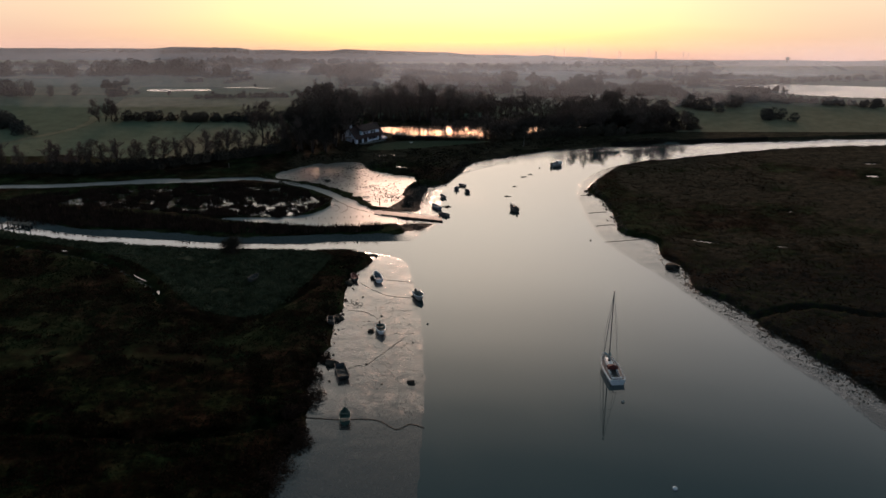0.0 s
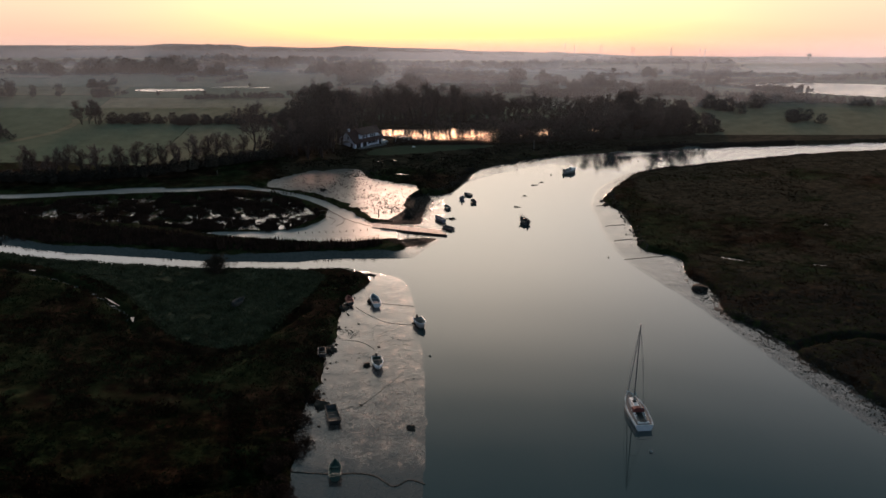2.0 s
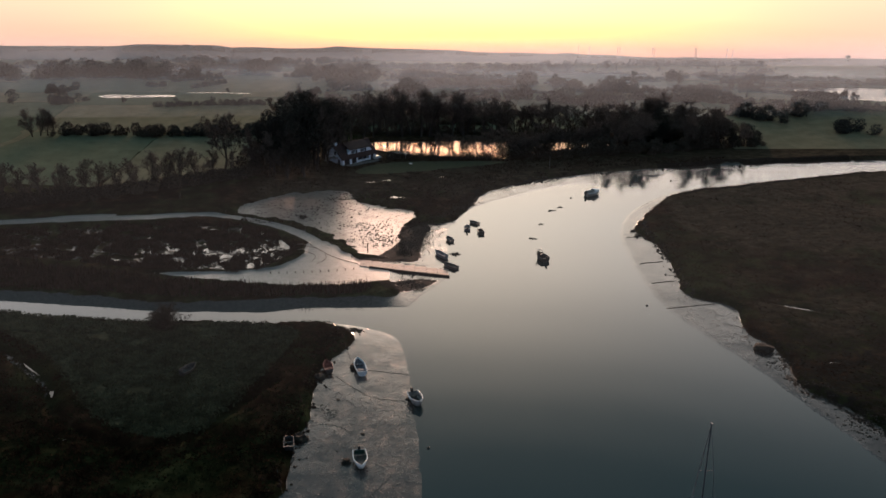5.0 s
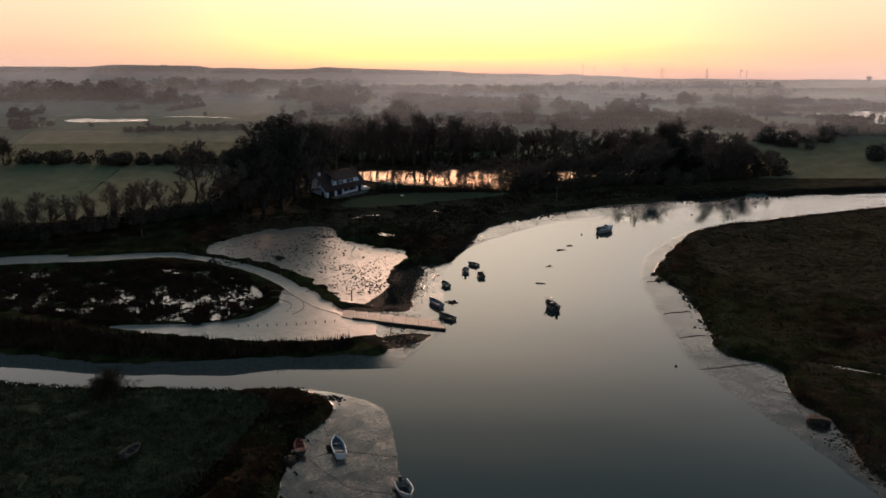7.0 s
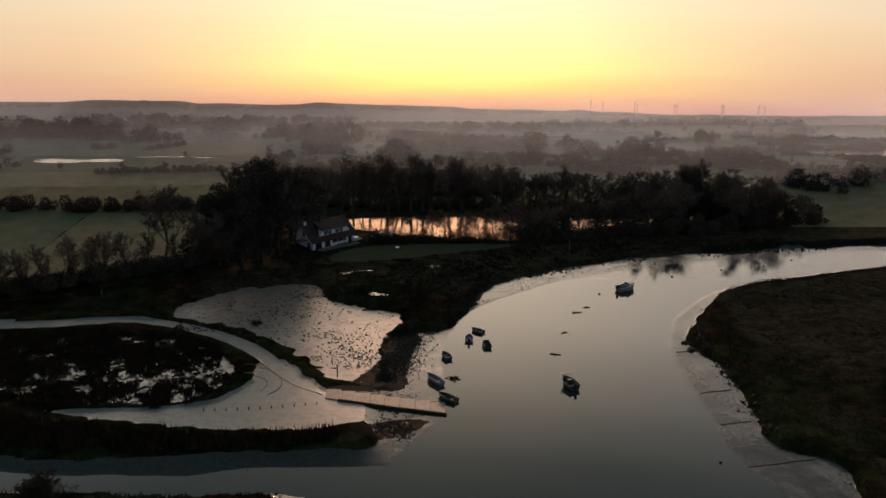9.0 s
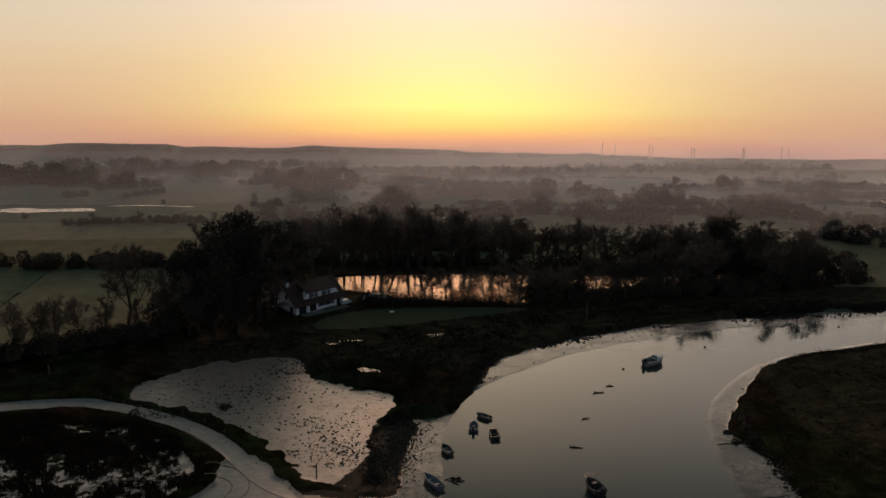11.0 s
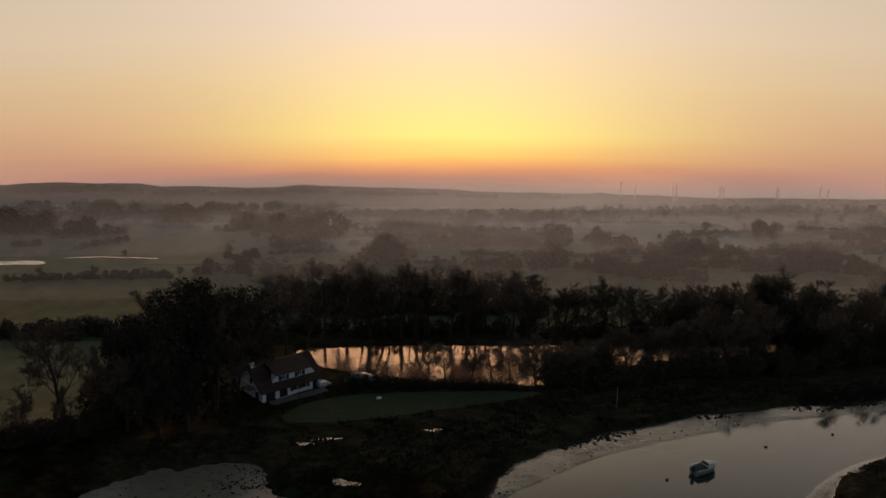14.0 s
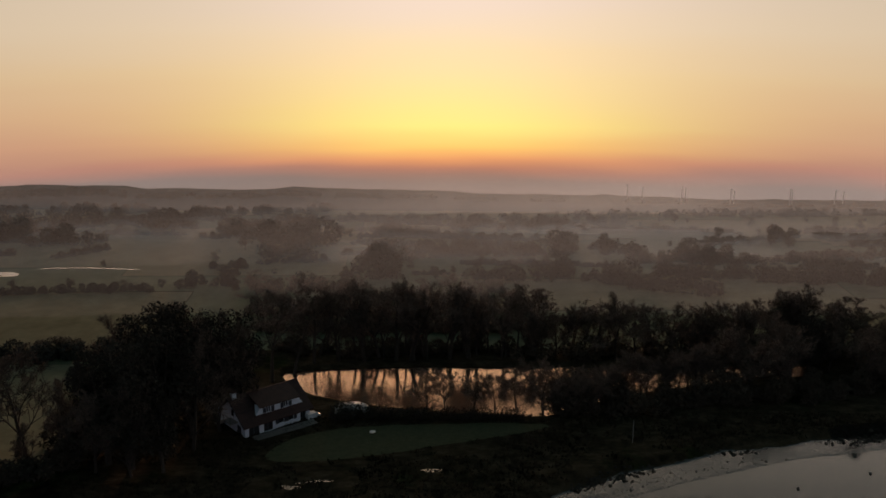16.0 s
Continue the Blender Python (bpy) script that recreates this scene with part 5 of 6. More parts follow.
    part("rope_coil", lathe_bm([(0.34, F + 0.03), (0.36, F + 0.12), (0.2, F + 0.15), (0.18, F + 0.05)], 12), ROPE, y).location = (0.3, -3.9, 0)
    bag = rough_lump(9, 0.34, 2.6)
    part("sail_bag", bag, COVER_GREEN, y, "pale green sail cover at the mast foot").location = (0.18, 1.75, F + 1.15)
    part("tiller", rod_bm([(0, -4.7, F + 0.3), (0.1, -3.4, F + 0.55)], 0.04, 5), WOOD, y)
    m = part("mast", rod_bm([(0, 1.5, F + 0.4), (0, 1.5, 8.6), (0, 1.4, 15.7)], 0.11, 6, 0.08), ALLOY, y, "bare dark mast")
    for s in (-1, 1):
        part("spreader", rod_bm([(0, 1.46, 9.0), (s * 1.0, 1.35, 9.1)], 0.035, 4), ALLOY, m)
    part("masthead", box_bm(-0.14, 1.15, 15.7, 0.14, 1.6, 15.86, 0.02), ALLOY, m)
    part("boom", rod_bm([(0, 1.4, F + 1.5), (0, -3.0, F + 1.65)], 0.08, 6), ALLOY, y)
    part("furled_sail", rod_bm([(0, 1.2, F + 1.68), (0, -1.0, F + 1.86), (0, -2.9, F + 1.78)], 0.16, 6, 0.10), GREY_PAINT, y)
    part("furled_jib", rod_bm([(0, 5.05, F + 0.55), (0, 3.2, 8.5), (0, 1.45, 15.6)], 0.085, 5, 0.05), GREY_PAINT, y)
    for pts in ([(0, -5.1, F + 0.1), (0, 1.4, 15.7)], [(1.5, 1.3, F + 0.1), (1.0, 1.35, 9.1), (0, 1.4, 15.5)], [(-1.5, 1.3, F + 0.1), (-1.0, 1.35, 9.1), (0, 1.4, 15.5)]):
        part("stay", rod_bm(pts, 0.022, 4), ALLOY, y)
    part("pulpit", rod_bm([(-0.75, 4.0, F + 0.2), (-0.7, 4.05, F + 0.85), (0, 5.3, F + 0.95), (0.7, 4.05, F + 0.85), (0.75, 4.0, F + 0.2)], 0.03, 5), ALLOY, y)
    part("pushpit", rod_bm([(-1.2, -4.4, F), (-1.2, -4.4, F + 0.65), (-1.15, -5.15, F + 0.65), (1.15, -5.15, F + 0.65), (1.2, -4.4, F + 0.65), (1.2, -4.4, F)], 0.03, 5), ALLOY, y)
    for s in (-1, 1):
        for k in range(4):
            t = 0.2 + 0.19 * k
            x = s * (beam_at(t, B, 2.0) - 0.08)
            part("stanchion", rod_bm([(x, (t - 0.5) * L, F), (x, (t - 0.5) * L, F + 0.7)], 0.02, 4), ALLOY, y)
    return y


def launch(name, label, at, turn, length=5.4, beam=2.4, cuddy=True, hull=DARK_HULL, top=WHITE_GEL, rails=False, floor=None):
    """A small motor boat with a foredeck cuddy or a rail frame."""
    b = dinghy(name, label, at, turn, length, beam, hull, top, DARK_HULL, 2.0, free=0.62 if floor else 0.8, motor=True, benches=1, floor=floor)
    if cuddy:
        prof = [(-beam * 0.36, 0.78), (-beam * 0.3, 1.35), (-beam * 0.15, 1.5), (beam * 0.15, 1.5), (beam * 0.3, 1.35), (beam * 0.36, 0.78)]
        cb = prism_bm(prof, 0.02 * length, 0.34 * length)
        for v in cb.verts:
            if v.co.y > 0.2 * length:
                v.co.x *= 0.5
                v.co.z = 0.85 + (v.co.z - 0.78) * 0.4
        c = part("cuddy", cb, top, b, "low cabin")
        part("windscreen", box_bm(-beam * 0.27, 0.02 * length - 0.05, 1.05, beam * 0.27, 0.02 * length - 0.01, 1.33), GLASS, c)
    if rails:
        for pts in ([(-0.7, 1.0, 0.8), (-0.7, 1.0, 1.6), (0.7, 1.0, 1.6), (0.7, 1.0, 0.8)], [(-0.7, 1.0, 1.6), (-0.45, 1.7, 1.45), (0.45, 1.7, 1.45), (0.7, 1.0, 1.6)], [(0, 1.0, 0.8), (0, 1.0, 1.6)]):
            part("rail", rod_bm(pts, 0.045, 5), ALLOY, b, "pale tubular rail")
        part("console", box_bm(-0.4, -0.3, 0.1, 0.4, 0.3, 1.15, 0.06), DARK_HULL, b)
    return b


sailing_yacht((36.35, 164.6, 0), 4)
dinghy("rowing_boat", "white open boat with blue inside aground on mud", (-9.0, 208.1, 0.42), 14, 5.4, 2.1, WHITE_GEL, WHITE_GEL, BLUE_GREY, tilt=(0, 5), floor=BLUE_GREY)
launch("motor_launch", "pale grey open launch with outboard aground at the water's edge", (0.4, 197.6, 0.30), 200, 4.4, 2.3, False, GREY_PAINT, WHITE_GEL).children[0]["label"] = "dull grey hull"
launch("motor_dinghy", "white dinghy with dark teal inside and outboard on the mud", (-7.3, 181.2, 0.42), 188, 5.0, 2.3, False, WHITE_GEL, WHITE_GEL, floor=GREEN_HULL)
punt("flat_punt", "square grey work punt lying on wet mud", (-14.0, 163.8, 0.34), 14, 5.0, 2.1, DARK_HULL, WOOD, DARK_HULL)
dinghy("green_dinghy", "dark green dinghy beside a mud runnel", (-12.3, 148.0, 0.40), 4, 5.0, 2.2, GREEN_HULL, GREEN_HULL, GREEN_HULL, tilt=(0, -3))
dinghy("red_dinghy", "dark dinghy with dull red inside at the marsh edge", (-14.2, 208.2, 0.55), 14, 3.8, 1.7, DARK_HULL, RED_PAINT, RED_PAINT, tilt=(0, -4), free=0.45, floor=RED_PAINT)
punt("small_punt", "small dark punt with pale floor under the bank", (-17.7, 185.0, 0.62), 6, 2.5, 1.5, DARK_HULL, DARK_HULL, WOOD)
dinghy("stranded_dinghy", "old grey dinghy lying tilted in marsh grass", (-36.6, 206.2, 1.15), -30, 3.8, 1.6, DARK_HULL, WOOD, DARK_HULL, tilt=(0, 14))
launch("moored_launch", "dark moored launch with tubular rails in midstream", (26.4, 255.6, 0.06), 24, 4.0, 2.3, False, DARK_HULL, DARK_HULL, True)
launch("cabin_boat", "white cabin boat moored in the bend", (43.7, 297.2, 0.05), -62, 4.7, 2.3, True, GREY_PAINT, WHITE_GEL)
dinghy("moored_dinghy", "low dark dinghy with pale thwart moored afloat", (13.2, 276.8, 0.02), 52, 2.9, 1.4, DARK_HULL, DARK_HULL, GREY_PAINT, free=0.38)
punt("box_punt", "dark square punt moored afloat", (14.4, 270.8, -0.12), 8, 2.2, 1.3, DARK_HULL, DARK_HULL, WOOD)
dinghy("small_launch", "small blue-grey launch with white fenders moored afloat", (11.5, 273.5, 0.02), -4, 3.0, 1.6, BLUE_GREY, GREY_PAINT, BLUE_GREY, free=0.42, motor=True)
dinghy("shore_dinghy", "dark dinghy with pale bench at the mud's edge", (7.3, 266.3, 0.10), 24, 3.0, 1.5, DARK_HULL, DARK_HULL, GREY_PAINT, free=0.42)
dinghy("blue_dinghy", "dark blue dinghy with white rim hauled up on mud", (5.2, 257.4, 0.22), 34, 4.6, 1.7, BLUE_GREY, GREY_PAINT, BLUE_GREY, tilt=(0, 6), free=0.45)
dinghy("slip_dinghy", "dark open dinghy beside the slipway", (7.1, 251.4, 0.06), 48, 4.2, 1.7, DARK_HULL, DARK_HULL, DARK_HULL, free=0.45)


# ---- moorings, drift and stones ----
def buoy(x, y, r, material, label, z=0.0):
    b = thing("mooring_buoy", label, "buoy", "mooring buoys", at=(x, y, z))
    part("float", lathe_bm([(0.0, -0.5 * r), (0.7 * r, -0.3 * r), (r, 0.25 * r), (0.85 * r, 0.75 * r), (0.4 * r, 1.05 * r), (0.08 * r, 1.12 * r)]), material, b)
    part("ring", rod_bm([(0.14 * r * math.cos(a), 0, 1.12 * r + 0.14 * r * math.sin(a) + 0.1 * r) for a in (0, 1.57, 3.14, 4.71, 6.28)], 0.05 * r, 5), BLACK, b)


buoy(36.5, 153.3, 0.32, GREY_PAINT, "grey-white mooring buoy floating near the yacht")
buoy(39.5, 127.2, 0.40, WHITE_GEL, "white mooring buoy floating in midstream")
for x, y in ((46.6, 231.4), (54.6, 304.5), (65.9, 308.4), (75.6, 310.8), (82.8, 314.3), (38, 294.9), (2.2, 185.1)):
    buoy(x if x != 46.6 else 43.7, y if x != 46.6 else 232.6, 0.22, BLACK, "small dark mooring buoy on still water")


def drift(x, y, length, turn, seed):
    rng = np.random.RandomState(seed)
    d = thing("driftwood", "weed-hung driftwood lying just awash", "driftwood", "drift in the river", at=(x, y, 0), turn=turn, scale=0.75)
    part("log", rod_bm([(-length / 2, 0, 0.02), (-length * 0.1, 0.12, 0.12), (length * 0.25, -0.05, 0.10), (length / 2, 0.1, 0.0)], 0.16, 6, 0.07), ROCK, d)
    for k in range(3):
        a = rng.uniform(0, 6.28)
        part("branch", rod_bm([(length * rng.uniform(-0.3, 0.3), 0, 0.08), (length * rng.uniform(-0.3, 0.3) + math.cos(a), math.sin(a), 0.25)], 0.07, 5, 0.03), ROCK, d)
    part("weed", rough_lump(seed, 0.32, 0.5), ROCK, d)


for k, (x, y, l, tu) in enumerate(((25.8, 267.3, 2.6, -8), (28.5, 276.4, 1.4, 40), (32.2, 285.5, 2.4, 8), (34.5, 288, 1.6, 0), (5.8, 283.0, 2.0, -10), (-29, 131.5, 2.4, 60))):
    drift(x, y, l, tu, 60 + k)


def snag(x, y, r, seed):
    """A low tangle of roots and weed left on the mud."""
    rng = np.random.RandomState(seed)
    t = thing("snag", "dark weed-hung root tangle stranded on the mud", "driftwood", at=(x, y, height_at(x, y)))
    part("weed", rough_lump(seed, 0.55 * r, 0.5, 2, 0.5), ROCK, t)
    for k in range(9):
        a = 0.7 * k + rng.uniform(-0.3, 0.3)
        L = r * rng.uniform(0.7, 1.4)
        part("root", rod_bm([(0, 0, 0.12), (0.5 * L * math.cos(a), 0.5 * L * math.sin(a), rng.uniform(0.15, 0.5)), (L * math.cos(a + 0.2), L * math.sin(a + 0.2), rng.uniform(-0.05, 0.3))], 0.13, 5, 0.05), ROCK, t)


snag(-26.3, 280.2, 1.3, 71)
snag(8.3, 258.4, 1.2, 72)


def stone(x, y, r, seed, squash=0.55, label="dark weed-covered stone on the mud"):
    b = tagged(new("stone", None), label, "stone", "stones on the mud")
    b.location = (x, y, height_at(x, y) + 0.1 * r)
    part("block", rough_lump(seed, r, squash), ROCK, b)


for k, (x, y, r) in enumerate(((60.2, 214.6, 1.5), (-1.0, 160.4, 0.75), (-6.4, 160, 0.2), (-9.9, 208.9, 0.9), (-16.3, 167.6, 1.2), (-9.3, 181.6, 0.8), (-16.6, 187.4, 1.2), (49.2, 268.6, 0.7), (48.8, 271.6, 0.6), (-11.8, 198.5, 0.25), (-7.4, 188.7, 0.3), (-9.5, 167.6, 0.3), (-0.8, 198.8, 0.45), (-15.5, 205.5, 1.0))):
    stone(x, y, r, 80 + k)


RUSSET_BUSH = two_tone("russet_shrub", (0.012, 0.007, 0.005), (0.045, 0.026, 0.018), 0.8, 0.95, bump=0.0, spec=0.05)


# scattered rubble, weed and clods on the mud, too many to count
def clods(name, label, spots, n, size, seed, material, cluster=False):
    rng = np.random.RandomState(seed)
    tris = []
    for _ in range(n):
        x0, y0, x1, y1, w = spots[rng.randint(len(spots))]
        t = rng.rand()
        x, y = x0 + (x1 - x0) * t + rng.normal(0, w), y0 + (y1 - y0) * t + rng.normal(0, w)
        z = height_at(x, y)
        if z < 0.02 or (cluster and lumps(np.array(x * 0.6), np.array(y), 5.0, 3, 50) < 0.5):
            continue
        s = size * rng.uniform(0.4, 1.5) ** 1.5
        top = np.array((x + rng.normal(0, 0.2 * s), y + rng.normal(0, 0.2 * s), z + 0.55 * s))
        a0 = rng.rand() * 6.28
        ring = [np.array((x + s * rng.uniform(0.6, 1.2) * math.cos(a0 + 1.257 * k), y + s * rng.uniform(0.6, 1.2) * math.sin(a0 + 1.257 * k), z - 0.05)) for k in range(5)]
        mid = [0.45 * r + 0.55 * top + np.array((0, 0, 0.12 * s)) for r in ring]
        for k in range(5):
            j = (k + 1) % 5
            tris += [(ring[k], ring[j], mid[j]), (ring[k], mid[j], mid[k]), (mid[k], mid[j], top)]
    return tagged(new(name, tri_mesh(name, tris, material)), label, "rubble", kind="stuff")


clods("shore_rubble", "dark weedy rubble along the point's foreshore", [(4, 276, 1, 262, 1.3), (1, 272, 0, 258, 1.3), (5, 278, 14, 289, 0.9), (-3, 252, 3, 247, 1.6), (-3, 244, 2, 240, 1.2), (-2, 266, -2, 258, 1.0)], 3600, 0.13, 5, ROCK)
clods("bank_clods", "slumped clods of turf at the foot of the eroded banks", [(62, 202, 60.5, 214, 1.4), (60.5, 214, 58.5, 232, 1.2), (52, 240, 52, 262, 0.7), (51, 272, 57, 287, 0.7), (70.5, 187, 62, 201, 1.5), (84, 148, 71, 186, 1.7), (80, 150, 63, 196, 1.8), (15, 290, 31, 304, 0.7), (31, 304, 52, 312.5, 0.9), (52, 312.5, 100, 322.5, 0.8)], 620, 0.15, 6, ROCK)
clods("bank_tufts", "clods and tufts fallen from the near marsh edge", [(-12.5, 220, -15, 210, 0.9), (-15, 210, -17.6, 184, 1.0), (-17.6, 184, -19.8, 158, 1.2), (-19.8, 158, -22, 128, 1.3)], 420, 0.26, 7, RUSSET_BUSH)
clods("mud_lumps", "low ridges and lumps in the drying mud", [(-11, 187, -4, 184, 2.5), (-9, 178, -3, 170, 2.4), (-7, 172, -1, 186, 1.5), (-14, 196, -12, 193, 0.8), (-1, 178, 0.5, 130, 0.5), (-28, 285, -8, 282, 4), (-16, 276, -6, 268, 3.5), (-22, 292, -14, 297, 2.5)], 2200, 0.10, 8, ROCK, True)


clods("pan_specks", "small clods and weed scattered over the mud pan", [(-36, 288, -6, 284, 5), (-30, 282, -8, 272, 4), (-20, 295, -14, 292, 3), (-12, 268, -4, 262, 3)], 2200, 0.13, 9, ROCK, True)
clods("pan_clods", "scattered dark clods on the pale mud pan", [(-38, 288, -6, 284, 4.5), (-30, 282, -6, 270, 4), (-20, 296, -14, 292, 3), (-9, 276, -4, 262, 2.5)], 800, 0.17, 19, ROCK)
clods("north_shore_clods", "dark clods and weed on the north bank's mud", [(13, 291.4, 18.5, 300, 0.4), (18.5, 300, 30, 307.3, 0.5), (30, 307.3, 44, 312.8, 0.7), (44, 312.8, 70, 318.6, 0.8), (70, 318.6, 100, 323.2, 0.6)], 1100, 0.27, 12, ROCK, True)
clods("east_point_clods", "large slumped clods along the eastern point", [(53.2, 254, 51.6, 267, 0.8), (51.4, 267, 52, 276, 0.5), (53.5, 236, 52.5, 250, 0.7)], 260, 0.26, 14, ROCK)
clods("gully_clods", "dark slumped mud and weed on the gullied eastern slope", [(86, 145, 74, 172, 1.6), (74, 172, 66, 192, 1.6), (69, 189, 60, 212, 1.4), (90, 132, 82, 152, 1.8)], 2200, 0.17, 23, ROCK, True)
clods("creek_mouth_rubble", "weedy rubble at the corner of the near marsh", [(-14, 222.6, -9.6, 222.6, 0.6)], 160, 0.22, 15, ROCK)
clods("point_weed", "dark weed-grown hummocks between mud pan and shore", [(2, 276, -1.5, 262, 0.9), (1.5, 273, 0.5, 264, 1.3), (-4, 251.2, -1, 248, 0.8)], 1500, 0.17, 10, ROCK)


def mud_ridges():
    """Long low ripples left in the drying mud."""
    rng = np.random.RandomState(11)
    tris = []
    for _ in range(1100):
        x, y = rng.choice((-6.5, -5, -3, -8)) + rng.normal(0, 2.2), rng.uniform(158, 198)
        if not (-15 < x < 0.3):
            continue
        z = height_at(x, y)
        a = radians(rng.normal(-55 if y < 176 else 10, 18))
        L, w, h = rng.uniform(0.3, 1.3), rng.uniform(0.025, 0.06), rng.uniform(0.012, 0.03)
        d, n = np.array((math.cos(a), math.sin(a), 0)) * L / 2, np.array((-math.sin(a), math.cos(a), 0)) * w
        c = np.array((x, y, z - 0.01))
        t0, t1 = c - d * 0.7 + (0, 0, h), c + d * 0.7 + (0, 0, h)
        for s in (-1, 1):
            tris += [(c - d, c + n * s - d * 0.5, t0), (c + n * s - d * 0.5, c + n * s + d * 0.5, t0), (c + n * s + d * 0.5, t1, t0), (c + n * s + d * 0.5, c + d, t1)]
    return tagged(new("mud_ridges", tri_mesh("mud_ridges", tris, WET_MUD)), "low ripples and drag marks in wet mud", "mud", kind="stuff")


WET_MUD = two_tone("wet_mud", (0.045, 0.037, 0.032), (0.09, 0.075, 0.066), 1.5, 0.5, bump=0.1)
mud_ridges()


# low brushwood dams across the eastern mud
def brush_dam(x0, y0, x1, y1, seed):
    rng = np.random.RandomState(seed)
    d = thing("brushwood_dam", "low brushwood dam staked across the mud", "dam", "dams across the mud")
    n = int(math.hypot(x1 - x0, y1 - y0) / 0.5)
    for k in range(n):
        t = k / n
        x, y = x0 + (x1 - x0) * t, y0 + (y1 - y0) * t + rng.normal(0, 0.06)
        z = height_at(x, y)
        part("stake", rod_bm([(x, y, z - 0.1), (x + rng.normal(0, 0.04), y, z + rng.uniform(0.06, 0.2))], 0.035, 5), WOOD, d)
    pts = [(x0 + (x1 - x0) * k / 8, y0 + (y1 - y0) * k / 8 + rng.normal(0, 0.08), height_at(x0 + (x1 - x0) * k / 8, y0 + (y1 - y0) * k / 8) + 0.04) for k in range(9)]
    part("brushwood", rod_bm(pts, 0.05, 6), WOOD, d)


brush_dam(47.2, 231.4, 57, 233.0, 1)
brush_dam(46.5, 253.0, 51.5, 253.8, 2)
brush_dam(46.8, 243.0, 51.5, 243.8, 3)
brush_dam(46.6, 268.0, 50, 268.2, 4)


# tyre ruts curving over the hard
def tyre_rut(pts):
    ln = smooth_line(pts, 8)
    bm = rod_bm([(x, y, height_at(x, y) - 0.04) for x, y in ln], 0.11, 5)
    return tagged(part("tyre_rut", bm, WET_MUD, None), "shallow muddy tyre rut in the wet hard", "tyre rut", "tyre ruts on the hard")


tyre_rut([(-26, 261.5), (-22.2, 261.6), (-19.4, 258.6), (-18.8, 255), (-20.4, 252.4)])
tyre_rut([(-25.4, 258.8), (-22.6, 258.6), (-21, 256.4), (-21.6, 253.4)])
tyre_rut([(-30, 270.5), (-24, 264.6), (-17.5, 256.4), (-12, 252.4)])


# mooring ropes across the mud, and the runnel's lip
def rope(pts, r=0.028):
    ln = smooth_line([(x, y) for x, y in pts], 6)
    bm = rod_bm([(x, y, height_at(x, y) + r) for x, y in ln], r, 4)
    me = bpy.data.meshes.new("mooring_rope")
    bm.to_mesh(me)
    bm.free()
    me.materials.append(ROPE)
    tagged(new("mooring_rope", me), "muddy mooring rope lying across the flat", "rope", "mooring ropes")


for pts in ([(-7.8, 208), (-4, 207.2), (-0.9, 206.7)], [(-12.9, 206.2), (-9.5, 202), (-6.1, 199.1), (-1.2, 198.1)], [(-12.9, 166), (-11, 167.2), (-9.5, 167.5), (-3, 178)], [(-8.4, 184), (-8.2, 187.5), (-10.9, 190.7), (-14.5, 191.5)],
            [(-10.4, 210.8), (-12, 216.5)], [(-15.2, 168.5), (-17.5, 175), (-18.5, 178.5)], [(-12.4, 151), (-13, 158), (-13.6, 161)]):
    rope(pts)


# a dark runnel wandering over the flat
bm = rod_bm([(x, y, height_at(x, y) + 0.01) for x, y in smooth_line([(-19, 148.3), (-13, 147.7), (-9, 147.9), (-6.2, 147.1), (-3.5, 144.6), (-1.2, 146.2), (1.2, 145.1)], 6)], 0.11, 5)
me = bpy.data.meshes.new("mud_runnel")
bm.to_mesh(me)
bm.free()
me.materials.append(ROCK)
tagged(new("mud_runnel", me), "narrow dark runnel lip across the mud flat", "runnel")


# ---- slipway, fence posts, sign, pole ----
slip = thing("slipway", "wet concrete slipway running down to the water", "slipway", kind="structure")
for k in range(8):
    t0, t1 = k / 8, (k + 1) / 8
    xa, xb = -11.5 + 18.2 * t0, -11.5 + 18.2 * t1 - 0.06
    ya, yb = 252.6 - 4.4 * t0, 252.6 - 4.4 * t1
    za, zb = 0.56 - 0.42 * t0, 0.56 - 0.42 * t1
    bm = bmesh.new()
    vs = [bm.verts.new(p) for p in ((xa, ya - 1.5, za), (xb, yb - 1.7, zb), (xb, yb + 1.9, zb), (xa, ya + 1.4, za), (xa, ya - 1.6, za - 0.8), (xb, yb - 1.8, zb - 0.8), (xb, yb + 2.0, zb - 0.8), (xa, ya + 1.5, za - 0.8))]
    for f in ((0, 1, 2, 3), (4, 7, 6, 5), (0, 4, 5, 1), (1, 5, 6, 2), (2, 6, 7, 3), (3, 7, 4, 0)):
        bm.faces.new([vs[i] for i in f])
    part("slab", bm, CONCRETE, slip)
kerb = rod_bm([(-9.5, 250.4, 0.42), (-2, 248.4, 0.26), (6.8, 246.4, 0.08)], 0.30, 7)
part("kerb", kerb, ROCK, slip, "dark weedy edge")


def post(x, y, h, r=0.09, label="short weathered timber post", group="posts along the hard"):
    z = height_at(x, y)
    p = thing("fence_post", label, "post", group, at=(x, y, z))
    part("shaft", lathe_bm([(r, -0.2), (r, h * 0.92), (r * 0.6, h)], 7), WOOD, p)


for k in range(11):
    t = k / 10
    post(-29.1 + 16.5 * t, 247.3 + 1.9 * t * t, 0.5, 0.07)
ln = smooth_line([(-46, 283), (-39.3, 280.4), (-28.4, 275), (-18.3, 263.6), (-13.4, 255.6)], 6)
for k in range(0, len(ln), 2):
    post(ln[k][0], ln[k][1], 0.5, 0.06, group="posts along the track")
post(-10.2, 258.6, 2.2, 0.10, "tall thin marker post on the mud", "marker posts")
post(-57.0, 291.5, 1.5, 0.16, "pale short sign post beside the track", "marker posts")
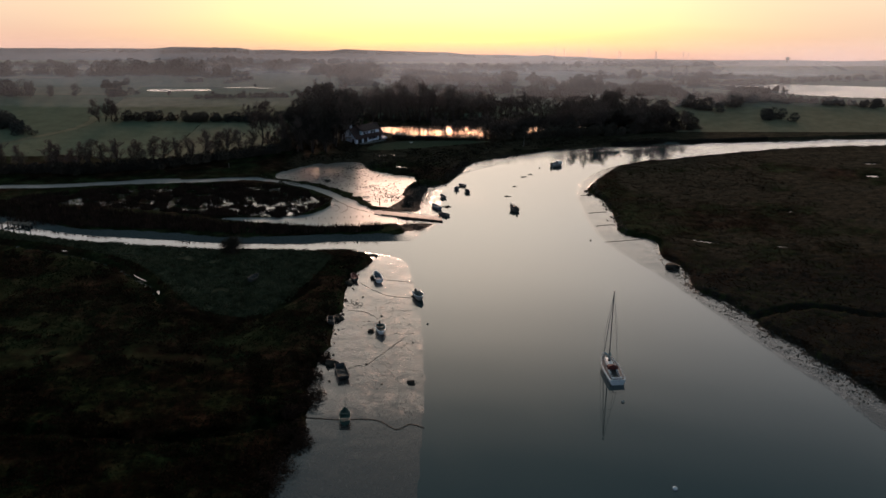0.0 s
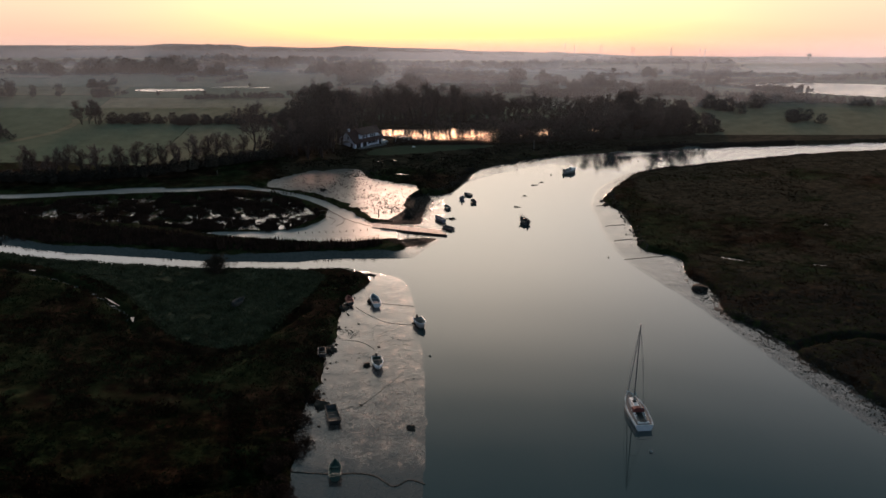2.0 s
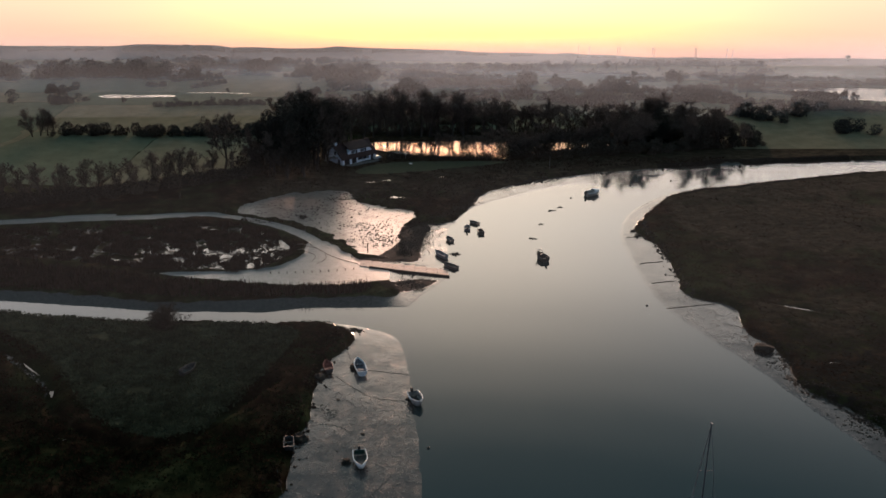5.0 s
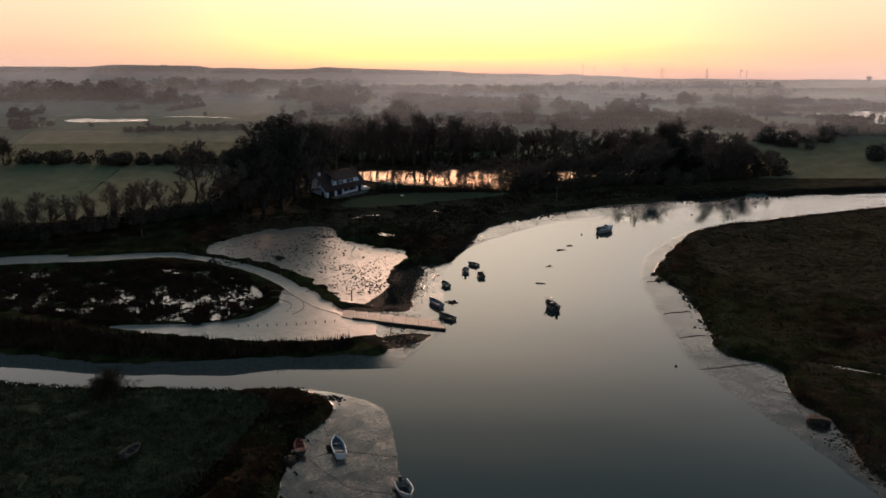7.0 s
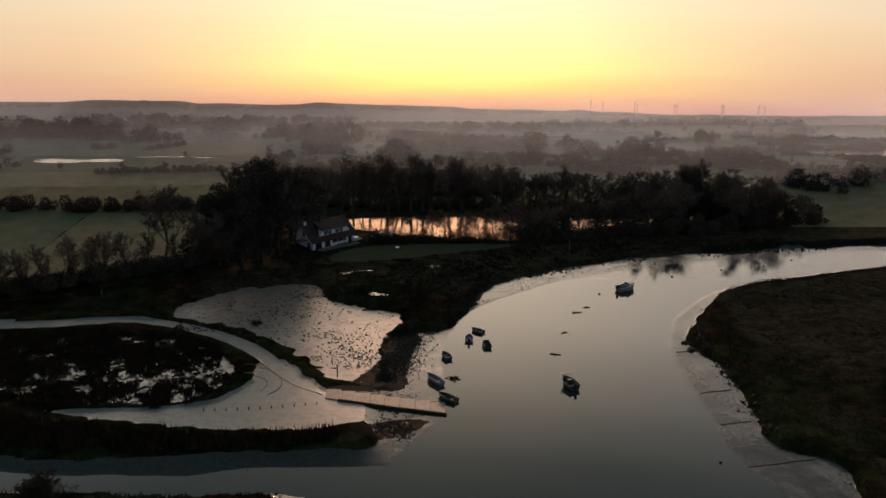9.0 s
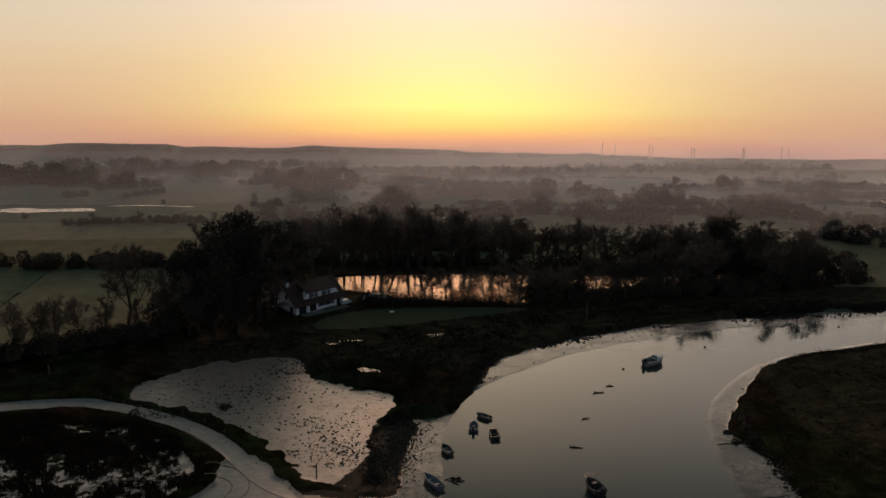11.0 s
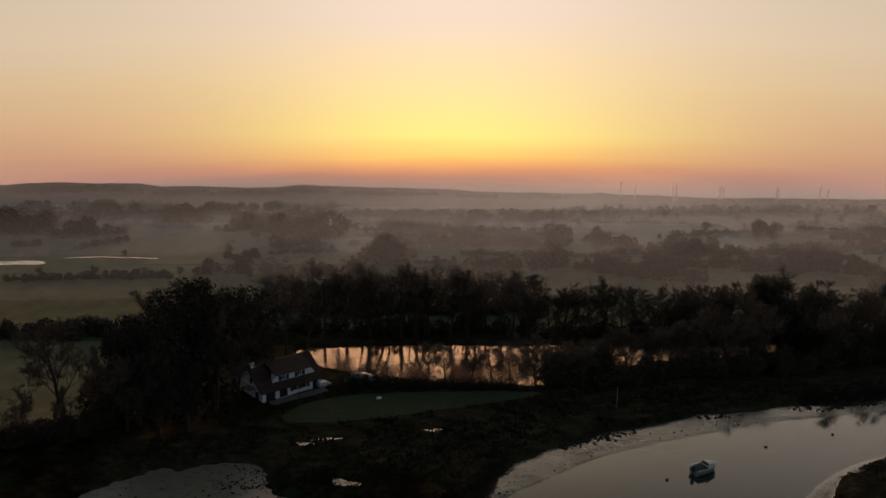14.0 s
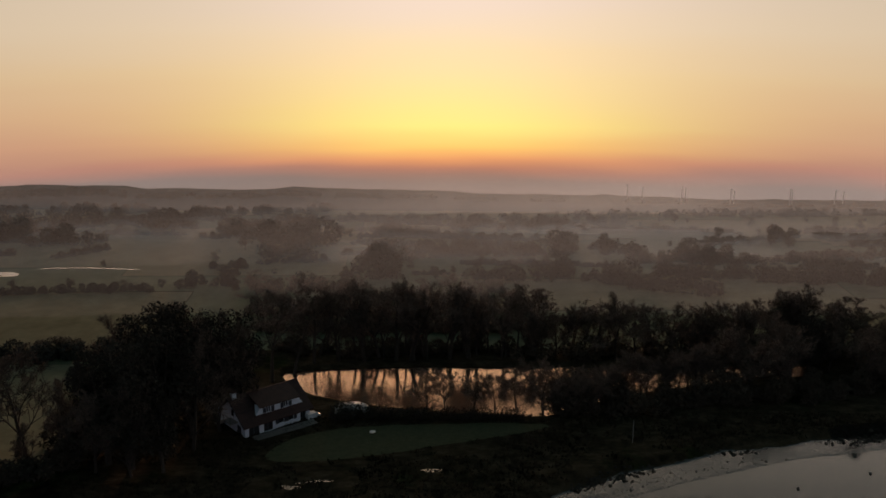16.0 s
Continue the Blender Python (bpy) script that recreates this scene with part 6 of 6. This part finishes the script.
pole = thing("marker_pole", "slim grey pole on the river bank", "pole", at=(35.2, 316.4, height_at(35.2, 316.4)))
part("shaft", rod_bm([(0, 0, -0.2), (0, 0, 3.4)], 0.04, 8), GREY_PAINT, pole)
jetty = thing("old_jetty", "collapsed dark timber jetty on the creek bank", "jetty", at=(-102.5, 243.4, height_at(-102.5, 243.4)), turn=-12)
for k in range(7):
    part("plank", box_bm(-4.2 + 1.1 * k, -1.0 + 0.1 * (k % 3), 0.75 + 0.06 * (k % 2), -3.3 + 1.1 * k, 1.1 - 0.1 * (k % 2), 0.83 + 0.06 * (k % 2), 0.02), WOOD, jetty)
for k in range(6):
    for sy in (-1.1, 1.1):
        part("pile", rod_bm([(-4.0 + 1.55 * k, sy, -1.2), (-4.0 + 1.55 * k + 0.1 * sy, sy, 1.15 + 0.25 * ((k * 3) % 4) * 0.5)], 0.13, 6), WOOD, jetty)
pole_b = thing("utility_pole", "thin utility pole with a small box at the field edge", "pole", at=(-108.5, 246.5, height_at(-108.5, 246.5)))
part("shaft", rod_bm([(0, 0, -0.3), (0, 0, 9.5)], 0.12, 7, 0.09), WOOD, pole_b)
part("box", box_bm(-0.35, -0.2, 8.9, 0.35, 0.2, 9.7, 0.05), GREY_PAINT, pole_b)


# ---- the house ----
def house():
    W, D, E, R = 9.8, 6.4, 2.15, 5.3
    hs = thing("house", "white rendered house with steep brown-red tiled roof and long dormer", "house", at=(-19.9, 318.6, height_at(-15, 322) - 0.05), turn=38)
    hs.scale = (1.10, 1.30, 0.87)
    t = 0.25

    def wall_with_openings(name, x0, x1, z1, openings, y, parent, material=RENDER_WHITE, depth=t):
        """A wall in the x-z plane with real openings (x0, z0, x1, z1)."""
        xs = sorted({x0, x1, *[o[0] for o in openings], *[o[2] for o in openings]})
        zs = sorted({-0.4, z1, *[o[1] for o in openings], *[o[3] for o in openings]})
        pieces = []
        for a, b in zip(xs, xs[1:]):
            for c, d in zip(zs, zs[1:]):
                mx, mz = (a + b) / 2, (c + d) / 2
                if not any(o[0] < mx < o[2] and o[1] < mz < o[3] for o in openings):
                    pieces.append(box_bm(a, y, c, b, y + depth, d))
        return part(name, join_bm(*pieces), material, parent)

    doors = [(0.55, 0.0, 2.1, 1.75), (2.75, 0.0, 4.1, 1.75)]
    wins = [(5.0, 0.75, 5.75, 1.75), (6.5, 0.75, 7.25, 1.75), (8.3, 0.0, 9.2, 1.75)]
    front = wall_with_openings("front_wall", 0, W, E, doors + wins, 0, hs)
    wall_with_openings("back_wall", 0, W, E, [], D - t, hs)
    # gables, the west one with a door at the stairhead and a window
    for x, side in ((0, "west"), (W - t, "east")):
        g = prism_bm([(0.25, -0.4), (D - 0.25, -0.4), (D - 0.25, E - 0.15), (D / 2, R - 0.2), (0.25, E - 0.15)], x, x + t, "x")
        part("gable_wall", g, RENDER_WHITE, hs)
    w = part("window", box_bm(-0.04, 2.45, 2.5, 0.02, 3.0, 3.6), SHUTTER, hs, "dark gable window")
    part("pane", box_bm(-0.05, 2.52, 2.58, -0.042, 2.93, 3.52), GLASS, w)
    d = part("door", box_bm(-0.05, 0.9, -0.1, 0.02, 1.7, 1.5), SHUTTER, hs, "dark side door")
    part("door_handle", box_bm(-0.09, 1.55, 0.6, -0.051, 1.62, 0.68), ALLOY, d)
    st = part("outside_stair", prism_bm([(5.6, -0.3), (5.6, 0.1), (3.2, 2.0), (1.6, 2.0), (1.6, 1.8), (3.1, 1.8), (5.2, -0.3)], -1.1, -0.01, "x"), GREY_PAINT, hs, "grey outside stair up to the gable door")
    for y, z in ((5.5, 1.0), (4.3, 1.95), (3.2, 2.9), (1.7, 2.9)):
        part("baluster", rod_bm([(-1.05, y, z - 0.95), (-1.05, y, z)], 0.03, 5), SHUTTER, st)
    part("handrail", rod_bm([(-1.05, 5.5, 1.0), (-1.05, 3.2, 2.9), (-1.05, 1.7, 2.9)], 0.045, 5), SHUTTER, st)
    for o in doors + wins:
        f = part("window", join_bm(box_bm(o[0], 0.06, o[1], o[0] + 0.07, 0.16, o[3]), box_bm(o[2] - 0.07, 0.06, o[1], o[2], 0.16, o[3]), box_bm(o[0] + 0.07, 0.06, o[3] - 0.07, o[2] - 0.07, 0.16, o[3]), box_bm((o[0] + o[2]) / 2 - 0.03, 0.06, o[1], (o[0] + o[2]) / 2 + 0.03, 0.16, o[3] - 0.07)), SHUTTER, hs, "dark framed opening")
        part("pane", box_bm(o[0] + 0.07, 0.10, o[1] + 0.01, o[2] - 0.07, 0.13, o[3] - 0.07), GLASS, f)
    for o in wins[:2]:
        for a, b in ((o[0] - 0.5, o[0] - 0.04), (o[2] + 0.04, o[2] + 0.5)):
            part("shutter", box_bm(a, -0.06, o[1], b, -0.005, o[3], 0.01), SHUTTER, hs, "dark painted shutter")
        part("sill", box_bm(o[0] - 0.08, -0.1, o[1] - 0.09, o[2] + 0.08, -0.005, o[1] - 0.01), RENDER_WHITE, hs)
    # roof slopes with courses of tiles
    slope = math.atan2(R - E, D / 2)
    run = math.hypot(R - E, D / 2) + 0.55
    for s, y_e in ((1, -0.4), (-1, D + 0.4)):
        z_e = E - 0.4 * math.tan(slope)
        bm = prism_bm([(y_e, z_e), (D / 2, R), (D / 2, R + 0.16), (y_e, z_e + 0.16)], -0.35, W + 0.35, "x")
        rf = part("roof", bm, TILE, hs)
        courses = 16
        for k in range(courses):
            u0, u1 = k / courses, (k + 1.15) / courses
            ya, yb = y_e + (D / 2 - y_e) * u0, y_e + (D / 2 - y_e) * min(u1, 1)
            za, zb = z_e + (R - z_e) * u0 + 0.17, z_e + (R - z_e) * min(u1, 1) + 0.17
            part("tile_course", prism_bm([(ya, za), (yb, zb), (yb, zb + 0.02), (ya, za + 0.06)], -0.38, W + 0.38, "x"), TILE, rf)
    part("ridge", rod_bm([(-0.38, D / 2, R + 0.2), (W + 0.38, D / 2, R + 0.2)], 0.13, 7), TILE, hs, "rounded ridge tiles")
    # long dormer on the front slope
    dz0, dz1, dy = 2.75, 4.15, 0.55
    for nm, x0, x1 in (("dormer_wall", 2.7, 8.4),):
        opens = [(3.55, dz0 + 0.25, 4.25, dz0 + 1.15), (6.2, dz0 + 0.25, 6.9, dz0 + 1.15)]
        xs = [x0, opens[0][0], opens[0][2], opens[1][0], opens[1][2], x1]
        pieces = [box_bm(xs[k], dy, dz0 - 0.25, xs[k + 1], dy + 0.2, dz1) for k in (0, 2, 4)]
        for o in opens:
            pieces += [box_bm(o[0], dy, dz0 - 0.25, o[2], dy + 0.2, o[1]), box_bm(o[0], dy, o[3], o[2], dy + 0.2, dz1)]
        dm = part(nm, join_bm(*pieces), RENDER_WHITE, hs, "white dormer face")
        for o in opens:
            f = part("window", join_bm(box_bm(o[0], dy + 0.04, o[1], o[0] + 0.06, dy + 0.14, o[3]), box_bm(o[2] - 0.06, dy + 0.04, o[1], o[2], dy + 0.14, o[3]), box_bm((o[0] + o[2]) / 2 - 0.03, dy + 0.04, o[1], (o[0] + o[2]) / 2 + 0.03, dy + 0.14, o[3])), RENDER_WHITE, hs)
            part("pane", box_bm(o[0] + 0.06, dy + 0.08, o[1], o[2] - 0.06, dy + 0.11, o[3]), GLASS, f)
            for a, b in ((o[0] - 0.5, o[0] - 0.04), (o[2] + 0.04, o[2] + 0.5)):
                part("shutter", box_bm(a, dy - 0.06, o[1], b, dy - 0.005, o[3], 0.01), SHUTTER, hs, "dark painted shutter")
        part("dormer_roof", prism_bm([(dy - 0.3, dz1 + 0.02), (D / 2 - 0.2, R + 0.02), (D / 2 - 0.2, R + 0.24), (dy - 0.3, dz1 + 0.16)], x0 - 0.25, x1 + 0.25, "x"), TILE, hs, "shallow dormer roof")
        for xa, xb in ((x0 - 0.9, x0), (x1, x1 + 0.9)):
            bm = bmesh.new()
            hi, lo = (xb, xa) if xa < x0 else (xa, xb)
            vs = [bm.verts.new(p) for p in ((hi, dy, dz1), (hi, dy, dz0 - 0.2), (lo, dy, dz0 - 0.2), (hi, 2.0, dz1), (hi, 2.0, dz0), (lo, 1.2, dz0))]
            for f in ((0, 1, 2), (3, 5, 4), (0, 2, 5, 3), (0, 3, 4, 1), (1, 4, 5, 2)):
                bm.faces.new([vs[i] for i in f])
            bmesh.ops.recalc_face_normals(bm, faces=bm.faces[:])
            part("dormer_cheek", bm, RENDER_WHITE, hs)
    ch = part("chimney", box_bm(0.15, D / 2 - 0.3, R - 0.7, 0.8, D / 2 + 0.3, R + 1.0, 0.03), RENDER_WHITE, hs, "white rendered chimney")
    part("chimney_cap", box_bm(0.08, D / 2 - 0.37, R + 1.0, 0.87, D / 2 + 0.37, R + 1.1, 0.02), TILE, ch)
    part("bargeboard", prism_bm([(-0.4, E - 0.42), (D / 2, R - 0.02), (D / 2, R + 0.17), (-0.4, E - 0.22)], -0.41, -0.36, "x"), SHUTTER, hs, "dark bargeboard")


house()
terrace = thing("terrace", "pale paved terrace along the house front", "terrace", kind="structure", at=(-18.4, 317.5, 0), turn=35)
tz = height_at(-13, 319)
for k in range(10):
    for j in range(2):
        part("slab", box_bm(0.2 + k * 1.0, -0.2 + j * 0.85, tz - 0.2, 1.16 + k * 1.0, 0.61 + j * 0.85, tz + 0.12 + 0.01 * ((k + j) % 2), 0.02), CONCRETE, terrace)
cover = thing("pool_cover", "low white domed pool cover beside the hedge", "pool cover", at=(-5.3, 327.5, height_at(-5.3, 327.5)), turn=8)
dome = lathe_bm([(1.0, 0.0), (0.97, 0.30), (0.86, 0.56), (0.62, 0.80), (0.32, 0.94), (0.0, 1.0)], 20)
for v in dome.verts:
    v.co = Vector((v.co.x * 2.7, v.co.y * 2.0, v.co.z * 1.25))
part("shell", dome, MEMBRANE, cover)
for k in range(5):
    u = -0.72 + 0.36 * k
    w = math.sqrt(1 - u * u)
    part("rib", rod_bm([(2.72 * u, 2.02 * w * math.cos(a), 1.26 * w * math.sin(a) ** 0.9 + 0.02) for a in [math.pi * (0.02 + 0.096 * j) for j in range(11)]], 0.05, 5), GREY_PAINT, cover)
car = thing("parked_van", "pale van parked at the end of the house", "van", at=(-11.0, 325.2, height_at(-11.0, 325.2)), turn=40, scale=0.62)
part("body", prism_bm([(-1.7, 0.25), (1.7, 0.25), (1.75, 0.75), (1.2, 0.9), (0.7, 1.45), (-1.65, 1.45), (-1.75, 0.8)], -0.75, 0.75), WHITE_GEL, car)
part("windscreen", prism_bm([(0.74, 1.38), (1.15, 0.93), (1.18, 0.95), (0.77, 1.41)], -0.66, 0.66), GLASS, car)
for sx in (-1.1, 1.1):
    for sy in (-0.72, 0.72):
        part("wheel", rod_bm([(sx, sy - 0.1, 0.3), (sx, sy + 0.1, 0.3)], 0.3, 12), BLACK, car)
table = thing("garden_table", "small white table on the lawn", "table", at=(-1.8, 319.6, height_at(-1.8, 319.6)), scale=0.6)
part("tabletop", lathe_bm([(0.75, 0.42), (0.78, 0.46), (0.75, 0.5)], 12), MEMBRANE, table)
for a in range(4):
    part("leg", rod_bm([(0.5 * math.cos(1.57 * a), 0.5 * math.sin(1.57 * a), -0.05), (0.4 * math.cos(1.57 * a), 0.4 * math.sin(1.57 * a), 0.43)], 0.04, 5), MEMBRANE, table)


# garden hedge between lawn and pond
def hedge(pts, h, w, n, seed, label, name="garden_hedge", leaf=0.17):
    """A dense row of foliage along a line, with stems inside it."""
    rng = np.random.RandomState(seed)
    ln = smooth_line(pts, 8)
    lobes = []
    for x, y in ln:
        z = height_at(x, y)
        k = rng.uniform(0.85, 1.1)
        lobes.append((x, y, z + h * 0.5 * k, w, h * 0.52 * k))
        lobes.append((x + rng.normal(0, 0.2), y, z + h * 0.25, w * 1.05, h * 0.3))
    g = thing(name, label, "hedge")
    part("foliage", tri_mesh(name + "_foliage", clump_cloud(rng, lobes, n, leaf), IVY), IVY, g)
    for x, y in ln[::5]:
        part("stem", rod_bm([(x, y, height_at(x, y) - 0.1), (x, y, height_at(x, y) + h * 0.6)], 0.08, 5), BARK, g)


hedge([(-4.5, 325.2), (0, 324.4), (6, 324), (13, 324), (19.8, 323.8)], 2.1, 0.8, 10000, 5, "clipped dark hedge between lawn and pond")
hedge([(-7.6, 323.6), (-6.6, 324.6), (-5.2, 325)], 2.7, 0.9, 3000, 6, "tall dark hedge end beside the house")
for k, (pts, h) in enumerate(((((-132, 285.5), (-124, 285.6), (-114, 286.4), (-106, 286.6)), 3.0), (((-104, 286.4), (-97, 286), (-90, 287.4), (-83, 289.6)), 3.4),
                              (((-81.5, 290.4), (-76, 292.4), (-70, 296), (-64, 299.4)), 3.0), (((-62.5, 300.2), (-57, 302), (-51, 304.6), (-45.5, 308)), 2.8))):
    hedge(pts, h, 1.5, 7000, 40 + k, "dark tangled bramble scrub under the bare trees", "bramble_hedge", 0.30)


# ---- wind turbines and a water tower on the skyline ----
def turbine(x, h, turn, seed):
    rng = np.random.RandomState(seed)
    y = 470.0
    t = thing("wind_turbine", "slim pale wind turbine standing still on the misty skyline", "wind turbine", "wind turbines on the skyline", at=(x, y, height_at(x, y) - 0.3), turn=turn)
    part("tower", lathe_bm([(0.12, 0), (0.10, h * 0.5), (0.08, h)], 8), TURBINE, t)
    part("nacelle", box_bm(-0.13, -0.26, h - 0.08, 0.13, 0.34, h + 0.18, 0.04), TURBINE, t)
    hub = part("hub", lathe_bm([(0.0, 0.0), (0.13, 0.02), (0.09, 0.14), (0.0, 0.2)], 8), TURBINE, t)
    hub.matrix_local = pose(0, -0.26, h + 0.05, 90, 0, 0)
    a0 = rng.uniform(0, 120)
    for k in range(3):
        a = radians(a0 + 120 * k)
        L = h * 0.26
        part("blade", rod_bm([(0, 0, 0.08), (L * 0.3 * math.cos(a), L * 0.3 * math.sin(a), 0.08), (L * math.cos(a), L * math.sin(a), 0.08)], 0.06, 4, 0.016), TURBINE, hub)


for k, x in enumerate((65.3, 69.7, 81.3, 82.4, 95.7, 96.7, 113.2, 113.8, 126.5, 128.9)):
    turbine(x, 4.4 if k % 2 else 4.9, (k * 37) % 50 - 25, 300 + k)
tower = thing("water_tower", "squat water tower on the far ridge", "water tower", at=(176, 468, height_at(176, 468) - 0.2))
part("column", lathe_bm([(0.5, 0), (0.4, 1.4), (0.45, 1.5)], 10), FARWOOD, tower)
part("tank", lathe_bm([(0.45, 1.5), (1.0, 1.9), (1.05, 2.5), (0.8, 2.7)], 12), FARWOOD, tower)


# ---- reeds and tussocks, beyond counting ----
def tufts(name, label, material, n, test, box, hgt, wid, seed, blades=4):
    rng = np.random.RandomState(seed)
    x0, y0, x1, y1 = box
    X, Y = rng.uniform(x0, x1, n), rng.uniform(y0, y1, n)
    keep = test(X, Y)
    X, Y = X[keep], Y[keep]
    ix = np.clip(np.searchsorted(XS, X) - 1, 0, len(XS) - 2)
    iy = np.clip(np.searchsorted(YS, Y) - 1, 0, len(YS) - 2)
    Z = GH[iy, ix]
    keep = Z > 0.3
    X, Y, Z = X[keep], Y[keep], Z[keep]
    m = len(X) * blades
    base = np.repeat(np.stack([X, Y, Z - 0.08], 1), blades, 0) + np.concatenate([rng.normal(0, wid * 1.2, (m, 2)), np.zeros((m, 1))], 1)
    a = rng.rand(m) * 6.283
    side = np.stack([np.cos(a), np.sin(a), np.zeros(m)], 1) * (wid * rng.uniform(0.5, 1.2, m))[:, None]
    tall = np.repeat(0.45 + 1.1 * lumps(X, Y, 4.5, 3, seed + 70), blades)
    tip = base + np.concatenate([rng.normal(0, wid * 1.3, (m, 2)), (hgt * tall * rng.uniform(0.5, 1.3, m))[:, None]], 1)
    return tagged(new(name, tri_mesh(name, np.stack([base - side, base + side, tip], 1), material)), label, "vegetation", kind="stuff")


# near-black copies of the marsh plants, foreground dimming in their colour
DIM_GRASS = two_tone("marsh_grass", (0.001, 0.0013, 0.0006), (0.022, 0.028, 0.010), 0.3, 0.95, bump=0.0, spec=0.015)
DIM_RUSSET = two_tone("dimmed_russet_plants", (0.0012, 0.0007, 0.0005), (0.040, 0.020, 0.011), 0.3, 0.95, bump=0.0, spec=0.015)
embank = np.vstack([smooth_line([(-170, 268), (-118, 250), (-90, 241.5), (-62, 237.5), (-40, 235), (-24, 235.6), (-12, 236.6), (-8.5, 239), (-10, 241)], 4), smooth_line([(-14, 239.6), (-24, 239.0), (-31, 240.2), (-42, 242), (-54, 245), (-80, 252.0), (-118, 262), (-170, 280)], 4)])
tufts("reed_bank", "tall russet reeds on the creek embankment", REED, 26000, lambda X, Y: inside(X, Y, embank), (-160, 232, -3, 285), 1.25, 0.14, 1, 5)
tufts("reed_bed", "dead reeds and rushes in the flooded oval", REED, 42000, lambda X, Y: inside(X, Y, REED_OVAL) & (lumps(X, Y, 3.0, 3, 21) > 0.44), (-118, 247, -24, 278), 0.75, 0.09, 2, 4)
TURF = two_tone("pale_marsh_turf", (0.0225, 0.0263, 0.0138), (0.106, 0.115, 0.0688), 0.5, 0.95, bump=0.0, spec=0.05)
tufts("marsh_turf_west", "pale tussocky turf of the near marsh", TURF, 60000, lambda X, Y: inside(X, Y, TURF_EDGE) & (lumps(X, Y, 3.0, 3, 22) > 0.26), (-125, 184, -18, 248), 0.42, 0.15, 3, 4)
tufts("marsh_sedge_south", "growth of the southern marsh, foreground darkness put into its colour", DIM_GRASS, 20000, lambda X, Y: inside(X, Y, SW_MARSH), (-115, 112, -10, 166), 0.2, 0.16, 13, 4)
tufts("marsh_scrub_south", "russet clumps on the southern marsh, foreground darkness put into their colour", DIM_RUSSET, 11000, lambda X, Y: inside(X, Y, SW_MARSH) & (lumps(X, Y, 9.0, 3, 23) > 0.5), (-90, 112, -10, 168), 0.42, 0.20, 4, 5)
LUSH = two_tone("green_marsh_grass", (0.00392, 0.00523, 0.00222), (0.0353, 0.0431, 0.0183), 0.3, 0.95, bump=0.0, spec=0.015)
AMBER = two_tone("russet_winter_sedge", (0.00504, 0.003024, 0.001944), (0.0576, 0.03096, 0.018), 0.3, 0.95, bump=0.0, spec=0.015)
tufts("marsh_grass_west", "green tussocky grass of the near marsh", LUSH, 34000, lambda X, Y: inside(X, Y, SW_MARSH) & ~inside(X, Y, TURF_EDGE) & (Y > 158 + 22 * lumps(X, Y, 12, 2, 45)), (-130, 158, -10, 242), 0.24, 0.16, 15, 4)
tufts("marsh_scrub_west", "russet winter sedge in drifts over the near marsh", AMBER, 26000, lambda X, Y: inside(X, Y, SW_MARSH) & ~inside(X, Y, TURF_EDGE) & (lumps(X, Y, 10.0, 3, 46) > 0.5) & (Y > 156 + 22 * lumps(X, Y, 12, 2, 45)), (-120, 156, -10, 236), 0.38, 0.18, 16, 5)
HEATHY = two_tone("brown_green_marsh_growth", (0.010, 0.0085, 0.005), (0.050, 0.040, 0.025), 0.2, 0.95, bump=0.0, spec=0.02)
tufts("marsh_grass_east", "dark low growth of the eastern marsh", HEATHY, 42000, lambda X, Y: inside(X, Y, SE_MARSH) & (lumps(X * 0.2, Y, 5.0, 3, 24) > 0.2), (48, 140, 150, 318), 0.13, 0.16, 5, 4)
tufts("marsh_scrub_east", "russet clumps along the eastern bank", AMBER, 12000, lambda X, Y: inside(X, Y, SE_MARSH) & (lumps(X, Y, 9.0, 3, 25) > 0.2), (48, 140, 110, 310), 0.2, 0.2, 6, 4)
ROUGH = two_tone("brown_rough_grass", (0.0075, 0.0063, 0.0042), (0.054, 0.042, 0.0285), 0.3, 0.95, bump=0.0, spec=0.02)
tufts("point_grass", "rough brown grass of the point and north bank", ROUGH, 22000, lambda X, Y: inside(X, Y, NORTH_LAND) & ~inside(X, Y, LAWN) & ~inside(X, Y, MUD_PAN) & (lumps(X, Y, 6.0, 3, 26) > 0.4), (-40, 276, 110, 326), 0.4, 0.14, 7, 4)


# dense bushes bulging over the mud from the marsh edge
def edge_bush(x, y, r, seed):
    rng = np.random.RandomState(seed)
    z = height_at(x, y)
    lobes = [(x + rng.normal(0, 0.45 * r), y + rng.normal(0, 0.5 * r), z + 0.25 * r * rng.rand(), r * rng.uniform(0.4, 0.65), r * rng.uniform(0.3, 0.45)) for _ in range(9)]
    bush = new("marsh_bush", tri_mesh("marsh_bush", clump_cloud(rng, lobes, 2600, 0.16), RUSSET_BUSH))
    return tagged(bush, "dense dark russet shrub at the marsh edge", "bush", "bushes along the marsh edge")


for k, (bx, by, br) in enumerate(((-19.8, 162, 2.0), (-19.4, 157, 2.6), (-19.2, 153.5, 2.3), (-21, 148.5, 2.0), (-20.6, 142.5, 2.4), (-20.2, 139, 2.2), (-22.5, 132.5, 2.6), (-23, 128, 2.4), (-18.6, 170, 1.5))):
    edge_bush(bx, by, br, 300 + k)
